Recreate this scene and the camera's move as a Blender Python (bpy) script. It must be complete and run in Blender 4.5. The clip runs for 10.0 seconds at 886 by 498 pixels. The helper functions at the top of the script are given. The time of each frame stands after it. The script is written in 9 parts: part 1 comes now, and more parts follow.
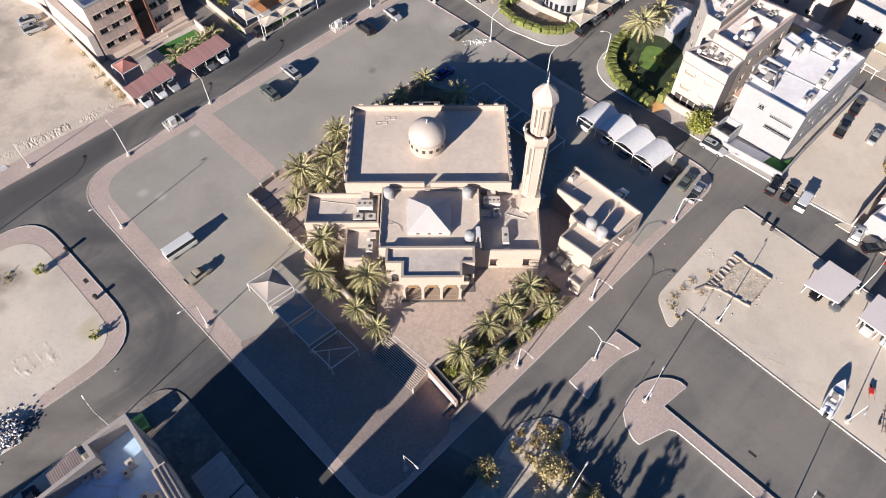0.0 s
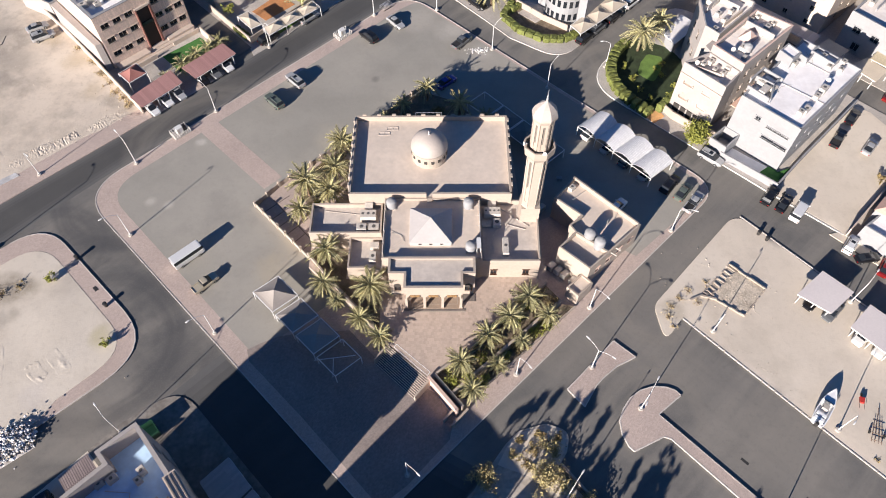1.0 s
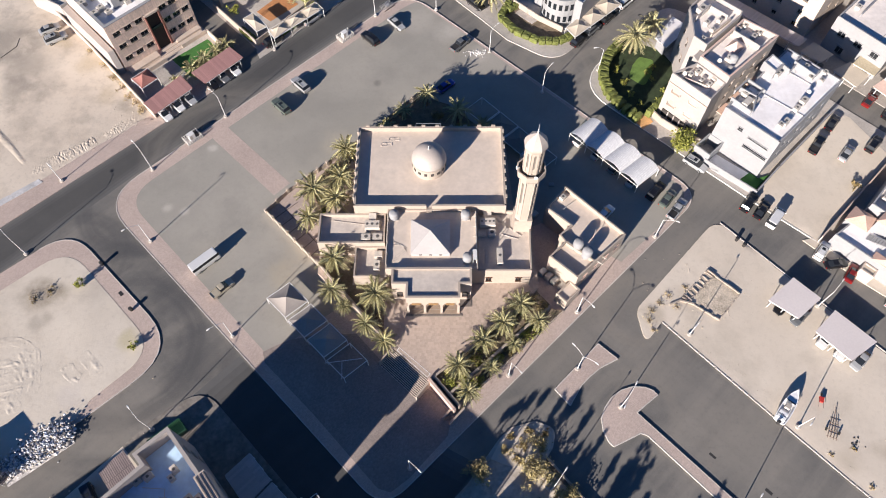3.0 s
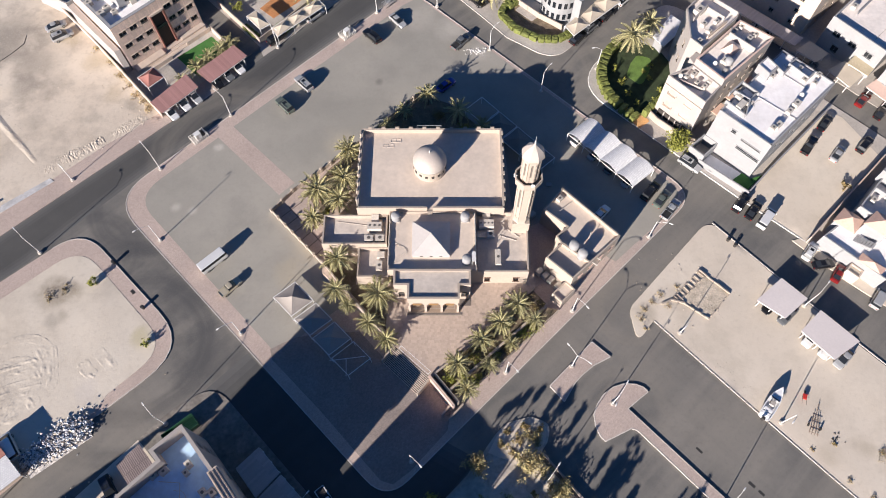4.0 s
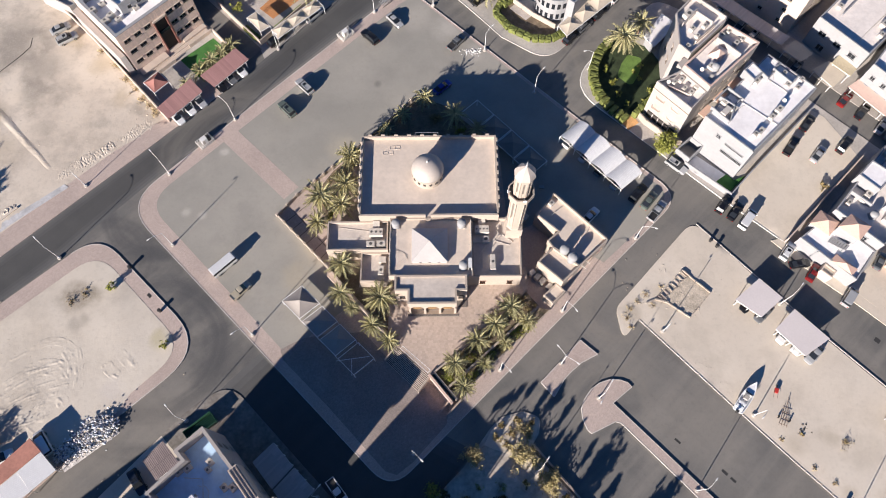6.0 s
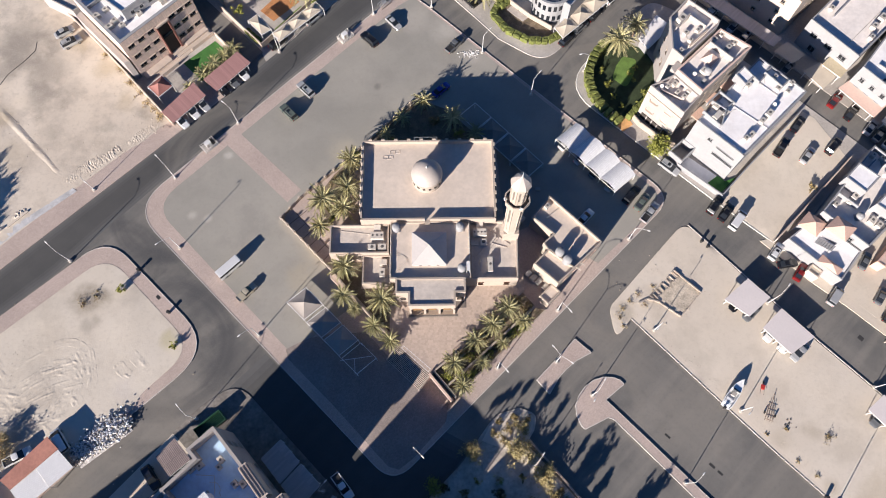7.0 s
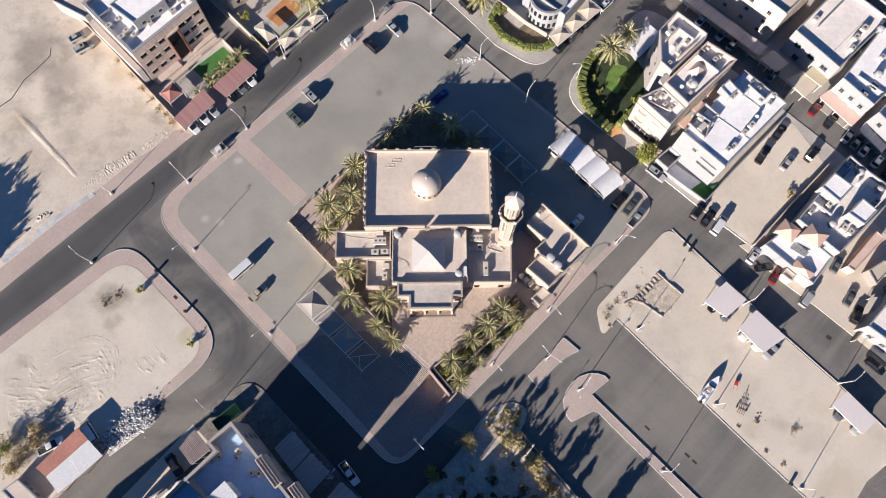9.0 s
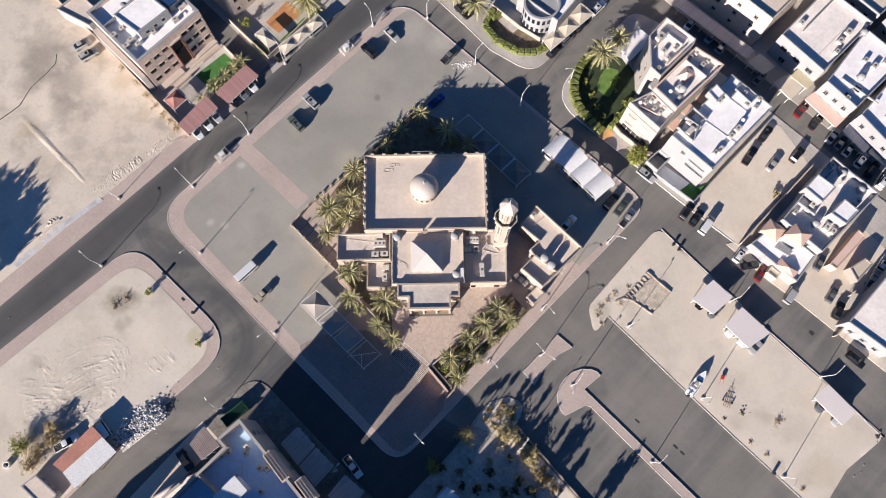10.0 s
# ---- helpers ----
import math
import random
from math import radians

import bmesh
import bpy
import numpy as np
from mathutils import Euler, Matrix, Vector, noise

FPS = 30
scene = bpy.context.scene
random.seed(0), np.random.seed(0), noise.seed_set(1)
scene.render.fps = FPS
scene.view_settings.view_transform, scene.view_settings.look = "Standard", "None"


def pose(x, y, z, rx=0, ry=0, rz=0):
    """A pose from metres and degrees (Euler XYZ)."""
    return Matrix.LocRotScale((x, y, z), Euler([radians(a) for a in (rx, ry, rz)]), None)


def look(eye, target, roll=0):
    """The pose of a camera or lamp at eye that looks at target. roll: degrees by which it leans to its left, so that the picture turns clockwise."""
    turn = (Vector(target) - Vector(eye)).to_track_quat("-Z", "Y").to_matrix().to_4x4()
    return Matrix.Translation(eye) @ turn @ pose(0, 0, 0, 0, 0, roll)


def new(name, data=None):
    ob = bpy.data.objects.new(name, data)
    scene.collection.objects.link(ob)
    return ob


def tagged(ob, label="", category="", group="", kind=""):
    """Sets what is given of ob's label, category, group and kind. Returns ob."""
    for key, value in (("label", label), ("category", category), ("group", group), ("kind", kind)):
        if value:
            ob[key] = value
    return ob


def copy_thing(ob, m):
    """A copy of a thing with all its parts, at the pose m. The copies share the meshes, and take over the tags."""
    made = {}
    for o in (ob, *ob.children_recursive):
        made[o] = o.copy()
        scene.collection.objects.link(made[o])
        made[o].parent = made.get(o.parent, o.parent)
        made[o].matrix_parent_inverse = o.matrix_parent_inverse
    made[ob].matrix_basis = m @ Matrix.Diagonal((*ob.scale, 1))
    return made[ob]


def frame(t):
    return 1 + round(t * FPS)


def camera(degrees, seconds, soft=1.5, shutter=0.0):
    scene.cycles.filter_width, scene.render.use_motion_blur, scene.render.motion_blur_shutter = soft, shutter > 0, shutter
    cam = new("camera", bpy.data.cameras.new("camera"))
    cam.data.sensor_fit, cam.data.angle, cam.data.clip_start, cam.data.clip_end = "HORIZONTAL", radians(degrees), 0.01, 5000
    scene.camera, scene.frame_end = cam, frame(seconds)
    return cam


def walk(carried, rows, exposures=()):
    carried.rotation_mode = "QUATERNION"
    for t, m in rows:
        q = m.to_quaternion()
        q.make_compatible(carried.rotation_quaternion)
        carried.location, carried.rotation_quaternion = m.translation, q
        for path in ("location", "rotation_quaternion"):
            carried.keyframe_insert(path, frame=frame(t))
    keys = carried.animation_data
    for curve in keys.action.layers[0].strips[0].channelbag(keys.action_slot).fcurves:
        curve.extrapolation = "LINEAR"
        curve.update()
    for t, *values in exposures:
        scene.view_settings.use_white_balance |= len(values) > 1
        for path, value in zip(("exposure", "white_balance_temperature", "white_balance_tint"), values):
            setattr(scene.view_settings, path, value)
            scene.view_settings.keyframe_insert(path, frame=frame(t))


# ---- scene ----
cam = camera(65.2, 10.0, soft=1.0)
PATH = [
    (0, (0.715, 2.462, 94.301), (0.718, 3.581, 92.644), -0.1),
    (0.5, (0.754, 2.971, 95.841), (0.755, 4.089, 94.183), -0.1),
    (1, (0.816, 3.475, 97.889), (0.813, 4.575, 96.219), -0.2),
    (1.5, (0.851, 4.804, 101.098), (0.853, 5.858, 99.398), -0.2),
    (2, (0.956, 5.786, 104.177), (0.956, 6.805, 102.456), -0.3),
    (2.5, (1.038, 6.953, 107.556), (1.036, 7.948, 105.821), -0.3),
    (4, (1.372, 11.303, 117.202), (1.363, 12.187, 115.408), -0.5),
    (4.5, (1.455, 13.119, 120.149), (1.447, 13.967, 118.338), -0.6),
    (5, (1.453, 14.939, 123.045), (1.448, 15.745, 121.215), -0.7),
    (5.5, (1.479, 16.521, 125.67), (1.474, 17.296, 123.826), -0.7),
    (7, (1.609, 21.427, 134.266), (1.606, 22.106, 132.385), -0.9),
    (7.5, (1.438, 23.107, 137.242), (1.439, 23.755, 135.35), -0.6),
    (8, (1.571, 24.864, 140.206), (1.57, 25.478, 138.302), -0.7),
    (8.5, (1.621, 26.474, 143.134), (1.618, 27.06, 141.222), -0.6),
    (9, (1.693, 27.922, 146.168), (1.693, 28.482, 144.248), -0.5),
    (9.5, (1.574, 29.216, 149.334), (1.581, 29.752, 147.407), -0.1),
    (10, (1.764, 30.162, 152.478), (1.77, 30.677, 150.546), -0.3),
]
walk(cam, [(t, look(eye, target, roll)) for t, eye, target, roll in PATH], [(0, 1.1, 6240, 13), (10, 1.1, 6240, 13)])

# ---- world, sun, exposure ----
SUN_EL, SHADOW_DIR = 18.0, (0.6101, 0.7923)      # sun's height in degrees; the way that shadows fall
world = bpy.data.worlds.new("world")
scene.world = world
world.use_nodes = True
wn = world.node_tree.nodes
sky = wn.new("ShaderNodeTexSky")
sky.sky_type = "NISHITA"
sky.sun_disc = False
sky.ozone_density, sky.dust_density, sky.air_density = 10.0, 0.1, 1.2
sky.sun_elevation = radians(SUN_EL)
sky.sun_rotation = math.atan2(-SHADOW_DIR[0], -SHADOW_DIR[1])
wn["Background"].inputs["Strength"].default_value = 0.039
world.node_tree.links.new(sky.outputs["Color"], wn["Background"].inputs["Color"])
sun = new("sun", bpy.data.lights.new("sun", "SUN"))
sun.data.energy, sun.data.angle, sun.data.color = 5.0, radians(0.5), (1.0, 0.905, 0.785)
_c = math.cos(radians(SUN_EL))
sun.matrix_world = look((0, 0, 300), (SHADOW_DIR[0] * _c * 300, SHADOW_DIR[1] * _c * 300, 300 - math.sin(radians(SUN_EL)) * 300))

# ---- materials ----
def mat(name, base, rough=0.8, metal=0.0, vary=0.15, big=0.12, grain=6.0, bump=0.15, tint=None, spread=0.0, coat=0.0, wet=None):
    """Plain surface: base colour, uneven at two scales (grain per metre, big per metre), with fine relief."""
    m = bpy.data.materials.new(name)
    m.use_nodes = True
    nt = m.node_tree
    N, L = nt.nodes, nt.links
    p = N["Principled BSDF"]
    p.inputs["Roughness"].default_value = rough
    p.inputs["Metallic"].default_value = metal
    if coat:
        p.inputs["Coat Weight"].default_value = coat
        p.inputs["Coat Roughness"].default_value = 0.06
    geo = N.new("ShaderNodeNewGeometry")
    col = N.new("ShaderNodeRGB")
    col.outputs[0].default_value = (*base, 1)
    out = col.outputs[0]
    for scale, amount, detail in ((big, vary, 4), (grain, vary * 0.8, 3)):
        if amount <= 0:
            continue
        n = N.new("ShaderNodeTexNoise")
        n.inputs["Scale"].default_value, n.inputs["Detail"].default_value = scale, detail
        L.new(geo.outputs["Position"], n.inputs["Vector"])
        r = N.new("ShaderNodeMapRange")
        r.inputs["From Min"].default_value, r.inputs["From Max"].default_value = 0.3, 0.7
        r.inputs["To Min"].default_value, r.inputs["To Max"].default_value = 1 - amount, 1 + amount
        L.new(n.outputs["Fac"], r.inputs["Value"])
        x = N.new("ShaderNodeMix")
        x.data_type, x.blend_type = "RGBA", "MULTIPLY"
        x.inputs["Factor"].default_value = 1
        L.new(out, x.inputs["A"])
        L.new(r.outputs["Result"], x.inputs["B"])
        out = x.outputs["Result"]
    if tint:
        n = N.new("ShaderNodeTexNoise")
        n.inputs["Scale"].default_value, n.inputs["Detail"].default_value, n.inputs["Roughness"].default_value = big * 2.3, 6, 0.62
        L.new(geo.outputs["Position"], n.inputs["Vector"])
        r = N.new("ShaderNodeMapRange")
        r.inputs["From Min"].default_value, r.inputs["From Max"].default_value = 0.5, 0.68
        r.inputs["To Max"].default_value = tint[3]
        L.new(n.outputs["Fac"], r.inputs["Value"])
        x = N.new("ShaderNodeMix")
        x.data_type = "RGBA"
        L.new(r.outputs["Result"], x.inputs["Factor"])
        L.new(out, x.inputs["A"])
        x.inputs["B"].default_value = (*tint[:3], 1)
        out = x.outputs["Result"]
    if spread:
        oi = N.new("ShaderNodeObjectInfo")
        r = N.new("ShaderNodeMapRange")
        r.inputs["To Min"].default_value, r.inputs["To Max"].default_value = 1 - spread, 1 + spread
        L.new(oi.outputs["Random"], r.inputs["Value"])
        x = N.new("ShaderNodeMix")
        x.data_type, x.blend_type = "RGBA", "MULTIPLY"
        x.inputs["Factor"].default_value = 1
        L.new(out, x.inputs["A"])
        L.new(r.outputs["Result"], x.inputs["B"])
        out = x.outputs["Result"]
    L.new(out, p.inputs["Base Color"])
    if bump:
        n = N.new("ShaderNodeTexNoise")
        n.inputs["Scale"].default_value, n.inputs["Detail"].default_value = grain * 1.7, 5
        L.new(geo.outputs["Position"], n.inputs["Vector"])
        b = N.new("ShaderNodeBump")
        b.inputs["Strength"].default_value, b.inputs["Distance"].default_value = bump, 0.08
        L.new(n.outputs["Fac"], b.inputs["Height"])
        L.new(b.outputs["Normal"], p.inputs["Normal"])
    return m


def brick_mat(name, base, joint, size, turn=44.0, rough=0.85, vary=0.14, ratio=0.5, joint_w=0.03):
    """Small pavers or corrugation in a regular bond, too fine to build, laid at an angle in the plan."""
    m = mat(name, base, rough, vary=vary, grain=3.0, bump=0)
    nt = m.node_tree
    N, L = nt.nodes, nt.links
    p = N["Principled BSDF"]
    src = p.inputs["Base Color"].links[0].from_socket
    geo = N.new("ShaderNodeNewGeometry")
    mp = N.new("ShaderNodeMapping")
    mp.inputs["Rotation"].default_value = (0, 0, radians(-turn))
    L.new(geo.outputs["Position"], mp.inputs["Vector"])
    b = N.new("ShaderNodeTexBrick")
    b.inputs["Scale"].default_value = 1.0
    b.inputs["Brick Width"].default_value, b.inputs["Row Height"].default_value = size, size * ratio
    b.inputs["Mortar Size"].default_value = joint_w * size
    b.inputs["Color1"].default_value, b.inputs["Color2"].default_value = (1, 1, 1, 1), (0.82, 0.82, 0.82, 1)
    b.inputs["Mortar"].default_value = (*joint, 1)
    L.new(mp.outputs["Vector"], b.inputs["Vector"])
    x = N.new("ShaderNodeMix")
    x.data_type, x.blend_type = "RGBA", "MULTIPLY"
    x.inputs["Factor"].default_value = 1
    L.new(src, x.inputs["A"])
    L.new(b.outputs["Color"], x.inputs["B"])
    L.new(x.outputs["Result"], p.inputs["Base Color"])
    bp = N.new("ShaderNodeBump")
    bp.inputs["Strength"].default_value, bp.inputs["Distance"].default_value = 0.4, 0.01
    L.new(b.outputs["Fac"], bp.inputs["Height"])
    bp.invert = True
    L.new(bp.outputs["Normal"], p.inputs["Normal"])
    return m


def ground_mat(name, base, dark, light, rough, streak, patch, speck, bump, turn=44.0, arcs=(), stains=()):
    """Open ground: wide patches, streaks along the streets, a fine speckle and relief.
    arcs: worn tyre sweeps (x, y, inner, outer, colour, amount); stains: blotches (x, y, radius, colour, amount)."""
    m = bpy.data.materials.new(name)
    m.use_nodes = True
    N, L = m.node_tree.nodes, m.node_tree.links
    p = N["Principled BSDF"]
    p.inputs["Roughness"].default_value = rough
    geo = N.new("ShaderNodeNewGeometry")

    def field(scale, detail, stretch=None, lo=0.35, hi=0.65, rot=0.0, rgh=0.55):
        n = N.new("ShaderNodeTexNoise")
        n.inputs["Scale"].default_value, n.inputs["Detail"].default_value, n.inputs["Roughness"].default_value = scale, detail, rgh
        if stretch:
            mp = N.new("ShaderNodeMapping")
            mp.vector_type = "TEXTURE"
            mp.inputs["Rotation"].default_value = (0, 0, radians(rot))
            mp.inputs["Scale"].default_value = (*stretch, 1)
            L.new(geo.outputs["Position"], mp.inputs["Vector"])
            L.new(mp.outputs["Vector"], n.inputs["Vector"])
        else:
            L.new(geo.outputs["Position"], n.inputs["Vector"])
        r = N.new("ShaderNodeMapRange")
        r.inputs["From Min"].default_value, r.inputs["From Max"].default_value = lo, hi
        L.new(n.outputs["Fac"], r.inputs["Value"])
        return n.outputs["Fac"], r.outputs["Result"]

    def blend(a, fac, colour, amount):
        k = N.new("ShaderNodeMath")
        k.operation = "MULTIPLY"
        L.new(fac, k.inputs[0])
        k.inputs[1].default_value = amount
        x = N.new("ShaderNodeMix")
        x.data_type = "RGBA"
        L.new(k.outputs[0], x.inputs["Factor"])
        if isinstance(a, tuple):
            x.inputs["A"].default_value = (*a, 1)
        else:
            L.new(a, x.inputs["A"])
        x.inputs["B"].default_value = (*colour, 1)
        return x.outputs["Result"]

    out = blend(base, field(0.045, 6, lo=0.42, hi=0.62)[1], light, patch)
    out = blend(out, field(0.11, 7, lo=0.48, hi=0.66, rgh=0.65)[1], dark, patch * 0.8)
    if streak:
        out = blend(out, field(0.35, 4, (14, 1.0), 0.45, 0.65, turn)[1], light, streak)
        out = blend(out, field(0.35, 4, (14, 1.0), 0.48, 0.66, turn + 90)[1], dark, streak * 0.35)
    def ramp(value, a, b, lo=0.0, hi=1.0):
        r = N.new("ShaderNodeMapRange")
        r.interpolation_type = "SMOOTHSTEP"
        for key, v in (("From Min", a), ("From Max", b), ("To Min", lo), ("To Max", hi)):
            r.inputs[key].default_value = v
        L.new(value, r.inputs["Value"])
        return r.outputs["Result"]

    def calc(op, a, b):
        k = N.new("ShaderNodeMath")
        k.operation = op
        for i, v in enumerate((a, b)):
            if isinstance(v, (int, float)):
                k.inputs[i].default_value = v
            else:
                L.new(v, k.inputs[i])
        return k.outputs[0]

    def reach(x, y):
        d = N.new("ShaderNodeVectorMath")
        d.operation = "DISTANCE"
        flat = N.new("ShaderNodeVectorMath")
        flat.operation = "MULTIPLY"
        flat.inputs[1].default_value = (1, 1, 0)
        L.new(geo.outputs["Position"], flat.inputs[0])
        L.new(flat.outputs["Vector"], d.inputs[0])
        d.inputs[1].default_value = (x, y, 0)
        return d.outputs["Value"]

    for x, y, r0, r1, colour, amount in arcs:
        dist = reach(x, y)
        w = (r1 - r0) * 0.3
        band = calc("MULTIPLY", ramp(dist, r0, r0 + w), ramp(dist, r1 - w, r1, 1.0, 0.0))
        n = N.new("ShaderNodeTexNoise")
        n.noise_dimensions = "1D"
        n.inputs["Scale"].default_value, n.inputs["Detail"].default_value = 0.5, 2
        wander = calc("ADD", dist, calc("MULTIPLY", field(0.08, 2)[0], 5.0))
        L.new(wander, n.inputs["W"])
        out = blend(out, calc("MULTIPLY", band, ramp(n.outputs["Fac"], 0.3, 0.62, 0.55, 1.0)), colour, amount)
    if stains:
        rough_edge = field(0.22, 6, rgh=0.6)[0]
    for x, y, r, colour, amount in stains:
        dist = calc("ADD", reach(x, y), calc("MULTIPLY", rough_edge, -r * 1.5))
        out = blend(out, ramp(dist, -r * 0.55, r * 0.45, 1.0, 0.0), colour, amount)
    out = blend(out, field(1.3, 8, lo=0.52, hi=0.75, rgh=0.7)[1], dark, speck)
    out = blend(out, field(5.0, 4, lo=0.5, hi=0.8, rgh=0.7)[1], light, speck)
    L.new(out, p.inputs["Base Color"])
    b = N.new("ShaderNodeBump")
    b.inputs["Strength"].default_value, b.inputs["Distance"].default_value = bump, 0.12
    L.new(field(1.6, 8, rgh=0.7)[0], b.inputs["Height"])
    L.new(b.outputs["Normal"], p.inputs["Normal"])
    return m


TRACK, DUST, GREY_SILT, WARM_SILT = (0.062, 0.062, 0.065), (0.215, 0.195, 0.168), (0.29, 0.255, 0.215), (0.45, 0.365, 0.25)
ROAD_ARCS = [(-53.5, 50.0, 10.2, 15.0, TRACK, 0.55), (-53.5, 50.0, 14.4, 18.0, DUST, 0.14), (-53.5, 50.0, 17.0, 22.0, TRACK, 0.4), (-66.0, 67.5, 6.6, 10.0, TRACK, 0.4), (-56.5, 79.6, 8.4, 12.8, TRACK, 0.5), (-56.5, 79.6, 12.2, 15.5, DUST, 0.12),
             (24.5, 113.0, 6.0, 9.0, DUST, 0.5), (37.0, 108.5, 8.8, 12.0, DUST, 0.6), (34.5, 57.0, 4.2, 7.5, DUST, 0.55), (31.5, 38.5, 5.4, 8.5, DUST, 0.4), (14.8, 34.5, 4.6, 8.0, DUST, 0.35)]
ASPHALT = ground_mat("asphalt", (0.138, 0.132, 0.123), (0.074, 0.074, 0.075), (0.255, 0.232, 0.202), 0.9, 0.42, 0.55, 0.3, 0.05, arcs=ROAD_ARCS,
                     stains=[(28.0, 60.0, 8.0, DUST, 0.4), (20.0, 50.0, 7.0, DUST, 0.4), (36.0, 47.0, 8.0, DUST, 0.35), (48.0, 36.0, 9.0, DUST, 0.45), (62.0, 20.0, 10.0, DUST, 0.45), (52.0, 82.0, 6.0, DUST, 0.5), (22.0, 112.0, 7.0, DUST, 0.4), (-41.0, 47.5, 8.0, TRACK, 0.5), (-47.0, 60.0, 8.0, TRACK, 0.45), (-60.0, 72.0, 7.0, TRACK, 0.4), (-52.0, 68.0, 5.0, TRACK, 0.35), (46.5, 70.0, 6.0, DUST, 0.65), (41.0, 66.0, 5.0, DUST, 0.55), (36.5, 61.0, 4.0, DUST, 0.4), (-52.0, 38.0, 5.0, DUST, 0.5), (-60.0, 30.0, 5.0, DUST, 0.5), (-66.0, 23.0, 6.0, DUST, 0.5)])
LOT = ground_mat("parking_ground", (0.292, 0.275, 0.240), (0.232, 0.218, 0.195), (0.40, 0.368, 0.318), 0.93, 0.08, 0.55, 0.35, 0.07,
                 stains=[(2.6, 123.8, 4.0, (0.50, 0.46, 0.41), 0.55), (-4.5, 127.0, 4.5, (0.44, 0.40, 0.35), 0.5), (8.5, 117.0, 2.6, (0.46, 0.42, 0.37), 0.6), (-51.2, 78.0, 1.3, (0.47, 0.43, 0.38), 0.7), (-47.8, 77.2, 1.1, (0.47, 0.43, 0.38), 0.6),
                         (-44.8, 92.0, 1.2, (0.50, 0.46, 0.41), 0.8), (-13.0, 108.8, 1.0, (0.16, 0.15, 0.135), 0.7), (-23.0, 70.0, 6.0, (0.40, 0.345, 0.26), 0.6), (-27.5, 63.5, 3.5, (0.40, 0.345, 0.26), 0.55), (-49.5, 67.5, 1.4, (0.17, 0.16, 0.145), 0.5), (-20.0, 93.0, 4.0, (0.42, 0.37, 0.29), 0.6)])
TAR = mat("tar", (0.035, 0.034, 0.034), 0.8, vary=0.2, grain=5)
SAND = ground_mat("sand", (0.50, 0.42, 0.335), (0.33, 0.275, 0.22), (0.60, 0.52, 0.43), 0.97, 0.0, 0.6, 0.5, 0.3)
SAND_PALE = ground_mat("pale_sand", (0.58, 0.50, 0.41), (0.34, 0.29, 0.24), (0.66, 0.58, 0.485), 0.97, 0.0, 0.9, 0.5, 0.25,
                       stains=[(-95.0, 121.5, 7.5, GREY_SILT, 0.85), (-97.5, 114.5, 5.0, GREY_SILT, 0.7), (-88.0, 113.5, 7.0, GREY_SILT, 0.65), (-89.0, 107.0, 4.5, GREY_SILT, 0.55), (-82.5, 109.0, 4.0, GREY_SILT, 0.35), (-93.0, 106.0, 2.6, (0.66, 0.57, 0.46), 0.7), (-97.0, 109.8, 2.0, (0.66, 0.57, 0.46), 0.6), (-82.0, 121.5, 3.0, WARM_SILT, 0.7), (-75.0, 114.5, 3.5, WARM_SILT, 0.65), (-69.0, 106.0, 3.0, WARM_SILT, 0.55), (-64.8, 103.0, 2.4, GREY_SILT, 0.7),
                               (-97.0, 102.0, 4.0, WARM_SILT, 0.5), (-92.5, 93.0, 5.0, WARM_SILT, 0.35), (-72.0, 99.0, 2.5, GREY_SILT, 0.4), (-85.0, 98.0, 3.0, GREY_SILT, 0.35)])
SAND_WEST = ground_mat("churned_sand", (0.59, 0.52, 0.43), (0.40, 0.345, 0.285), (0.66, 0.595, 0.51), 0.97, 0.0, 0.6, 0.45, 0.22,
                       stains=[(-70.3, 59.6, 3.6, (0.28, 0.235, 0.18), 0.85), (-67.4, 60.6, 2.6, (0.27, 0.225, 0.165), 0.8), (-67.6, 55.4, 1.5, (0.33, 0.285, 0.23), 0.6), (-69.5, 54.5, 1.8, GREY_SILT, 0.5), (-53.0, 51.5, 2.2, (0.44, 0.385, 0.22), 0.6), (-84.5, 30.5, 5.0, WARM_SILT, 0.6), (-78.0, 35.0, 4.0, GREY_SILT, 0.55), (-86.5, 46.5, 2.0, GREY_SILT, 0.5), (-60.0, 42.0, 3.0, (0.62, 0.56, 0.50), 0.6)])
SAND_EAST = ground_mat("packed_sand", (0.61, 0.53, 0.435), (0.44, 0.38, 0.305), (0.68, 0.605, 0.51), 0.97, 0.0, 0.6, 0.4, 0.2,
                       stains=[(37.6, 56.0, 2.4, (0.40, 0.345, 0.27), 0.75), (44.0, 58.5, 4.5, (0.47, 0.40, 0.315), 0.5), (70.5, 32.5, 2.2, (0.42, 0.355, 0.27), 0.6), (81.0, 21.0, 6.0, WARM_SILT, 0.4), (64.0, 31.0, 2.5, (0.42, 0.355, 0.27), 0.5), (72.0, 23.0, 2.0, (0.42, 0.355, 0.27), 0.5), (15.5, 35.0, 2.6, (0.42, 0.35, 0.25), 0.5)])
CONCRETE = mat("concrete", (0.44, 0.40, 0.36), 0.9, vary=0.14, big=0.12, grain=3.0, tint=(0.34, 0.31, 0.28, 0.5))
# dusty yard tone lowered so the house's shade over it reads deeper
YARD_SHADED = mat("dusty_yard", (0.20, 0.18, 0.16), 0.95, vary=0.22, big=0.3, grain=1.5, bump=0.3, tint=(0.12, 0.105, 0.09, 0.7))
GARDEN = mat("garden_earth", (0.46, 0.41, 0.35), 0.95, vary=0.2, big=0.3, grain=1.5, bump=0.3, tint=(0.30, 0.26, 0.21, 0.7))
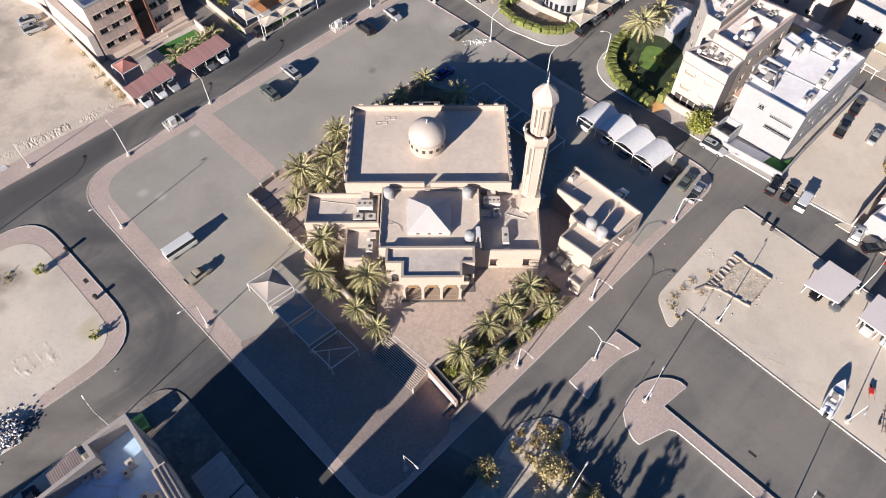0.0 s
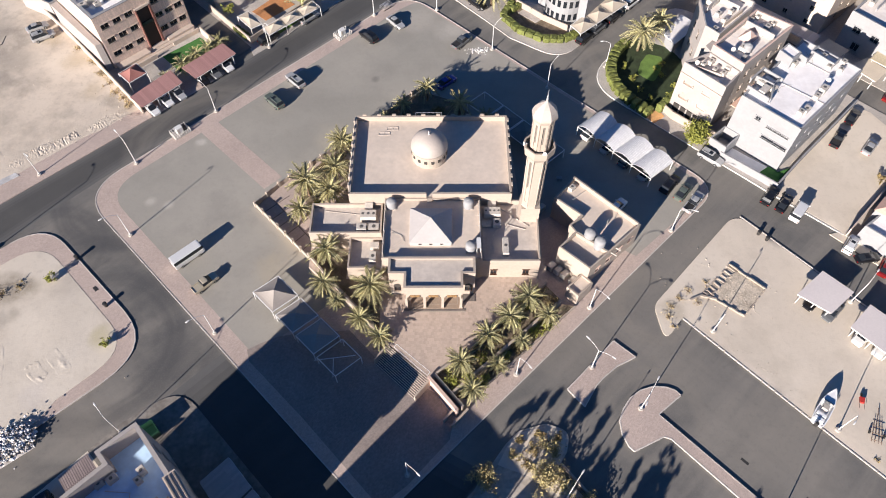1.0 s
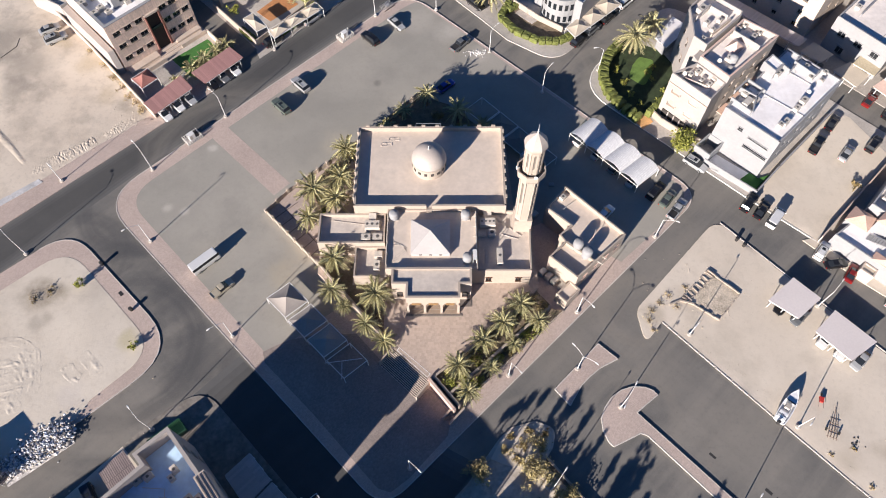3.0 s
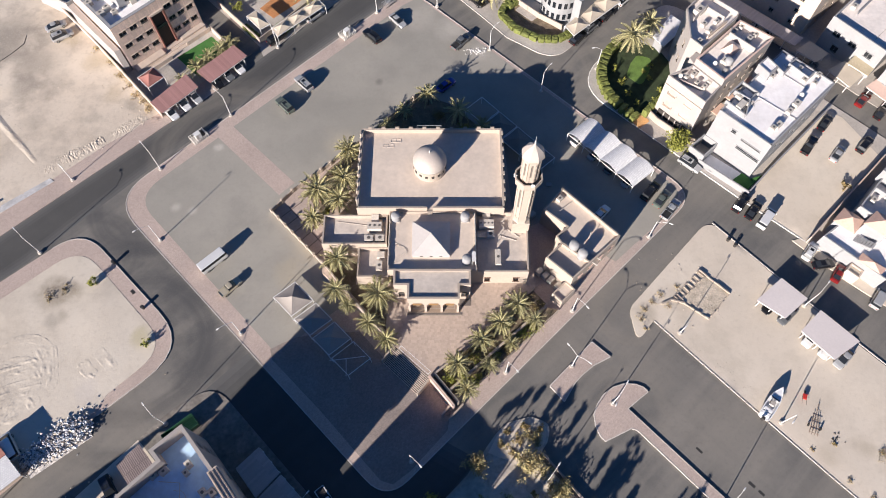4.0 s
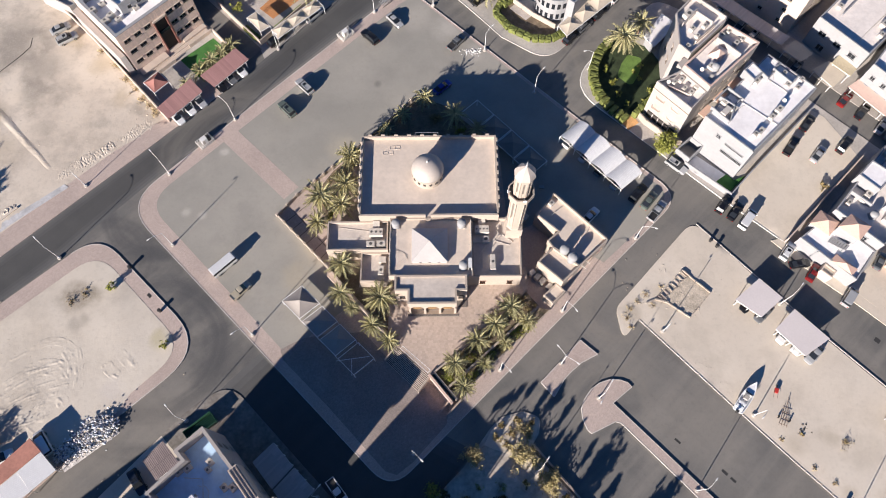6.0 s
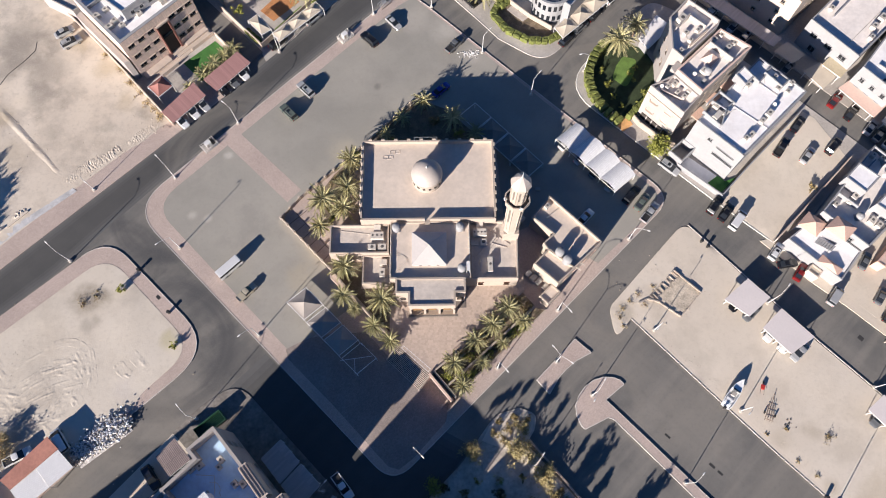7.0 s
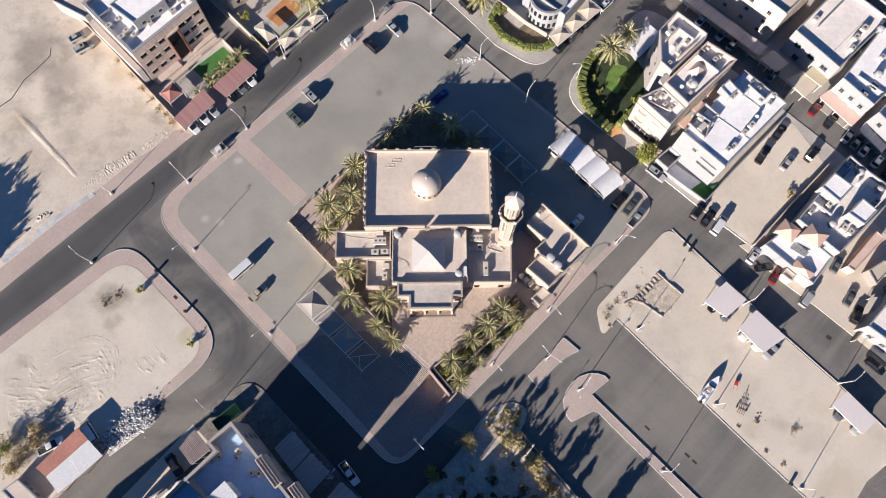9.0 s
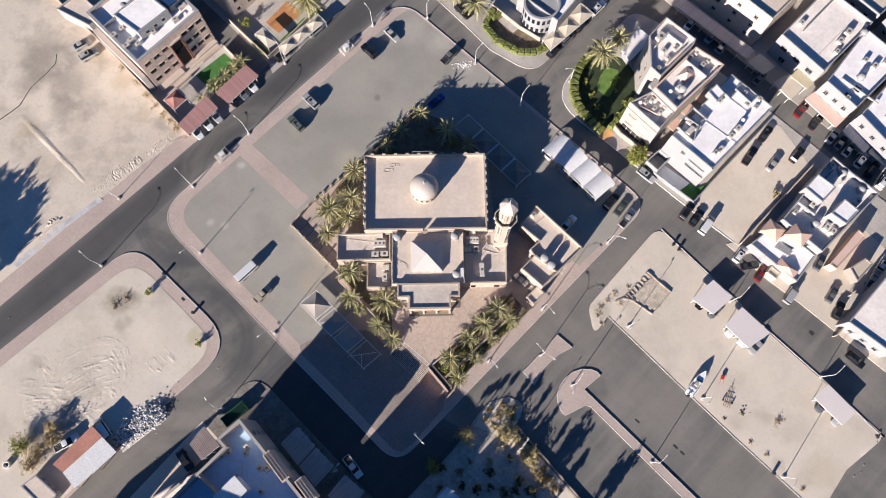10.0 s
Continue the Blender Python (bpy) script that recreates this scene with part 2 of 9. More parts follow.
# planting green lowered to include the shade of hedges and trees
GROUND_COVER_SHADED = mat("ground_cover", (0.034, 0.050, 0.020), 0.95, vary=0.3, big=0.7, grain=8, bump=0.6)
PAVER = brick_mat("pink_pavers", (0.495, 0.398, 0.348), (0.87, 0.85, 0.83), 0.24, vary=0.08)
COURT = brick_mat("court_pavers", (0.53, 0.42, 0.345), (0.93, 0.92, 0.9), 0.5, turn=0, ratio=1.0, vary=0.06)
# paver tone lowered to carry part of the building shade
PLAZA_SHADED = brick_mat("plaza_pavers", (0.30, 0.25, 0.225), (0.88, 0.86, 0.84), 0.3)
KERB = mat("kerb_stone", (0.52, 0.475, 0.435), 0.85, vary=0.15, grain=4)
KERB_WHITE = mat("whitewashed_kerb", (0.72, 0.69, 0.64), 0.85, vary=0.18, grain=4)
# plaster colour dimmed against full sun on the walls, below the roof tone
CREAM_DIMMED = mat("cream_plaster", (0.405, 0.338, 0.28), 0.88, vary=0.06, big=0.25, grain=2.5, bump=0.08, tint=(0.41, 0.34, 0.28, 0.4))
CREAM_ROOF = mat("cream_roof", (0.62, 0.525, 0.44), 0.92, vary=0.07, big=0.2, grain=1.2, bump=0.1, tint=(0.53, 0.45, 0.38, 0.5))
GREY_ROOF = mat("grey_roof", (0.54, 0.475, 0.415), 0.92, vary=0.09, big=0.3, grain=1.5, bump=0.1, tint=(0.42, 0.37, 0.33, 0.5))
# wall white dimmed and roof white lifted, offsetting the low sun's uneven light
WHITE_DIMMED = mat("white_paint", (0.30, 0.297, 0.302), 0.75, vary=0.05, big=0.3, grain=2.0, bump=0.05, tint=(0.335, 0.33, 0.333, 0.4))
WHITE_ROOF_LIFTED = mat("white_roof", (0.84, 0.81, 0.80), 0.85, vary=0.07, big=0.2, grain=1.0, bump=0.1, tint=(0.74, 0.70, 0.68, 0.5))
PYRAMID = mat("pyramid_white", (0.45, 0.415, 0.40), 0.75, vary=0.04, big=0.4, grain=2, bump=0.04, tint=(0.50, 0.46, 0.44, 0.4))
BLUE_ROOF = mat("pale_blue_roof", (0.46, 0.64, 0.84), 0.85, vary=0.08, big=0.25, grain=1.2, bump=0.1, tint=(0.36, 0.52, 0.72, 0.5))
DOME = mat("dome_white", (0.44, 0.385, 0.345), 0.6, vary=0.05, big=0.5, grain=3, bump=0.03, tint=(0.43, 0.37, 0.33, 0.4))
TAN = mat("tan_render", (0.54, 0.445, 0.37), 0.88, vary=0.06, big=0.3, grain=2.0, bump=0.08, tint=(0.46, 0.375, 0.31, 0.4))
ROSE = mat("rose_render", (0.62, 0.45, 0.375), 0.88, vary=0.06, big=0.3, grain=2.0, bump=0.08)
BROWN_STONE = brick_mat("stone_cladding", (0.72, 0.56, 0.46), (0.85, 0.83, 0.8), 0.6, turn=0, ratio=0.5)
TERRACOTTA = mat("terracotta", (0.60, 0.40, 0.315), 0.85, vary=0.12, grain=4)
MAROON = brick_mat("maroon_sheet", (0.41, 0.225, 0.205), (0.72, 0.7, 0.7), 0.35, turn=44, rough=0.55, vary=0.06, ratio=30)
GREY_SHEET = brick_mat("grey_sheet", (0.50, 0.46, 0.45), (0.85, 0.85, 0.85), 0.4, turn=-46, rough=0.6, vary=0.05, ratio=30)
PALE_SHEET = mat("pale_sheet", (0.60, 0.545, 0.53), 0.6, vary=0.04, grain=3)
RIBBED = brick_mat("ribbed_white_sheet", (0.80, 0.79, 0.78), (0.75, 0.75, 0.77), 0.34, turn=44, rough=0.5, vary=0.04, ratio=1.0, joint_w=0.12)
CANVAS = mat("beige_canvas", (0.53, 0.455, 0.36), 0.8, vary=0.06, big=0.4, grain=4, bump=0.05)
CANVAS_DARK = mat("dark_canvas", (0.20, 0.185, 0.17), 0.85, vary=0.08, big=0.4, grain=4, bump=0.05)
CANVAS_GREY = mat("grey_canvas", (0.31, 0.275, 0.248), 0.8, vary=0.06, big=0.4, grain=4, bump=0.05)
STEEL = mat("galvanised_steel", (0.56, 0.56, 0.56), 0.45, 0.6, vary=0.06, grain=5, bump=0)
STEEL_WHITE = mat("white_steel", (0.70, 0.69, 0.67), 0.5, vary=0.05, grain=5, bump=0)
DARK = mat("dark_metal", (0.035, 0.033, 0.032), 0.5, vary=0.1, grain=5, bump=0)
GLASS = mat("dark_glass", (0.018, 0.021, 0.026), 0.12, vary=0, bump=0)
# near-black plates with this colour paint the unlit depth of openings
INTERIOR_SHADE = mat("shaded_interior", (0.05, 0.043, 0.038), 0.9, vary=0.15, grain=4)
WOOD = mat("brown_wood", (0.10, 0.045, 0.025), 0.6, vary=0.2, grain=8)
LAWN = mat("lawn", (0.13, 0.215, 0.045), 0.95, vary=0.2, big=0.6, grain=14, bump=0.5)
TURF = mat("artificial_turf", (0.055, 0.17, 0.035), 0.9, vary=0.12, big=0.8, grain=14, bump=0.4)
SOIL = mat("planting_soil", (0.19, 0.145, 0.10), 0.97, vary=0.3, big=0.6, grain=4, bump=0.6, tint=(0.10, 0.105, 0.045, 0.6))
HEDGE = mat("hedge_leaf", (0.125, 0.140, 0.032), 0.75, vary=0.35, big=1.2, grain=9, bump=0.4, spread=0.18)
LEAF_PALM = mat("palm_leaf", (0.42, 0.385, 0.205), 0.55, vary=0.22, big=0.6, grain=3, bump=0, spread=0.3)
LEAF_TREE = mat("tree_leaf", (0.24, 0.245, 0.045), 0.7, vary=0.3, big=1.0, grain=5, bump=0)
LEAF_GOLD = mat("golden_leaf", (0.38, 0.315, 0.15), 0.75, vary=0.3, big=1.0, grain=5, bump=0)
# leaf colour lowered to put the garden's shade into the bushes
LEAF_SHADE_DARK = mat("dark_leaf", (0.045, 0.050, 0.022), 0.75, vary=0.3, big=1.0, grain=5, bump=0)
LEAF_STRAW = mat("straw_leaf", (0.44, 0.345, 0.19), 0.8, vary=0.3, big=1.0, grain=5, bump=0)
LEAF_DRY = mat("dry_leaf", (0.24, 0.18, 0.075), 0.8, vary=0.3, big=1.0, grain=5, bump=0)
BARK = mat("palm_bark", (0.17, 0.115, 0.075), 0.95, vary=0.3, grain=7, bump=0.8)
TYRE = mat("tyre_rubber", (0.02, 0.02, 0.02), 0.85, vary=0, bump=0)
ALLOY = mat("alloy", (0.5, 0.5, 0.5), 0.35, 0.8, vary=0, bump=0)
LAMP_GLASS = mat("lamp_lens", (0.75, 0.73, 0.68), 0.2, vary=0, bump=0)
RED_LENS = mat("red_lens", (0.35, 0.015, 0.012), 0.25, vary=0, bump=0)
RUBBLE = mat("pale_rubble", (0.60, 0.56, 0.53), 0.95, vary=0.35, big=1.5, grain=5, bump=0.5)
RED_PLASTIC = mat("red_plastic", (0.50, 0.04, 0.03), 0.5, vary=0.1, grain=5, bump=0)
GREEN_STEEL = mat("green_paint", (0.016, 0.075, 0.04), 0.55, vary=0.2, grain=4)


# ---- mesh helpers ----
class Form:
    """Collects vertices and faces for one mesh."""
    def __init__(self):
        self.v, self.f = [], []

    def add(self, verts, faces):
        o = len(self.v)
        self.v += [tuple(p) for p in verts]
        self.f += [tuple(i + o for i in f) for f in faces]
        return self

    def box(self, x0, x1, y0, y1, z0, z1):
        return self.prism([(x0, y0), (x1, y0), (x1, y1), (x0, y1)], z0, z1)

    def prism(self, pts, z0, z1, top=None):
        """pts counter-clockwise; z1 may be one height or one for each corner."""
        n = len(pts)
        if area(pts) < 0:
            pts = pts[::-1]
            if top:
                top = top[::-1]
        up = top or pts
        zs = z1 if isinstance(z1, (list, tuple)) else [z1] * n
        self.add([(x, y, z0) for x, y in pts] + [(x, y, z) for (x, y), z in zip(up, zs)],
                 [tuple(range(n))[::-1], tuple(range(n, 2 * n))] + [(i, (i + 1) % n, n + (i + 1) % n, n + i) for i in range(n)])
        return self

    def ring(self, pts, th, z0, z1):
        """A wall of thickness th inside the outline pts."""
        if area(pts) < 0:
            pts = pts[::-1]
        inn = inset(pts, th)
        n = len(pts)
        vs = [(x, y, z) for z in (z0, z1) for q in (pts, inn) for x, y in q]
        fs = []
        for i in range(n):
            j = (i + 1) % n
            fs += [(i, j, 2 * n + j, 2 * n + i), (n + j, n + i, 3 * n + i, 3 * n + j), (2 * n + i, 2 * n + j, 3 * n + j, 3 * n + i), (j, i, n + i, n + j)]
        return self.add(vs, fs)

    def bar(self, a, b, w, h=None):
        """A square bar from a to b."""
        a, b = Vector(a), Vector(b)
        d = (b - a).normalized()
        s = d.cross(Vector((0, 0, 1)))
        s = s.normalized() if s.length > 1e-4 else Vector((1, 0, 0))
        u = s.cross(d)
        s, u = s * w / 2, u * (h or w) / 2
        q = [-s - u, s - u, s + u, -s + u]
        return self.add([a + c for c in q] + [b + c for c in q], [(0, 3, 2, 1), (4, 5, 6, 7)] + [(i, (i + 1) % 4, 4 + (i + 1) % 4, 4 + i) for i in range(4)])

    def lathe(self, prof, n=16, at=(0, 0, 0), turn=0.0):
        """prof: (radius, z) from below to above."""
        vs, fs = [], []
        for r, z in prof:
            vs += [(at[0] + r * math.cos(turn + 2 * math.pi * k / n), at[1] + r * math.sin(turn + 2 * math.pi * k / n), at[2] + z) for k in range(n)]
        for a in range(len(prof) - 1):
            fs += [(a * n + k, a * n + (k + 1) % n, (a + 1) * n + (k + 1) % n, (a + 1) * n + k) for k in range(n)]
        fs += [tuple(range(n))[::-1], tuple(range((len(prof) - 1) * n, len(prof) * n))]
        return self.add(vs, fs)

    def tube(self, pts, radii, n=8):
        vs, fs = [], []
        for i, p in enumerate(pts):
            p = Vector(p)
            d = (Vector(pts[min(i + 1, len(pts) - 1)]) - Vector(pts[max(i - 1, 0)])).normalized()
            s = d.orthogonal().normalized() if abs(d.z) > 0.99 else d.cross(Vector((0, 0, 1))).normalized()
            u = s.cross(d)
            r = radii[i] if isinstance(radii, (list, tuple)) else radii
            vs += [p + s * r * math.cos(2 * math.pi * k / n) + u * r * math.sin(2 * math.pi * k / n) for k in range(n)]
        for a in range(len(pts) - 1):
            fs += [(a * n + k, (a + 1) * n + k, (a + 1) * n + (k + 1) % n, a * n + (k + 1) % n) for k in range(n)]
        fs += [tuple(range(n)), tuple(range((len(pts) - 1) * n, len(pts) * n))[::-1]]
        return self.add(vs, fs)

    def mesh(self, name, material, smooth=False):
        me = bpy.data.meshes.new(name)
        me.from_pydata(self.v, [], self.f)
        me.materials.append(material)
        if smooth:
            me.polygons.foreach_set("use_smooth", [True] * len(me.polygons))
        me.update()
        return me


def area(pts):
    return sum(a[0] * b[1] - b[0] * a[1] for a, b in zip(pts, pts[1:] + pts[:1])) / 2


def inset(pts, d):
    n, out = len(pts), []
    for i in range(n):
        a, b, c = (Vector(pts[(i + k) % n]).to_2d() for k in (-1, 0, 1))
        e, g = (b - a).normalized(), (c - b).normalized()
        na, nb = Vector((-e.y, e.x)), Vector((-g.y, g.x))
        k = na + nb
        k = k / max(0.25, k.dot(na))
        out.append((b.x + k.x * d, b.y + k.y * d))
    return out


def rounded(corners, steps=7):
    """Outline from corners (x, y) or (x, y, radius)."""
    n, out = len(corners), []
    for i, c in enumerate(corners):
        if len(c) < 3 or c[2] <= 0:
            out.append((c[0], c[1]))
            continue
        a, b, d = (Vector(corners[(i + k) % n][:2]) for k in (-1, 0, 1))
        e, g = (a - b), (d - b)
        half = e.angle(g) / 2
        t = min(c[2] / math.tan(half), e.length * 0.49, g.length * 0.49)
        p, q = b + e.normalized() * t, b + g.normalized() * t
        for k in range(steps + 1):
            s = k / steps
            w = p * (1 - s) ** 2 + b * 2 * s * (1 - s) + q * s ** 2
            out.append((w.x, w.y))
    return out


def turned(cx, cy, length, width, angle):
    """Corners of a rectangle in the plan; length lies along the angle."""
    c, s = math.cos(radians(angle)), math.sin(radians(angle))
    return [(cx + a * c - b * s, cy + a * s + b * c) for a, b in
            ((-length / 2, -width / 2), (length / 2, -width / 2), (length / 2, width / 2), (-length / 2, width / 2))]


def thing(name, label, category, group="", kind="", m=None):
    ob = tagged(new(name), label, category, group, kind)
    ob.empty_display_size = 0.3
    if m is not None:
        ob.matrix_basis = m
    return ob


def part(name, form, material, parent, label="", smooth=False, m=None):
    ob = new(name, form if isinstance(form, bpy.types.Mesh) else form.mesh(name, material, smooth))
    ob.parent = parent
    if m is not None:
        ob.matrix_basis = m
    return tagged(ob, label)


def single(name, form, material, label, category, group="", kind="", smooth=False, m=None):
    ob = new(name, form if isinstance(form, bpy.types.Mesh) else form.mesh(name, material, smooth))
    if m is not None:
        ob.matrix_basis = m
    return tagged(ob, label, category, group, kind)

CARPET = mat("brown_carpet", (0.36, 0.27, 0.20), 0.95, vary=0.12, big=0.5, grain=6, bump=0.1)
NOSING = mat("dark_step_stone", (0.17, 0.145, 0.13), 0.9, vary=0.12, big=0.5, grain=5)
# wall tone dimmed where low sun strikes full; beige roof lifted for grazing light
PALE_WALL_DIMMED = mat("pale_wall", (0.375, 0.337, 0.314), 0.85, vary=0.06, big=0.3, grain=2.0, bump=0.06, tint=(0.35, 0.31, 0.285, 0.4))
BEIGE_ROOF_LIFTED = mat("beige_roof", (0.79, 0.72, 0.665), 0.9, vary=0.08, big=0.25, grain=1.2, bump=0.1, tint=(0.67, 0.60, 0.545, 0.5))

# ---- the ground, roads, lots and pavements ----
def slab(name, pts, z, material, label, category, z0=-0.3):
    return single(name, Form().prism(pts, z0, z), material, label, category, kind="structure")


def uneven(name, pts, z, material, label, step=1.6, lift=0.2, seed=0):
    """A lot of loose ground: a grid cut to the outline, heaved a little, on a slab."""
    bm = bmesh.new()
    if area(pts) < 0:
        pts = pts[::-1]
    face = bm.faces.new([bm.verts.new((x, y, z)) for x, y in pts])
    xs, ys = [p[0] for p in pts], [p[1] for p in pts]
    for axis, lo, hi in ((0, min(xs), max(xs)), (1, min(ys), max(ys))):
        k = lo + step
        while k < hi:
            co, no = [0, 0, 0], [0, 0, 0]
            co[axis], no[axis] = k, 1
            bmesh.ops.bisect_plane(bm, geom=bm.verts[:] + bm.edges[:] + bm.faces[:], plane_co=co, plane_no=no)
            k += step
    rim = {v for e in bm.edges if e.is_boundary for v in e.verts}
    near = {v for f in bm.faces if any(w in rim for w in f.verts) for v in f.verts}
    for v in bm.verts:
        if v not in rim:
            v.co.z += max(-0.015, (0.35 if v in near else 1.0) * lift * (noise.noise((v.co.x * 0.09 + seed, v.co.y * 0.09, 3.1)) * 0.7 + noise.noise((v.co.x * 0.22, v.co.y * 0.22 + seed, 1.7)) * 0.3 + 0.25))
    for e in [e for e in bm.edges if e.is_boundary]:
        p, q = (v.co.copy() for v in e.verts)
        bm.faces.new([bm.verts.new(c) for c in (p, q, (q.x, q.y, -0.3), (p.x, p.y, -0.3))])
    me = bpy.data.meshes.new(name)
    bm.to_mesh(me)
    bm.free()
    me.materials.append(material)
    me.polygons.foreach_set("use_smooth", [True] * len(me.polygons))
    return tagged(new(name, me), label, "ground", kind="structure")


def kerb_line(parent, pts, z, material, width=0.16, height=0.17, stone=1.0, gap=0.03):
    """Kerb stones one by one along a line, as parts of the pavement."""
    for (ax, ay), (bx, by) in zip(pts, pts[1:]):
        ln = math.hypot(bx - ax, by - ay)
        n = max(1, round(ln / stone))
        key = (round(ln / n, 2), material.name, height)
        if key not in KERBS:
            KERBS[key] = Form().box(gap / 2, ln / n - gap / 2, -width / 2, width / 2, -0.2, height).mesh("kerb_stone", material)
        a = math.degrees(math.atan2(by - ay, bx - ax))
        for k in range(n):
            part("kerb_stone", KERBS[key], None, parent, m=pose(ax + (bx - ax) * k / n, ay + (by - ay) * k / n, z, 0, 0, a))


KERBS = {}
single("ground", Form().box(-700, 700, -600, 800, -1.0, -0.02), SAND, "dusty sand ground reaching out to the horizon", "ground", kind="structure")
single("road", Form().box(-190, 190, -80, 230, -0.5, 0.0), ASPHALT, "dark grey asphalt streets with pale dusty wear", "road", kind="structure")

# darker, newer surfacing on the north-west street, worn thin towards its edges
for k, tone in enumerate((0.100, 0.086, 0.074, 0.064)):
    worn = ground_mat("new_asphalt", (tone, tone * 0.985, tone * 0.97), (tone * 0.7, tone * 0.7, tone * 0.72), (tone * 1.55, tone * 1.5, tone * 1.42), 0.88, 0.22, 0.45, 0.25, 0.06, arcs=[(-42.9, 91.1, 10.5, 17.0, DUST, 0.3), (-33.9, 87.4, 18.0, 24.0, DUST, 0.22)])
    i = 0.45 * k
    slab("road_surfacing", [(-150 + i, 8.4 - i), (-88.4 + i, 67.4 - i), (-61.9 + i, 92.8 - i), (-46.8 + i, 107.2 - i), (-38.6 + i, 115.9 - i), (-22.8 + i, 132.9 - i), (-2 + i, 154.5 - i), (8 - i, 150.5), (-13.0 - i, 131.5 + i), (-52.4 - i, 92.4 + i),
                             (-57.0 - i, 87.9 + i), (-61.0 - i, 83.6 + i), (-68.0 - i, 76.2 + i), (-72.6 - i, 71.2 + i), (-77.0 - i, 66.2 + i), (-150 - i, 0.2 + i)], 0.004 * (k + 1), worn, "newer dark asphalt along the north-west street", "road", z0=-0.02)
    # same dark layers laid here to paint deeper shade on the south-west street
    slab("road_surfacing", [(-40.0 + 2 * i, 42.0 - 2 * i), (-33.5 + 2 * i, 48.6 - 2 * i), (-10.0, 27.0), (1.0 - 2 * i, 33.6 - 2 * i), (6.6 - 2 * i, 30.6 - 2 * i), (-12.0, 8.0), (10.0, -20.0), (-8.0, -30.0)], 0.004 * (k + 1), worn, "dark asphalt layer painting deeper shade on the south-west street", "road", z0=-0.02)

# block with the mosque: kerbed round, parking ground inside
BLOCK = rounded([(-64.0, 79.8, 8), (-7.2, 136.2, 7), (49.9, 80.7, 5), (-8.2, 23.9, 5)])
block = slab("pavement_block", BLOCK, 0.13, PAVER, "pink paved footway round the mosque block", "pavement")
kerb_line(block, BLOCK + BLOCK[:1], 0.0, KERB)
slab("parking_lot", rounded([(-59.6, 80.3, 6), (-8.4, 131.0, 5), (-5.0, 133.4, 2), (47.6, 81.6, 3), (44.2, 76.6), (33.0, 66.4), (20, 75), (-18.0, 57.0), (-28.4, 48.4)]), 0.137, LOT,
     "grey compacted parking ground beside the mosque", "parking lot")
slab("path_strip", [(-47.2, 96.3), (-44.4, 98.9), (-28.6, 83.6), (-31.4, 80.8)], 0.142, PAVER, "pink paved path across the parking ground", "path")
# north-west outline follows the cast shadow's edge; shade is deepened by colour
slab("plaza", [(-29.6, 49.3), (-27.6, 50.4), (-25.2, 51.5), (-21.5, 52.2), (-14.0, 52.6), (-9.4, 47.6), (-0.5, 42.2), (2.2, 38.4), (1.6, 35.2), (-4.4, 28.7), (-7.2, 26.6), (-9.2, 27.2), (-20.0, 38.6), (-29.0, 47.4)], 0.141, PLAZA_SHADED,
     "paved plaza before the mosque stairs, darkened for building shade", "plaza")

# sand island by the west street, with a footway round it
ISLE = rounded([(-150, 1.5), (-68.2, 73.3, 7), (-43.9, 49.9, 12), (-57.6, 37.6), (-110, -15)])
isle = slab("pavement_island", ISLE, 0.14, PAVER, "pink paved footway curving round a sand lot", "pavement")
kerb_line(isle, ISLE[1:18], 0.0, KERB)
uneven("sand_lot_west", rounded([(-150, -2.6), (-67.6, 69.4, 6), (-47.8, 49.8, 9), (-56.6, 41.2), (-58.2, 38.2), (-110, -14.4)]), 0.17, SAND_WEST,
       "pale churned sand lot with vehicle tracks", seed=4)

# north-west side
slab("pavement_northwest", [(-150, 8.2), (-88.2, 67.4), (-61.8, 92.6), (-46.8, 107.2), (-42.4, 111.9), (-45.5, 114.5), (-58.0, 101.0), (-62.3, 98.0), (-80.5, 81.0), (-91.1, 70.6), (-153, 12)],
     0.14, PAVER, "dusty pink footway along the sand lot", "pavement")
uneven("sand_lot_northwest", [(-153, 12), (-91.1, 70.6), (-80.5, 81.0), (-62.3, 98.0), (-58.4, 100.6), (-67.5, 110.4), (-77.5, 121.2), (-96, 139.5), (-160, 200)], 0.16, SAND_PALE,
       "bare pale sand lot with scrub and spoil along its edge", seed=9)
slab("pavement_villas", [(-38.6, 115.9), (-36.3, 118.2), (-22.8, 132.9), (5, 163), (2, 166), (-26.5, 135.0), (-40.0, 119.0)], 0.14, CONCRETE, "dusty concrete footway before the garden villa", "pavement")
slab("yard_northwest", [(-58.4, 100.6), (-45.5, 114.5), (-40.0, 119.0), (-26.5, 135.0), (2, 166), (-60, 220), (-160, 200), (-96, 139.5), (-77.5, 121.2), (-67.5, 110.4)], 0.12, CONCRETE,
     "grey paved yards of the apartment building and villa", "yard")

# south-east sand lot
uneven("sand_lot_southeast", rounded([(51.8, 75.4, 3), (62.8, 62.6), (73.4, 50.8), (84.2, 39.6), (95.4, 28.0, 2), (86.0, 21.4), (79.6, 13.4), (78, 13.8), (63.5, 28.5), (53.9, 38.6), (38.7, 54.9), (35.2, 50.6, 1), (34.4, 57.0, 3)]), 0.12, SAND_EAST,
       "pale sand lot with tyre marks and a boat on it", lift=0.1, seed=2)
south_kerb = single("kerb_row", Form().prism([(38.6, 54.7), (53.8, 38.4), (63.4, 28.3), (78, 13.6), (78.1, 13.75), (63.5, 28.45), (53.9, 38.55), (38.75, 54.85)], -0.2, 0.02), KERB, "row of whitewashed kerb stones at the sand lot", "kerb", kind="structure")
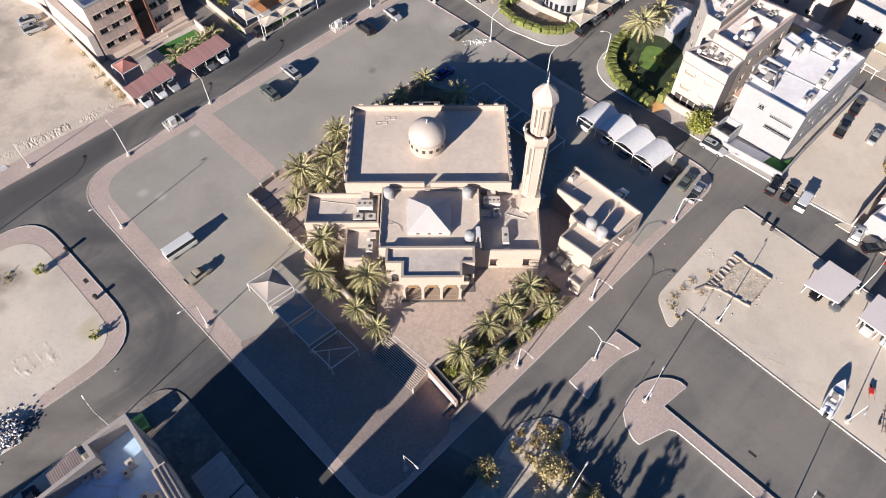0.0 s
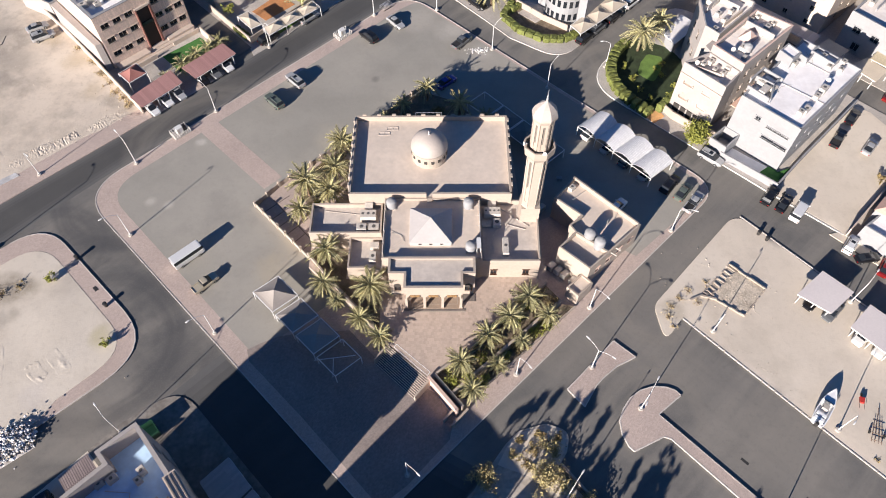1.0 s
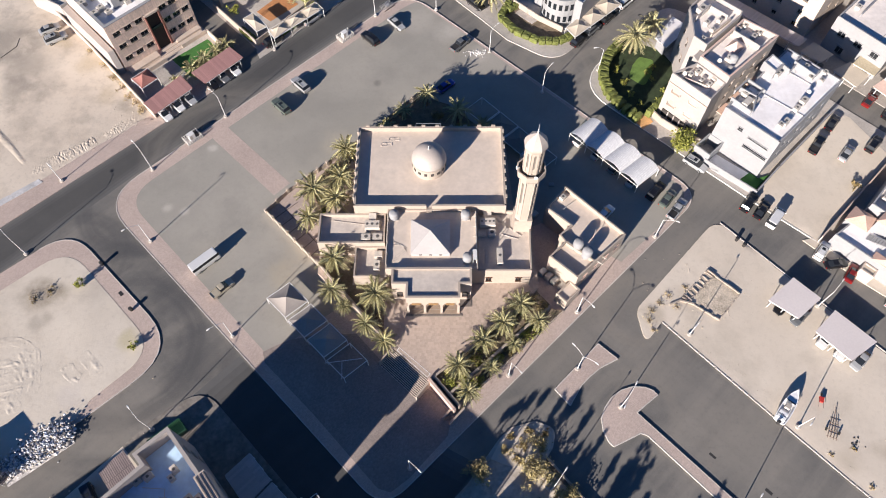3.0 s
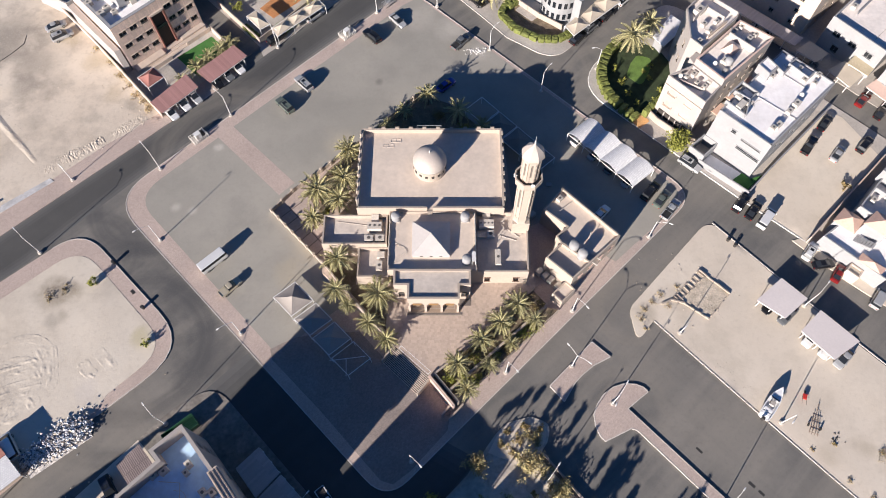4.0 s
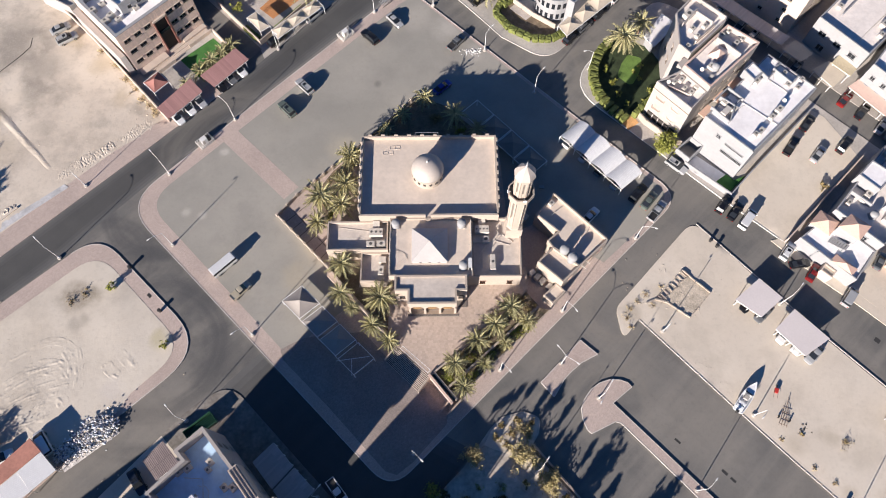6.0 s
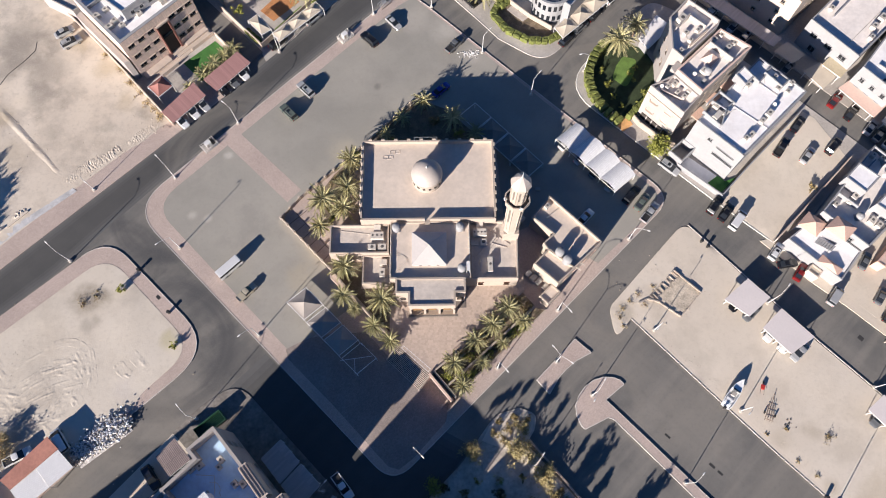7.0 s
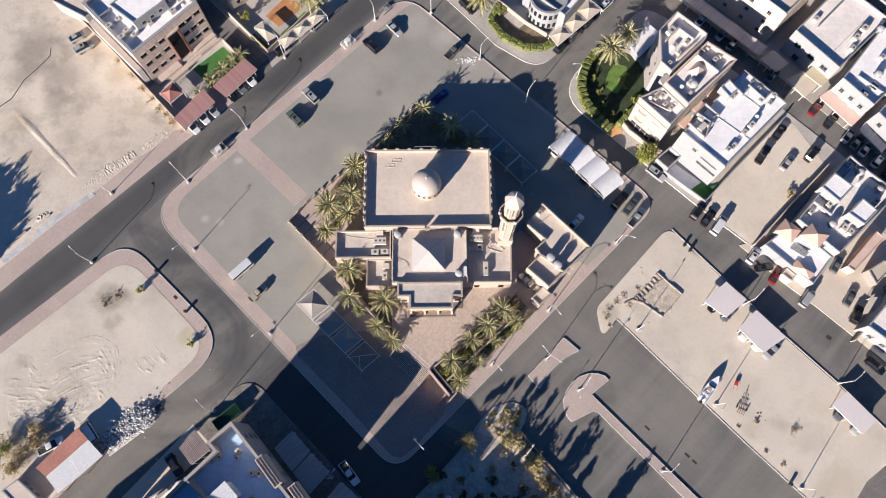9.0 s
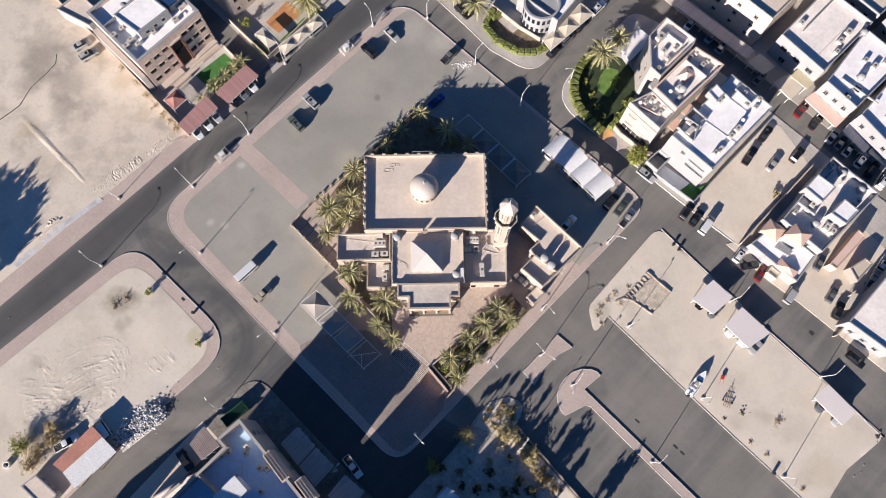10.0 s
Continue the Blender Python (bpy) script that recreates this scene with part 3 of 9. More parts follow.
kerb_line(south_kerb, [(38.6, 54.7), (53.8, 38.4), (63.4, 28.3), (78, 13.6)], 0.02, KERB, stone=1.1, gap=0.12)
for x, y, ln, wd in ((50.7, 26.7, 1.2, 0.5), (52.0, 25.4, 1.1, 0.45), (43.1, 32.1, 1.2, 0.4), (83.2, 50.3, 1.1, 0.9)):
    slab("road_patch", turned(x, y, ln, wd, -45), 0.006, TAR, "small dark tar patch on the asphalt", "road patch", z0=-0.02)
kerb_line(south_kerb, [(52.4, 74.6), (63.0, 62.8), (73.6, 51.0), (84.4, 39.8), (95.0, 27.6)], 0.02, KERB, stone=1.2)

# traffic islands
def traffic_island(outline, label):
    ob = slab("traffic_island", outline, 0.22, PAVER, label, "traffic island")
    kerb_line(ob, outline + outline[:1], 0.04, KERB, height=0.2)


traffic_island([(27.1, 50.7), (30.1, 48.0), (27.1, 46.5), (25.0, 44.8), (23.6, 43.4), (21.5, 40.1), (19.2, 42.8)], "narrow pink paved traffic island with a street lamp")
traffic_island([(26.3, 38.0), (27.1, 39.8), (28.3, 41.4), (30.0, 42.6), (32.0, 43.2), (33.9, 43.1), (35.2, 42.6), (35.9, 41.8), (35.2, 41.3), (32.1, 38.9), (62.5, 7.4), (61.7, 5.4), (33.3, 35.3), (32.3, 35.6), (27.8, 33.5), (27.1, 34.2), (26.4, 36.0)], "hammer-shaped pink paved traffic island with a long tail")

# south garden and south-west plot
slab("garden_south", rounded([(-14, 9.5), (4.0, 27.0), (9.6, 34.6), (11.6, 36.5, 1.5), (15.6, 37.6, 2), (18.9, 36.4, 1.8), (18.2, 33.4, 0.8), (16.6, 31.0), (29.2, 16.8), (45, 0), (20, -30)]), 0.13, GARDEN, "dusty garden plot with low hedges", "garden")
uneven("sand_tip", rounded([(8.3, 31.6), (9.8, 34.3), (11.7, 36.2, 1.5), (15.5, 37.2, 2), (18.4, 36.1, 1.6), (17.8, 33.4, 0.6), (16.2, 31.0), (28.6, 17.0), (26.6, 15.4), (14.8, 29.2)]), 0.16, SAND_EAST, "bare sandy tip of the garden plot", step=1.2, seed=6)
slab("plot_southwest", rounded([(-78, 3), (-46.2, 37.6), (-38.6, 43.2, 5), (-18.6, 23.0), (4, 0), (-40, -40)]), 0.12, YARD_SHADED, "dusty shaded yard round a flat-roofed house", "yard")

# north-east blocks
VILLAS = rounded([(28.5, 108.6, 9), (59.3, 79.4), (72.4, 67.8), (98.5, 43.0), (125, 18), (150, 40), (102.5, 82.5), (56.5, 128.5), (51.0, 131.8, 4)])
villas = slab("pavement_northeast", VILLAS, 0.13, CONCRETE, "dusty pale footway before the white villas", "pavement")
kerb_line(villas, VILLAS[:10], 0.0, KERB_WHITE)
uneven("sand_lot_east", [(59.6, 80.0), (69.3, 71.0), (88.6, 89.6), (83.5, 99.4), (80.6, 101.6), (64.8, 86.9)], 0.16, SAND_EAST, "pale sand lot where cars stand", lift=0.08, seed=12)
slab("sand_verge", [(66.8, 70.8), (69.0, 68.6), (75.0, 62.4), (81.6, 56.8), (98.0, 41.4), (100.2, 43.8), (83.4, 60.2), (79.6, 61.2), (70.6, 69.8), (69.3, 71.4)], 0.145, SAND_EAST, "sandy verge between street and villas", "verge")
uneven("sand_lot_far_east", [(80.4, 60.8), (97.6, 44.0), (112, 58), (97, 76), (91.8, 71.6)], 0.16, SAND_EAST, "pale sand yard between villas where cars stand", lift=0.08, seed=15)
TOWN = [(65.0, 128.5), (87.5, 106.0), (112, 81.5), (160, 120), (110, 200), (40, 155)]
slab("yard_northeast", TOWN, 0.12, CONCRETE, "pale paved yards of the far villas", "yard")
CORNER = rounded([(-2, 140), (9.4, 127.6), (14.8, 121.4), (25.0, 114.6, 6), (41.2, 131.6), (60, 151), (20, 190)])
corner = slab("pavement_corner", CORNER, 0.13, CONCRETE, "pale footway curving round a villa garden", "pavement")
kerb_line(corner, CORNER[:14], 0.0, KERB)

# ---- walls with openings, windows, flat-roofed houses ----
def wall_side(form, a, b, z0, z1, th, holes):
    """A wall from a to b (inside to the left) with holes (s0, s1, h0, h1) cut through it."""
    d = Vector((b[0] - a[0], b[1] - a[1]))
    ln = d.length
    d.normalize()
    n = Vector((-d.y, d.x)) * th
    xs = sorted({0.0, ln, *[min(max(v, 0), ln) for h in holes for v in h[:2]]})
    zs = sorted({z0, z1, *[v for h in holes for v in h[2:4]]})

    def block(s0, s1, h0, h1):
        p, q = Vector(a[:2]) + d * s0, Vector(a[:2]) + d * s1
        form.prism([tuple(p), tuple(q), tuple(q + n), tuple(p + n)], h0, h1)

    for h0, h1 in zip(zs, zs[1:]):
        run = None
        for s0, s1 in zip(xs, xs[1:]):
            hit = any(h[0] - 1e-4 <= s0 and s1 <= h[1] + 1e-4 and h[2] - 1e-4 <= h0 and h1 <= h[3] + 1e-4 for h in holes)
            if hit:
                if run is not None:
                    block(run, s0, h0, h1)
                run = None
            elif run is None:
                run = s0
        if run is not None:
            block(run, ln, h0, h1)


def window(parent, a, b, hole, th, frame_mat, sill=True, grille=False):
    """Frame, pane and sill in a hole of the wall from a to b."""
    d = Vector((b[0] - a[0], b[1] - a[1])).normalized()
    ang = math.degrees(math.atan2(d.y, d.x))
    w, h = hole[1] - hole[0], hole[3] - hole[2]
    p = Vector(a[:2]) + d * hole[0]
    win = part("window", Form().box(0, w, th * 0.55, th * 0.55 + 0.02, 0, h), GLASS, parent, m=pose(p.x, p.y, hole[2], 0, 0, ang))
    fr = Form()
    for x0, x1, z0, z1 in ((0, 0.07, 0, h), (w - 0.07, w, 0, h), (0, w, 0, 0.07), (0, w, h - 0.07, h), (w / 2 - 0.03, w / 2 + 0.03, 0, h)):
        fr.box(x0 + 0.003, x1 - 0.003, th * 0.45, th * 0.52, z0 + 0.003, z1 - 0.003)
    part("window_frame", fr, frame_mat, win)
    if sill:
        part("sill", Form().box(-0.08, w + 0.08, -0.10, th * 0.5, -0.07, 0.0), frame_mat, win)
        part("lintel", Form().box(-0.10, w + 0.10, -0.16, 0.02, h, h + 0.10), frame_mat, win)
    if grille:
        g = Form()
        for k in range(1, 6):
            g.box(w * k / 6 - 0.015, w * k / 6 + 0.015, -0.03, -0.005, 0, h)
        part("grille", g, DARK, win)
    return win


def house(name, pts, z0, roof_z, parapet, wall_mat, roof_mat, label, category="house", th=0.28, sides=(), frame_mat=None, cap=None, parent=None, notches=()):
    """A flat-roofed block: a wall a side, with holes for windows, a roof slab set below the parapet, a coping."""
    if area(pts) < 0:
        pts = pts[::-1]
    ob = parent or thing(name, label, category)
    n = len(pts)
    inn = inset(pts, th)
    for i in range(n):
        a, b = pts[i], pts[(i + 1) % n]
        ln = math.hypot(b[0] - a[0], b[1] - a[1])
        holes = []
        for side, count, rows, w, h, first, rise, lo, hi in sides:
            if side == i:
                for r in range(rows):
                    for k in range(count):
                        s = ln * (lo + (hi - lo) * (k + 0.5) / count)
                        holes.append((s - w / 2, s + w / 2, first + r * rise, first + r * rise + h))
        f = Form()
        gaps = [(s0, s1, roof_z, roof_z + parapet) for side, s0, s1 in notches if side == i]
        if holes or gaps:
            wall_side(f, a, b, z0, roof_z + parapet, th, holes + gaps)
        else:
            f.prism([a, b, inn[(i + 1) % n], inn[i]], z0, roof_z + parapet)
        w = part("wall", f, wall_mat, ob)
        for hole in holes:
            window(w, a, b, hole, th, frame_mat or wall_mat)
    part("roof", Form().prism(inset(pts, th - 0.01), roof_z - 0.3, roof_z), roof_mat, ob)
    if cap:
        part("coping", Form().ring(inset(pts, -0.05), th + 0.1, roof_z + parapet, roof_z + parapet + 0.08), cap, ob)
    return ob


def boundary(name, pts, h, material, label, th=0.2, z0=0.1, close=False):
    ob = thing(name, label, "wall")
    for a, b in zip(pts, pts[1:] + (pts[:1] if close else [])):
        d = Vector((b[0] - a[0], b[1] - a[1])).normalized()
        n = Vector((-d.y, d.x)) * th / 2
        e = d * th / 2 * 0.98
        p, q = Vector(a) - e, Vector(b) + e
        part("wall_panel", Form().prism([tuple(p - n), tuple(q - n), tuple(q + n), tuple(p + n)], z0, z0 + h), material, ob)
        part("coping", Form().prism([tuple(p - n * 1.3), tuple(q - n * 1.3), tuple(q + n * 1.3), tuple(p + n * 1.3)], z0 + h, z0 + h + 0.06), material, ob)
    return ob

# ---- the mosque ----
F = 1.7      # the court's level
HALL = [(-14.8, 73.0), (11.9, 73.0), (11.9, 90.5), (-14.8, 90.5)]
slab("mosque_platform", [(-21.3, 63.4), (-14.7, 57.0), (-9.0, 50.9), (-8.2, 49.6), (-1.2, 43.7), (8.6, 52.4), (17.5, 60.6), (17.0, 76), (14, 76), (13, 91.5), (-15.5, 91.5), (-21.3, 75)], F, COURT,
     "raised paved court of the mosque", "court", z0=0.0)
mosque = thing("mosque", "cream plastered mosque with a white dome and flat parapet roofs", "mosque")
house("hall", HALL, 0.1, 7.6, 1.06, CREAM_DIMMED, CREAM_ROOF, "", parent=mosque, th=0.35, notches=[(0, 12.75, 13.75)])
# pilasters on the hall's long sides
pil = Form().box(-0.35, 0.35, -0.25, 0.0, 0.1, 8.85).mesh("pilaster", CREAM_DIMMED)
for k in range(9):
    part("pilaster", pil, None, mosque, m=pose(11.9, 75.0 + k * 1.8, 0, 0, 0, 90))
    part("pilaster", pil, None, mosque, m=pose(-14.8, 75.0 + k * 1.8, 0, 0, 0, -90))
for k in range(10):
    part("pilaster", pil, None, mosque, m=pose(-13.2 + k * 2.6, 90.5, 0, 0, 0, 180))
# dome on a drum with small windows
DX, DY = -1.65, 82.1
drum = part("drum", Form().lathe([(3.0, 7.6), (3.0, 9.95), (3.16, 10.0), (3.16, 10.2), (3.0, 10.25)], 32, (DX, DY, 0)), CREAM_DIMMED, mosque)
part("dome", Form().lathe([(3.12 * math.cos(a), 10.2 + 2.65 * math.sin(a)) for a in [math.pi / 2 * k / 14 for k in range(14)]] + [(0.05, 12.86)], 40, (DX, DY, 0)), DOME, mosque, smooth=True)
win = Form().box(-0.24, 0.24, -0.03, 0.06, 0, 0.62).mesh("drum_window", INTERIOR_SHADE)
for k in range(16):
    a = 360 / 16 * (k + 0.5)
    part("drum_window", win, None, drum, m=pose(DX + 3.01 * math.cos(radians(a)), DY + 3.01 * math.sin(radians(a)), 8.75, 0, 0, a - 90))
part("finial", Form().lathe([(0.06, 12.8), (0.15, 12.95), (0.05, 13.1), (0.1, 13.2), (0.02, 13.7)], 8, (DX, DY, 0)), STEEL_WHITE, mosque)

# wings south of the hall
house("west_wing", [(-21.0, 67.0), (-9.3, 67.0), (-9.3, 72.99), (-21.0, 72.99)], 0.1, 5.3, 0.9, CREAM_DIMMED, GREY_ROOF, "", parent=mosque)
house("low_wing", [(-14.5, 61.1), (-8.9, 61.1), (-8.9, 66.99), (-14.5, 66.99)], 0.1, 4.1, 0.9, CREAM_DIMMED, GREY_ROOF, "", parent=mosque)
house("middle", [(-8.88, 61.2), (6.7, 61.2), (6.7, 72.98), (-8.88, 72.98)], 0.1, 7.2, 0.45, CREAM_DIMMED, CREAM_ROOF, "", parent=mosque)
house("east_wing", [(6.72, 61.4), (15.9, 61.4), (16.2, 73.4), (6.72, 73.4)], 0.1, 5.6, 0.95, CREAM_DIMMED, GREY_ROOF, "", parent=mosque,
      sides=[(0, 1, 1, 1.0, 1.5, 2.5, 3, 0.1, 0.34), (0, 1, 1, 1.0, 1.5, 2.5, 3, 0.66, 0.9)], frame_mat=WOOD)
# pyramid roof over the inner court, on a low clerestory
TENT = [(-4.65, 63.75), (2.1, 63.75), (2.1, 70.6), (-4.65, 70.6)]
clere = part("clerestory", Form().prism(inset(TENT, 0.12), 7.2, 7.95), PYRAMID, mosque)
for k in range(3):
    part("clerestory_window", Form().box(-2.95 + k * 1.7 - 0.24, -2.95 + k * 1.7 + 0.24, 63.84, 63.9, 7.4, 7.72), INTERIOR_SHADE, clere)
py = Form()
c = (-1.28, 67.2, 10.15)
py.add([(x, y, 7.95) for x, y in TENT] + [(x, y, 8.02) for x, y in TENT] + [c], [(3, 2, 1, 0), (0, 1, 5, 4), (1, 2, 6, 5), (2, 3, 7, 6), (3, 0, 4, 7), (4, 5, 8), (5, 6, 8), (6, 7, 8), (7, 4, 8)])
part("pyramid_roof", py, PYRAMID, mosque)

# entrance porch: a high open arcade before the middle block, closed rooms at both ends
XL, X0, X1, XR, YF, YS, YB = -7.7, -5.25, 3.65, 5.6, 55.7, 58.25, 61.18
porch_ring = [(XL, YS), (X0, YS), (X0, YF), (X1, YF), (X1, YS), (XR, YS), (XR, YB), (XL, YB)]
PT, PR, AZ = 8.05, 7.74, 5.95       # parapet top, roof, arch crown
part("parapet", Form().ring(porch_ring, 0.28, AZ, PT), CREAM_DIMMED, mosque)
part("coping", Form().ring(inset(porch_ring, -0.05), 0.38, PT, PT + 0.07), CREAM_DIMMED, mosque)
part("porch_roof", Form().prism(inset(porch_ring, 0.27), PR - 0.3, PR), GREY_ROOF, mosque)
for xa, xb in ((XL, X0), (X1, XR)):
    f = Form()
    c0 = (xa + xb) / 2 - xa
    wall_side(f, (xa, YS), (xb, YS), 0.1, AZ, 0.28, [(c0 - 0.55, c0 + 0.55, F + 0.9, F + 2.7)])
    w = part("wall", f, CREAM_DIMMED, mosque)
    window(w, (xa, YS), (xb, YS), (c0 - 0.55, c0 + 0.55, F + 0.9, F + 2.7), 0.28, WOOD, sill=False)
    part("window_arch", Form().lathe([(0.0, -0.02), (0.56, -0.02), (0.56, 0.02), (0.0, 0.02)], 20, (0, 0, 0)), INTERIOR_SHADE, w, m=pose((xa + xb) / 2, YS - 0.01, F + 2.66, 90, 0, 0))
    part("wall", Form().box(xa, xa + 0.26, YS + 0.28, YB, 0.1, AZ), CREAM_DIMMED, mosque)
    part("wall", Form().box(xb - 0.26, xb, YS + 0.28, YB, 0.1, AZ), CREAM_DIMMED, mosque)
cols = [X0 + 0.2, X0 + 3.05, X1 - 3.05, X1 - 0.2]
for x in cols:
    col = part("column", Form().box(x - 0.2, x + 0.2, YF, YF + 0.4, F + 0.1, AZ - 1.2), CREAM_DIMMED, mosque)
    part("column_base", Form().box(x - 0.26, x + 0.26, YF - 0.06, YF + 0.46, F + 0.05, F + 0.3), CREAM_DIMMED, col)
for x0, x1 in zip(cols, cols[1:]):
    m0, r = (x0 + x1) / 2, (x1 - x0) / 2 - 0.2
    ring = [(x0, AZ - 1.2)] + [(m0 + r * math.cos(math.pi - math.pi * k / 12), AZ - 1.2 + 1.05 * math.sin(math.pi * k / 12)) for k in range(13)] + [(x1, AZ - 1.2)]
    f = Form()
    for (ax, az), (bx, bz) in zip(ring, ring[1:]):
        f.add([(ax, y, z) for y in (YF + 0.003, YF + 0.36) for z in (az, AZ)] + [(bx, y, z) for y in (YF + 0.003, YF + 0.36) for z in (bz, AZ)],
              [(0, 4, 5, 1), (2, 3, 7, 6), (0, 2, 6, 4), (1, 5, 7, 3), (0, 1, 3, 2), (4, 6, 7, 5)])
    part("arch", f, CREAM_DIMMED, mosque)
    # small ochre box before each arch crown
    part("lintel_board", Form().prism(rounded([(m0 - 0.75, YF - 0.28, 0.12), (m0 + 0.75, YF - 0.28, 0.12), (m0 + 0.75, YF - 0.02, 0.05), (m0 - 0.75, YF - 0.02, 0.05)]), AZ - 0.28, AZ - 0.12), mat("ochre_wood", (0.36, 0.22, 0.10), 0.7, grain=7), mosque, "small ochre board over the arch")
    part("door", Form().box(m0 - 0.8, m0 + 0.8, YB - 0.06, YB, F + 0.1, F + 2.5), WOOD, mosque)
part("porch_floor", Form().box(X0 - 0.1, X1 + 0.1, YF - 0.12, YB - 0.07, F - 0.1, F + 0.1), CARPET, mosque)
part("carpet_border", Form().ring([(X0 + 0.7, YF + 0.6), (X1 - 0.7, YF + 0.6), (X1 - 0.7, YF + 2.0), (X0 + 0.7, YF + 2.0)], 0.1, F + 0.09, F + 0.115), CREAM_DIMMED, mosque, "pale carpet border line")
part("porch_step", Form().box(X0 - 0.3, X1 + 0.55, YF - 0.5, YF - 0.12, F - 0.1, F + 0.05), NOSING, mosque)
part("porch_step", Form().box(X0 - 0.35, X1 + 0.6, YF - 0.72, YF - 0.5, F - 0.1, F + 0.02), CREAM_DIMMED, mosque)
part("side_landing", Form().box(X1 + 0.11, X1 + 2.1, YF + 1.2, YS - 0.01, F - 0.1, F + 0.08), NOSING, mosque)

# minaret
minaret = thing("minaret", "tall cream octagonal minaret with slots, a balcony and a small dome", "minaret")
MX, MY = 14.65, 71.0
o = math.pi / 8


def octagon(prof, n=8):
    return Form().lathe(prof, n, (MX, MY, 0), o)


part("base", Form().box(MX - 1.5, MX + 1.5, MY - 1.5, MY + 1.5, 0.1, 9.2), CREAM_DIMMED, minaret)
part("base_cap", octagon([(1.66, 9.2), (1.5, 9.6)]), CREAM_DIMMED, minaret)
# slot plates take a darker colour for the shade within the recess
SLOT = mat("shaded_slot", (0.16, 0.14, 0.12), 0.9, vary=0.1, grain=4)


def slotted_shaft(name, r0, r1, z0, z1, faces, w, top_gap, low_gap):
    """An eight-sided shaft; each chosen face carries a sunk slot between two raised ribs and a rounded head."""
    body = part(name, octagon([(r0, z0), (r1, z1)]), CREAM_DIMMED, minaret)
    lean = math.degrees(math.atan((r0 - r1) / (z1 - z0)))
    for a in range(0, 360, 45):
        rm = (r0 + r1) / 2 * math.cos(o)
        side = (r0 + r1) / 2 * math.sin(o)
        x, y, h = MX + rm * math.cos(radians(a)), MY + rm * math.sin(radians(a)), z1 - z0
        lo, hi = -h / 2 + low_gap, h / 2 - top_gap
        if a in faces:
            part("slot", Form().box(-w, w, -0.02, 0.025, lo, hi), SLOT, body, m=pose(x, y, (z0 + z1) / 2, lean, 0, a + 90))
            jamb = Form()
            for sx in (-1, 1):
                jamb.box(min(sx * w, sx * side), max(sx * w, sx * side), -0.16, 0.02, -h / 2, h / 2)
            jamb.box(-w, w, -0.16, 0.02, -h / 2, lo).box(-w, w, -0.16, 0.02, hi, h / 2)
            part("slot_surround", jamb, CREAM_DIMMED, body, m=pose(x, y, (z0 + z1) / 2, lean, 0, a + 90))


slotted_shaft("shaft", 1.5, 1.4, 9.6, 21.0, (45, 135, 225, 315), 0.2, 0.9, 1.0)
part("corbel", octagon([(1.4, 20.2), (2.3, 21.6), (2.35, 22.0)]), CREAM_DIMMED, minaret)
rail = Form()
pts8 = [(MX + 2.35 * math.cos(o + k * math.pi / 4), MY + 2.35 * math.sin(o + k * math.pi / 4)) for k in range(8)]
rail.ring(pts8, 0.22, 22.0, 23.0)
part("balcony_parapet", rail, CREAM_DIMMED, minaret)
slotted_shaft("upper_shaft", 1.42, 1.36, 22.0, 28.4, tuple(range(0, 360, 45)), 0.17, 0.7, 0.9)
part("cornice", octagon([(1.45, 27.9), (1.75, 28.5), (1.86, 28.75), (1.86, 29.0)]), CREAM_DIMMED, minaret)
part("cap_dome", octagon([(1.86, 29.0), (1.8, 29.35), (1.55, 29.95), (1.12, 30.5), (0.6, 30.95), (0.22, 31.25), (0.06, 31.6)]), DOME, minaret)
part("finial", Form().lathe([(0.05, 31.5), (0.18, 31.75), (0.06, 32.0), (0.13, 32.2), (0.04, 32.45), (0.03, 33.4)], 8, (MX, MY, 0)), STEEL, minaret)
horn = Form().lathe([(0.05, 0.0), (0.12, 0.25), (0.32, 0.55)], 10)
hm = horn.mesh("loudspeaker", STEEL_WHITE)
for a in (100, 190, 280):
    part("loudspeaker", hm, None, minaret, m=pose(MX + 1.9 * math.cos(radians(a)), MY + 1.9 * math.sin(radians(a)), 23.3, 0, 80, a))

# ---- buildings round the mosque ----
annex = house("annex_house", [(23.2, 79.2), (19.3, 74.6), (23.4, 70.9), (21.3, 69.0), (22.1, 67.6), (19.2, 64.7), (23.7, 60.5), (33.0, 69.1)], 0.1, 4.7, 0.9, CREAM_DIMMED, CREAM_ROOF,
              "small cream house with a walled flat roof beside the mosque", sides=[(6, 4, 1, 1.0, 1.1, 2.4, 3, 0.08, 0.95), (0, 1, 1, 1.0, 1.1, 1.4, 3, 0.2, 0.9)], frame_mat=ROSE)
part("roof_divider", Form().prism([(22.3, 67.4), (22.5, 67.2), (27.0, 63.0 + 0.6), (27.2, 63.8), (22.6, 67.7)], 4.7, 5.5), CREAM_DIMMED, annex)
house("kiosk", turned(22.4, 59.2, 3.6, 2.4, 44), 0.1, 2.6, 0.35, CREAM_DIMMED, CREAM_ROOF, "low cream guard kiosk beside the annex house", "kiosk")

# apartment house, stone-faced
AP = [(-66.2, 112.2), (-53.2, 125.4), (-66.2, 138.6), (-79.2, 125.4)]
apartment = house("apartment_house", AP, 0.1, 11.3, 0.9, BROWN_STONE, WHITE_ROOF_LIFTED, "four-storey tan stone apartment house with a tall dark entrance", th=0.62,
                  sides=[(0, 3, 3, 1.7, 1.25, 2.4, 3.25, 0.03, 0.45), (0, 3, 3, 1.7, 1.25, 2.4, 3.25, 0.63, 0.99)], frame_mat=TAN, cap=WHITE_DIMMED)
at = lambda f, out: (AP[0][0] + 13.0 * f + out, AP[0][1] + 13.2 * f - out)
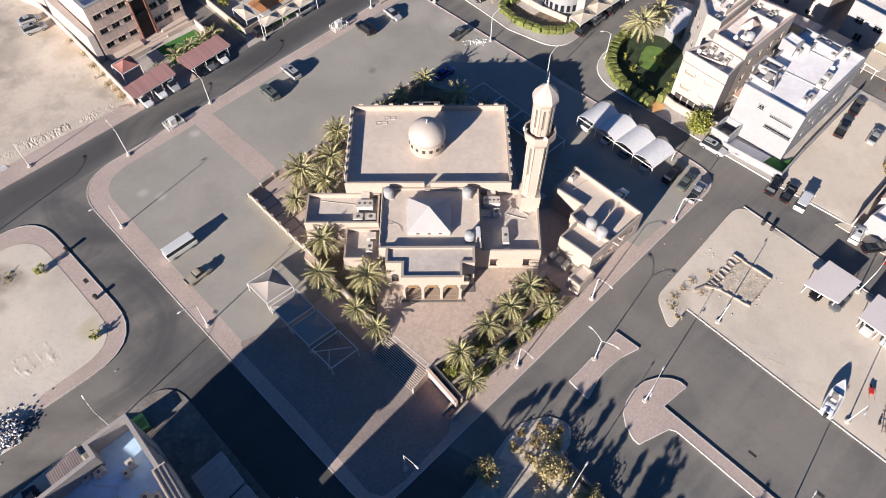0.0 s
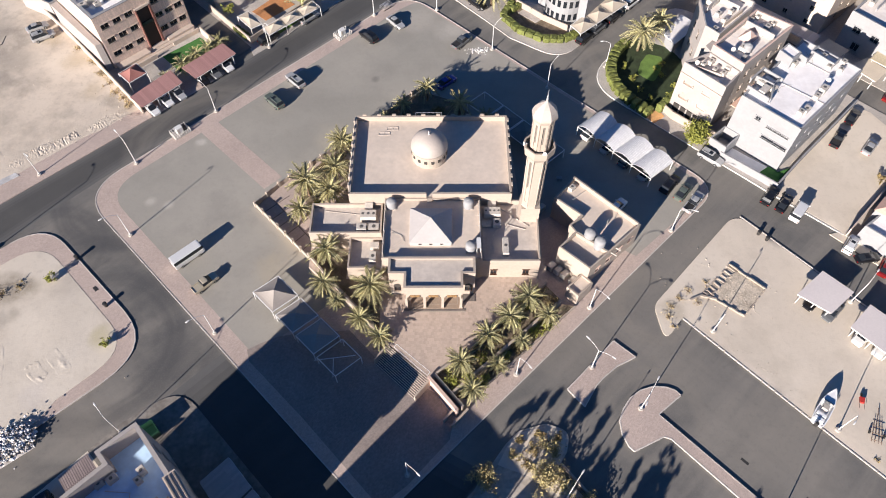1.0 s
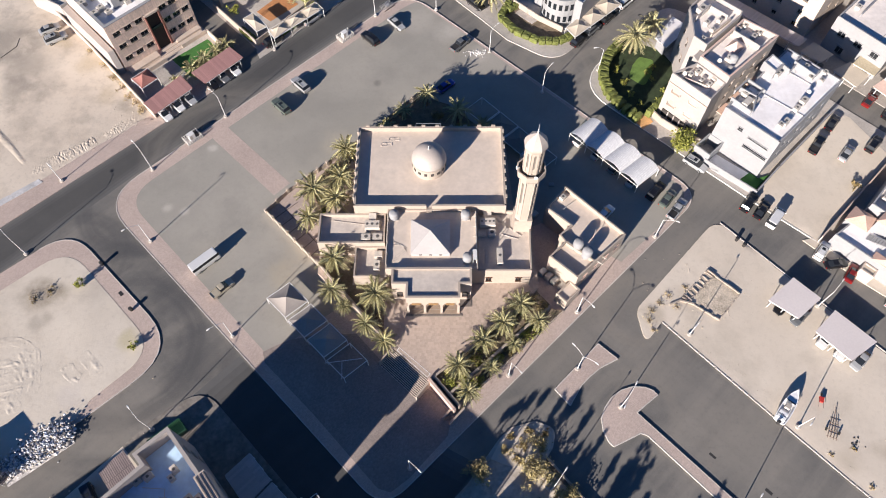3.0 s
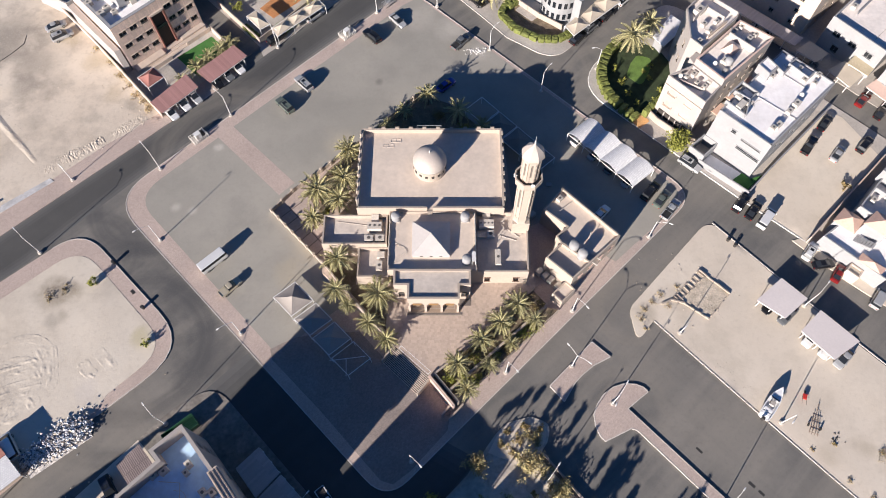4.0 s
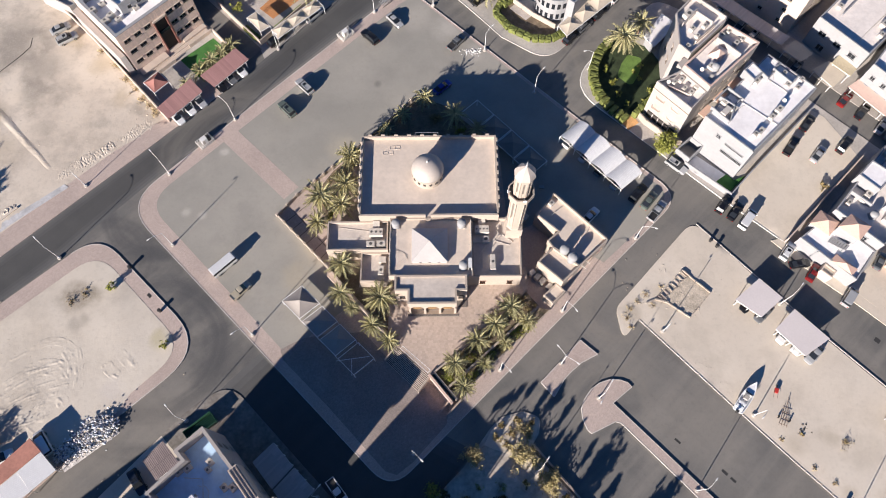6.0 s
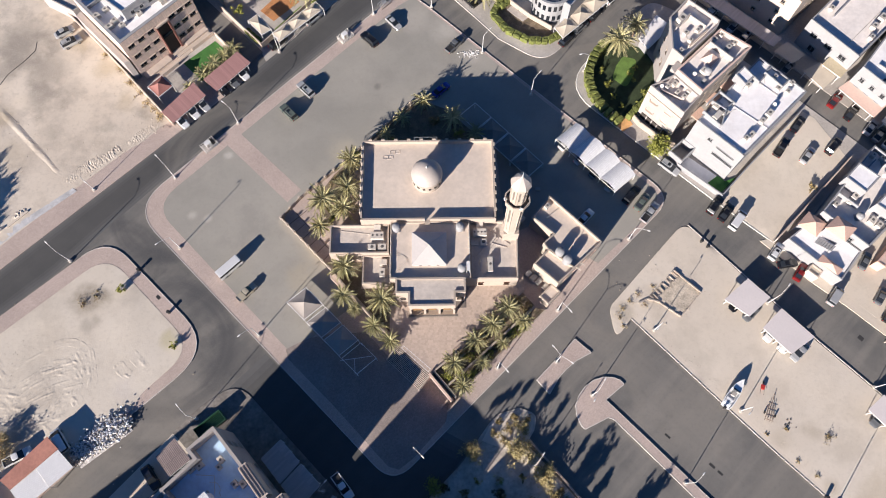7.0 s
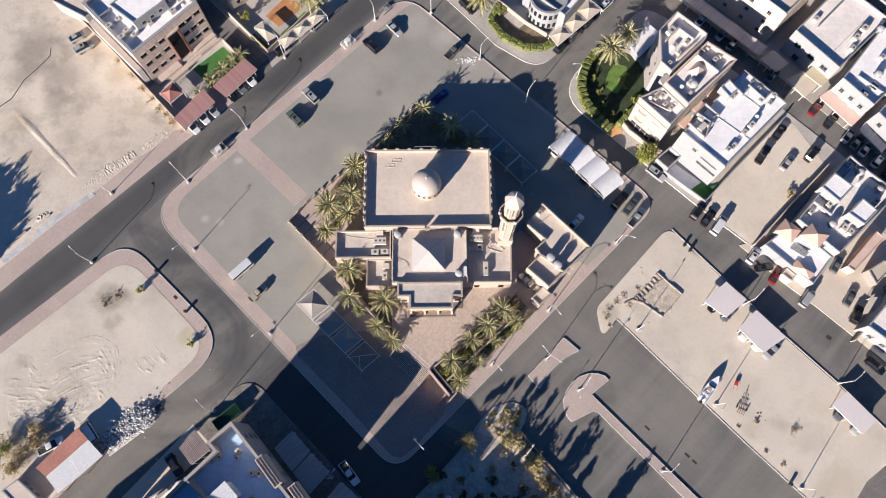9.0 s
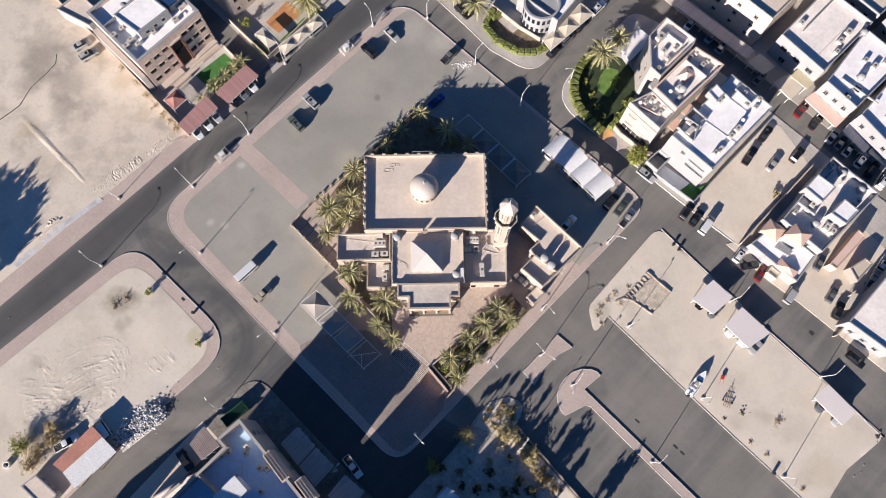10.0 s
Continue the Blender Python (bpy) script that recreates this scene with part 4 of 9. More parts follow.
# flat near-black panel stands in for the shade of a deep entrance
part("entrance_recess", Form().prism([at(0.455, 0.03), at(0.61, 0.03), at(0.61, -0.2), at(0.455, -0.2)], 0.4, 9.6), mat("dark_recess", (0.02, 0.014, 0.013), 0.7, vary=0.1, grain=5, bump=0), apartment, "flat dark panel painted for the shaded entrance recess")
for f0, f1 in ((0.445, 0.458), (0.605, 0.628)):
    part("entrance_jamb", Form().prism([at(f0, 0.34), at(f1, 0.34), at(f1, 0.0), at(f0, 0.0)], 0.1, 9.8), mat("maroon_stone", (0.20, 0.085, 0.065), 0.75, vary=0.15, grain=4), apartment, "maroon stone entrance jamb")
part("entrance_head", Form().prism([at(0.445, 0.34), at(0.628, 0.34), at(0.628, 0.0), at(0.445, 0.0)], 9.6, 10.0), TAN, apartment)
part("entrance_balcony", Form().prism([at(0.462, 0.28), at(0.602, 0.28), at(0.602, 0.04), at(0.462, 0.04)], 5.9, 6.5), GLASS, apartment, "dark glazed balcony rail in the entrance recess")
part("terrace_block", Form().prism([at(0.02, 1.3), at(0.40, 1.3), at(0.40, 0.05), at(0.02, 0.05)], 0.1, 0.95), TAN, apartment)
for f0, f1, o0 in ((0.0, 0.42, 2.3), (0.66, 1.0, 1.8)):
    part("terrace_wall", Form().prism([at(f0, o0 + 0.22), at(f1, o0 + 0.22), at(f1, o0), at(f0, o0)], 0.1, 1.1), TAN, apartment)
part("terrace_block", Form().prism([at(0.66, 0.9), at(0.99, 0.9), at(0.99, 0.05), at(0.66, 0.05)], 0.1, 0.95), TAN, apartment)
house("stair_room", [(-71.7, 123.3), (-65.7, 118.6), (-59.5, 124.4), (-65.4, 129.4)], 11.3, 14.2, 0.3, WHITE_DIMMED, WHITE_ROOF_LIFTED, "white upper storey on the apartment roof", "roof storey", sides=[(1, 3, 1, 0.9, 1.0, 12.2, 3, 0.1, 0.9)], frame_mat=WHITE_DIMMED)
house("stair_room", [(-62.6, 128.2), (-59.6, 125.6), (-57.4, 127.8), (-60.4, 130.4)], 11.3, 13.2, 0.2, WHITE_DIMMED, WHITE_ROOF_LIFTED, "low white plant room on the apartment roof", "roof storey")
house("side_house", [(-91.0, 131.8), (-82.4, 127.0), (-79.2, 129.8), (-86.2, 136.4)], 0.1, 4.2, 0.4, PALE_WALL_DIMMED, CREAM_ROOF, "low cream house beside the apartment house", sides=[(1, 2, 1, 0.9, 1.0, 1.8, 3, 0.1, 0.9)], frame_mat=CREAM_DIMMED)
part("side_wing", Form().prism([(-66.5, 112.0), (-67.5, 111.3), (-80.2, 124.0), (-79.3, 125.2)], 0.1, 6.6), PALE_WALL_DIMMED, apartment, "cream rendered side wing")
for k, w in enumerate((1.2, 2.0, 2.8)):
    q0, q1 = Vector(AP[0]) + Vector((0.3, 0.3)), Vector(AP[1]) - Vector((0.3, 0.3))
    o_ = Vector((1, -1)).normalized() * w
    part("entrance_step", Form().prism([tuple(q0), tuple(q0 + o_), tuple(q1 + o_), tuple(q1)], 0.1, 0.62 - 0.16 * k), TAN, apartment)
boundary("boundary_wall", [(-57.6, 99.6), (-67.2, 109.9), (-77.2, 120.7), (-95.5, 139.0)], 1.9, TAN, "tan boundary wall along the sand lot")
boundary("boundary_wall", [(-50.6, 122.8), (-42.9, 114.6)], 1.7, TAN, "low tan boundary wall beside the alley")
slab("alley", [(-42.6, 115.2), (-39.4, 118.4), (-60, 139.5), (-63.4, 136.2)], 0.15, ASPHALT, "dark asphalt alley between two plots", "alley")

# garden villa, north-west
house("garden_villa", [(-49.0, 131.0), (-43.0, 137.0), (-50.0, 145.5), (-57, 139)], 0.1, 7.2, 0.8, TAN, CREAM_ROOF, "cream villa behind a walled garden", sides=[(0, 2, 2, 1.0, 1.3, 1.6, 3.2, 0.1, 0.9)], frame_mat=CREAM_DIMMED)
house("garden_villa", [(-41.4, 136.4), (-29.5, 148), (-37, 156), (-49, 144.6)], 0.1, 7.6, 0.8, CREAM_DIMMED, CREAM_ROOF, "cream villa behind a tiled terrace")
boundary("boundary_wall", [(-27.6, 133.4), (-39.6, 119.6), (-50.6, 131.0)], 1.6, CREAM_DIMMED, "cream garden wall along the alley and street")

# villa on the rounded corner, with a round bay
corner_villa = house("corner_villa", [(21.5, 132.5), (30.5, 124.6), (40.5, 136.5), (31, 145)], 0.1, 6.4, 0.8, WHITE_DIMMED, WHITE_ROOF_LIFTED, "white villa with a round bay behind a hedge", sides=[(0, 3, 2, 0.9, 1.4, 1.4, 3, 0.1, 0.9)], frame_mat=WHITE_DIMMED)
part("round_bay", Form().lathe([(4.3, 0.1), (4.3, 6.9), (4.45, 6.9), (4.45, 7.3), (3.9, 7.3), (3.9, 6.6)], 28, (27.0, 129.5, 0)), WHITE_DIMMED, corner_villa)
bay_window = Form().box(-0.35, 0.35, -0.04, 0.05, 0, 1.5).mesh("window", GLASS)
for k in range(9):
    a = 190 + k * 17
    for z in (1.4, 4.5):
        part("window", bay_window, None, corner_villa, m=pose(27.0 + 4.3 * math.cos(radians(a)), 129.5 + 4.3 * math.sin(radians(a)), z, 0, 0, a - 90))
boundary("boundary_wall", [(15.4, 133.5), (22.2, 127.0), (27.0, 123.6)], 1.4, CREAM_DIMMED, "cream wall between garden and villa")

# tan villa of three blocks
tan_villa = house("tan_villa", [(51.4, 106.2), (59.6, 114.1), (60.2, 115.4), (54.1, 121.2), (49.8, 116.6), (49.3, 108.6)], 0.1, 12.4, 1.05, PALE_WALL_DIMMED, BEIGE_ROOF_LIFTED, "tall cream and rose villa of stepped blocks", frame_mat=CREAM_DIMMED,
                  sides=[(4, 2, 2, 0.9, 1.5, 4.6, 4.2, 0.1, 0.95)])
house("middle_block", [(54.3, 98.4), (65.9, 109.0), (60.1, 113.6), (49.8, 103.7)], 0.1, 11.9, 1.15, PALE_WALL_DIMMED, BEIGE_ROOF_LIFTED, "", parent=tan_villa, cap=ROSE, sides=[(0, 4, 3, 1.0, 1.4, 1.8, 3.5, 0.05, 0.95)], frame_mat=CREAM_DIMMED)
house("front_block", [(50.6, 94.4), (54.25, 98.35), (49.75, 103.6), (44.5, 101.0)], 0.1, 10.5, 1.0, PALE_WALL_DIMMED, BEIGE_ROOF_LIFTED, "", parent=tan_villa, frame_mat=CREAM_DIMMED)
part("party_wall", Form().prism([(49.2, 105.2), (49.8, 103.75), (51.6, 106.0), (50.6, 106.6)], 0.1, 11.6), PALE_WALL_DIMMED, tan_villa)
part("string_course", Form().bar((44.4, 100.85, 9.3), (50.5, 94.25, 9.3), 0.14, 0.2), TAN, tan_villa)
ledge = Form().box(-1.05, 1.05, -0.5, 0.0, 0, 0.14).box(-1.05, -0.93, -0.5, 0.0, 0.14, 0.6).box(0.93, 1.05, -0.5, 0.0, 0.14, 0.6).mesh("window_ledge", TAN)
blind = Form().box(-0.65, 0.65, -0.02, 0.02, 0.16, 1.3).mesh("closed_blind", CREAM_DIMMED)
for s in (0.28, 0.72):
    for z in (4.0, 7.4):
        part("window_ledge", ledge, None, tan_villa, m=pose(44.3 + 6.4 * s, 101.0 - 6.1 * s, z, 0, 0, -43.6))
        part("closed_blind", blind, None, tan_villa, m=pose(44.3 + 6.4 * s, 101.0 - 6.1 * s, z, 0, 0, -43.6))
# wall stays uncut: a dark strip paints the veranda's shade
part("veranda_opening", Form().prism([(45.0, 100.18), (49.9, 94.88), (50.0, 94.98), (45.1, 100.28)], 0.5, 2.3), INTERIOR_SHADE, tan_villa, "dark strip painted for the shaded ground-floor veranda")
for s_ in (0.2, 0.4, 0.6, 0.8):
    part("veranda_post", Form().prism(turned(45.0 + 4.9 * s_, 100.15 - 5.3 * s_, 0.25, 0.25, 45), 0.1, 2.4), PALE_WALL_DIMMED, tan_villa)
hip = Form()
q = turned(57.3, 107.0, 2.9, 2.7, 45)
hip.add([(x, y, 11.92) for x, y in q] + [(57.3, 107.0, 13.6)], [(3, 2, 1, 0), (0, 1, 4), (1, 2, 4), (2, 3, 4), (3, 0, 4)])
part("hip_roof", hip, ROSE, tan_villa)
for x, y in ((57.2, 99.4), (60.8, 103.0), (64.5, 106.6)):
    part("lean_to", Form().prism(turned(x, y, 3.2, 1.8, 44), 2.6, 2.8), TERRACOTTA, tan_villa, "terracotta tiled lean-to roof")
garden_shed = thing("garden_shed", "white flat-roofed garden shed beside the tan villa", "shed")
part("wall", Form().prism([(50.5, 124.9), (53.5, 122.0), (48.0, 116.6), (46.7, 118.9)], 0.1, 2.7), WHITE_DIMMED, garden_shed)
part("roof_sheet", Form().prism([(50.9, 125.3), (54.0, 122.1), (48.0, 116.1), (46.2, 118.9)], 2.7, 2.9), WHITE_ROOF_LIFTED, garden_shed)
boundary("boundary_wall", [(43.0, 100.4), (44.6, 98.0), (49.4, 93.6), (52.6, 92.4)], 1.7, CREAM_DIMMED, "cream garden wall before the tan villa")
slab("gate_ramp", [(39.6, 99.0), (41.0, 96.6), (43.4, 98.4), (42.2, 100.7)], 0.2, mat("orange_paving", (0.60, 0.33, 0.14), 0.85, vary=0.15, big=0.5, grain=4), "terracotta tiled gate threshold", "ramp")

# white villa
house("white_villa", [(53.2, 93.0), (61.3, 84.8), (76.6, 99.4), (68.3, 107.8)], 0.1, 10.6, 0.45, WHITE_DIMMED, WHITE_ROOF_LIFTED, "large white villa with a flat roof full of equipment", th=0.3,
                    sides=[(0, 1, 1, 1.0, 0.9, 8.0, 3, 0.25, 0.5), (0, 1, 1, 4.2, 0.45, 7.6, 3, 0.5, 0.95), (0, 1, 1, 5.0, 0.8, 5.0, 3, 0.5, 1.0), (1, 4, 2, 1.0, 1.4, 3.0, 3.6, 0.1, 0.9)], frame_mat=WHITE_DIMMED)
house("roof_room", [(61.7, 102.6), (63.8, 104.5), (65.5, 102.0), (63.4, 100.1)], 10.6, 12.6, 0.25, WHITE_DIMMED, WHITE_ROOF_LIFTED, "white room on the villa roof", "roof room")
house("front_annex", [(49.6, 90.3), (52.0, 87.8), (55.4, 91.0), (53.0, 93.3)], 0.1, 0.5, 2.6, WHITE_DIMMED, CONCRETE, "small walled white court before the villa", "court")
slab("villa_forecourt", [(53.4, 91.2), (52.2, 88.0), (60.0, 81.0), (61.2, 84.6), (60.4, 85.2)], 0.3, WHITE_ROOF_LIFTED, "white tiled forecourt of the villa", "forecourt")
boundary("boundary_wall", [(51.6, 88.0), (60.0, 80.6), (65.6, 86.4), (80.8, 101.2)], 1.6, WHITE_DIMMED, "white boundary wall round the villa")
slab("turf_terrace", [(57.2, 83.6), (59.9, 81.3), (64.0, 85.2), (61.4, 84.3), (60.0, 85.6)], 0.5, TURF, "bright green artificial turf terrace", "terrace")

# far side of the lane
house("lane_block", [(79.2, 121.2), (100, 141), (78, 163), (57.2, 143.2)], 0.1, 11.0, 0.8, TAN, CREAM_ROOF, "long tan apartment block behind a carport", sides=[(3, 6, 3, 1.0, 1.1, 2.0, 3.2, 0.03, 0.97), (0, 4, 3, 1.0, 1.1, 2.0, 3.2, 0.1, 0.9)], frame_mat=CREAM_DIMMED)
house("flat_villa", [(91.0, 109.6), (104.6, 122.2), (95.4, 131.8), (82.6, 119.4)], 0.1, 7.4, 0.95, WHITE_DIMMED, BEIGE_ROOF_LIFTED, "white flat-roofed villa with dark square windows", sides=[(3, 3, 1, 1.7, 1.4, 4.4, 3, 0.05, 0.95), (3, 2, 1, 1.6, 1.8, 0.8, 3, 0.1, 0.9)], frame_mat=WHITE_DIMMED)
house("flat_villa", [(97.2, 100.4), (110.4, 112.4), (103.0, 120.6), (91.4, 107.2)], 0.1, 7.2, 0.95, WHITE_DIMMED, WHITE_ROOF_LIFTED, "white flat-roofed villa with skylights", sides=[(3, 3, 2, 1.0, 1.2, 1.4, 3, 0.05, 0.95)], frame_mat=WHITE_DIMMED)
house("flat_villa", [(104.6, 89.6), (122, 106), (111.0, 112.0), (98.2, 99.0)], 0.1, 6.6, 0.95, WHITE_DIMMED, WHITE_ROOF_LIFTED, "white villa with a stepped flat roof", sides=[(3, 3, 2, 1.0, 1.2, 1.4, 3, 0.05, 0.95)], frame_mat=WHITE_DIMMED)
east_villa = house("east_villa", [(77.2, 74.6), (84.8, 67.0), (99.6, 80.2), (96.5, 83.3), (94.4, 85.2), (90.8, 89.2)], 0.1, 5.3, 1.35, WHITE_DIMMED, BEIGE_ROOF_LIFTED, "white villa with terracotta hips and roof terraces", sides=[(0, 2, 1, 1.0, 1.3, 4.0, 3, 0.1, 0.9)], frame_mat=WHITE_DIMMED)
house("low_house", [(70.6, 69.8), (79.6, 61.0), (84.6, 66.8), (77.0, 74.4)], 0.1, 3.6, 0.5, WHITE_DIMMED, WHITE_ROOF_LIFTED, "low white front of the terracotta-hipped villa", "house wing")
for q, z, top in (([(75.5, 75.4), (72.7, 72.6), (75.9, 69.8), (78.7, 72.6)], 4.7, 6.0), ([(79.9, 73.6), (76.8, 71.0), (80.2, 67.9), (83.2, 70.9)], 6.75, 8.0), ([(76.9, 66.4), (75.4, 64.9), (78.9, 61.8), (80.3, 63.2)], 4.0, 4.9)):
    cx, cy = sum(p[0] for p in q) / 4, sum(p[1] for p in q) / 4
    h = Form().add([(x, y, z - 0.08) for x, y in q] + [(x, y, z) for x, y in q] + [(cx, cy, top)], [(0, 1, 2, 3), (0, 4, 5, 1), (1, 5, 6, 2), (2, 6, 7, 3), (3, 7, 4, 0), (4, 8, 5), (5, 8, 6), (6, 8, 7), (7, 8, 4)])
    part("hip_roof", h, TERRACOTTA, east_villa)
    part("tower_wall", Form().prism(inset(q if area(q) > 0 else q[::-1], 0.2), 0.1, z - 0.08), WHITE_DIMMED, east_villa)
house("roof_room", [(82.3, 81.2), (85.6, 84.4), (89.2, 81.2), (85.6, 77.8)], 5.3, 8.2, 0.2, WHITE_DIMMED, WHITE_ROOF_LIFTED, "white room on the villa roof", "roof room")
house("roof_room", [(90.6, 78.5), (87.0, 75.3), (90.0, 72.7), (93.3, 75.7)], 5.3, 8.2, 0.2, WHITE_DIMMED, WHITE_ROOF_LIFTED, "long white room on the villa roof", "roof room")
house("porch_box", [(75.2, 65.0), (77.0, 63.3), (75.8, 61.9), (74.0, 63.6)], 0.1, 2.5, 0.2, TAN, CANVAS, "small tan porch before the white villa", "porch")
stairs_east = thing("roof_stairs", "short white outdoor stairs on the villa front", "stairs")
for k in range(7):
    part("step", Form().prism(turned(76.6 + 0.34 * k, 69.4 - 0.34 * k, 0.42, 1.5, -45), 3.6, 3.75 + 0.18 * k), WHITE_DIMMED, stairs_east)
boundary("boundary_wall", [(69.6, 70.6), (88.9, 89.4)], 1.9, TAN, "tall tan wall between lot and villa")
house("brown_store", [(87.9, 65.1), (89.3, 63.9), (97.2, 71.3), (95.7, 72.9)], 0.1, 3.0, 0.12, TERRACOTTA, ROSE, "low rose-brown store house", "store house")
house("grey_store", [(92.4, 64.2), (93.6, 61.0), (97.8, 65.0), (96.2, 66.4)], 0.1, 2.7, 0.2, CANVAS_GREY, CANVAS, "low beige store beside the rose-brown one", "store house")
boundary("boundary_wall", [(87.6, 49.4), (101.5, 62.2)], 1.8, CREAM_DIMMED, "cream wall round the corner house yard")
house("corner_house", [(88.6, 51.8), (97.0, 44.6), (111, 58.0), (102.5, 65.6)], 0.1, 5.0, 0.45, WHITE_DIMMED, BEIGE_ROOF_LIFTED, "white corner house with a slanting wall", sides=[(0, 3, 1, 1.0, 1.2, 1.6, 3, 0.1, 0.9)], frame_mat=WHITE_DIMMED)

house("flat_villa", [(107, 124.4), (121, 137), (112, 147), (98.4, 134)], 0.1, 7.0, 0.8, WHITE_DIMMED, CREAM_ROOF, "white flat-roofed villa behind the lane", sides=[(3, 3, 2, 1.0, 1.2, 1.4, 3, 0.05, 0.95)], frame_mat=WHITE_DIMMED)
house("flat_villa", [(112.6, 113.6), (126, 126), (121, 136), (108, 123.4)], 0.1, 6.8, 0.95, WHITE_DIMMED, WHITE_ROOF_LIFTED, "white flat-roofed villa behind the lane", sides=[(3, 3, 2, 1.0, 1.2, 1.4, 3, 0.05, 0.95)], frame_mat=WHITE_DIMMED)
house("garden_hut", [(2.3, 20.1), (5.2, 17.6), (2.4, 14.8), (-0.5, 17.4)], 0.1, 2.8, 0.25, WHITE_DIMMED, WHITE_ROOF_LIFTED, "small white hut in the shaded garden", "hut")

boundary("garden_wall", [(17.2, 31.6), (29.4, 17.0), (36.0, 9.6)], 0.55, CREAM_DIMMED, "low cream wall along the garden plot", th=0.25)
boundary("garden_wall", [(8.3, 31.4), (3.6, 26.6), (-6.0, 17.2)], 0.3, CREAM_DIMMED, "low broken wall along the garden plot", th=0.2)
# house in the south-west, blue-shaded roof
sw_house = house("southwest_house", [(-38.5, 33.6), (-42.7, 29.8), (-41.3, 28.3), (-55.5, 14.2), (-41.3, -0.6), (-24.6, 17.7)], 0.1, 9.0, 3.1, PALE_WALL_DIMMED, BLUE_ROOF,
                 "cream three-storey house with a walled roof terrace", th=0.45, sides=[(5, 4, 3, 1.0, 1.3, 1.8, 3.4, 0.05, 0.95)], frame_mat=CREAM_DIMMED, cap=PALE_WALL_DIMMED)
for x, y, ln in ((-30.9, 24.6, 6.6), (-25.0, 20.2, 5.0)):
    part("roof_screen", Form().prism(turned(x, y, ln, 1.7, -51), 8.6, 12.2), TAN, sw_house)
    for k in range(3):
        part("screen_slat", Form().prism(turned(x - 0.45 + 0.45 * k, y - 0.36 + 0.36 * k, ln - 0.5, 0.16, -51), 12.2, 12.32), NOSING, sw_house)
part("terrace_wall", Form().prism([(-46.6, 23.4), (-46.3, 23.7), (-42.2, 19.9), (-42.5, 19.6)], 9.0, 12.1), PALE_WALL_DIMMED, sw_house)
# houses further south-west, beyond the view, that shade the plaza
house("tall_house", [(-39.4, -0.7), (-38.1, -1.1), (-22.1, 16.1), (-14.6, 9.2), (-9.9, 2.2), (-22.8, -15.4)], 0.1, 10.9, 0.9, CREAM_DIMMED, CREAM_ROOF, "tall cream house south of the plaza")

# ---- mosque grounds: yard, stairs, walls, planting, canopies ----
slab("yard_mosque", [(-32.2, 76.8), (-21.0, 65.2), (-14.9, 57.4), (-14.6, 73), (-14.7, 92), (-13.5, 95.2), (-21.7, 87.6), (-28.7, 81.2)], 0.16, PAVER, "pink paved yard beside the mosque", "yard")
for k in range(6):
    a, b = Vector((-31.4, 76.4)).lerp(Vector((-22.4, 66.8)), (k + 0.5) / 6), Vector((-27.4, 80.0)).lerp(Vector((-19.2, 70.6)), (k + 0.5) / 6)
    single("yard_rail", Form().bar((a.x, a.y, 0.155), (b.x, b.y, 0.155), 0.1, 0.08), DARK, "thin dark rail across the yard paving", "rail", "yard rails")
single("yard_rail", Form().bar((-29.4, 78.3, 0.155), (-20.9, 68.8, 0.155), 0.1, 0.08), DARK, "thin dark rail along the yard paving", "rail", "yard rails")
slab("planting_bed_northwest", [(-26.0, 80.6), (-21.0, 74.6), (-15.2, 74.0), (-15.2, 93.2), (-21.6, 87.2)], 0.2, SOIL, "soil bed with date palms", "planting bed")
slab("planting_bed_north", [(-15.2, 93.4), (-15.2, 91.6), (12.4, 91.6), (12.4, 93.0), (2.0, 103.0), (-3.8, 105.4)], 0.2, SOIL, "soil bed with palms behind the mosque", "planting bed")
slab("planting_bed_west", [(-21.0, 66.6), (-15.0, 66.6), (-15.0, 61.0), (-9.2, 61.0), (-9.2, 52.2), (-14.4, 57.8), (-20.6, 64.6)], F + 0.05, SOIL, "soil bed with date palms before the wing", "planting bed", z0=0.1)
slab("planting_bed_southeast", [(-0.4, 44.6), (2.0, 41.9), (19.4, 57.2), (17.2, 59.9), (8.4, 51.6)], F - 0.2, SOIL, "raised soil bed with date palms beside the court", "planting bed", z0=0.1)
slab("planting_bed_low", [(2.3, 41.5), (4.6, 41.2), (21.4, 56.6), (19.7, 57.0)], 0.6, SOIL, "low soil bed with small palms along the footway", "planting bed", z0=0.1)

# stairs from the plaza up to the court
stairs = thing("stairs", "broad flight of pale stone stairs up to the court", "stairs")
T1, T2, B1, B2 = Vector((-7.6, 49.4)), Vector((-1.4, 43.9)), Vector((-9.6, 46.8)), Vector((-3.6, 41.2))
STEPS = 12
for k in range(STEPS):
    s0, s1 = k / STEPS, (k + 1) / STEPS
    a, b, c_, d_ = B1.lerp(T1, s0), B2.lerp(T2, s0), B2.lerp(T2, s1), B1.lerp(T1, s1)
    part("step", Form().prism([tuple(a), tuple(b), tuple(c_), tuple(d_)], 0.1, 0.14 + (F - 0.14) * (k + 1) / STEPS), NOSING, stairs)
    n0, n1 = B1.lerp(T1, s0 + 0.4 / STEPS), B2.lerp(T2, s0 + 0.4 / STEPS)
    part("nosing", Form().prism([tuple(a), tuple(b), tuple(n1), tuple(n0)], 0.13 + (F - 0.14) * (k + 1) / STEPS, 0.145 + (F - 0.14) * (k + 1) / STEPS), CREAM_ROOF, stairs)
part("cheek_wall", Form().prism([(-3.6, 41.0), (-3.4, 40.85), (-1.2, 43.55), (-1.4, 43.85)], 0.1, F + 0.35), CREAM_DIMMED, stairs)
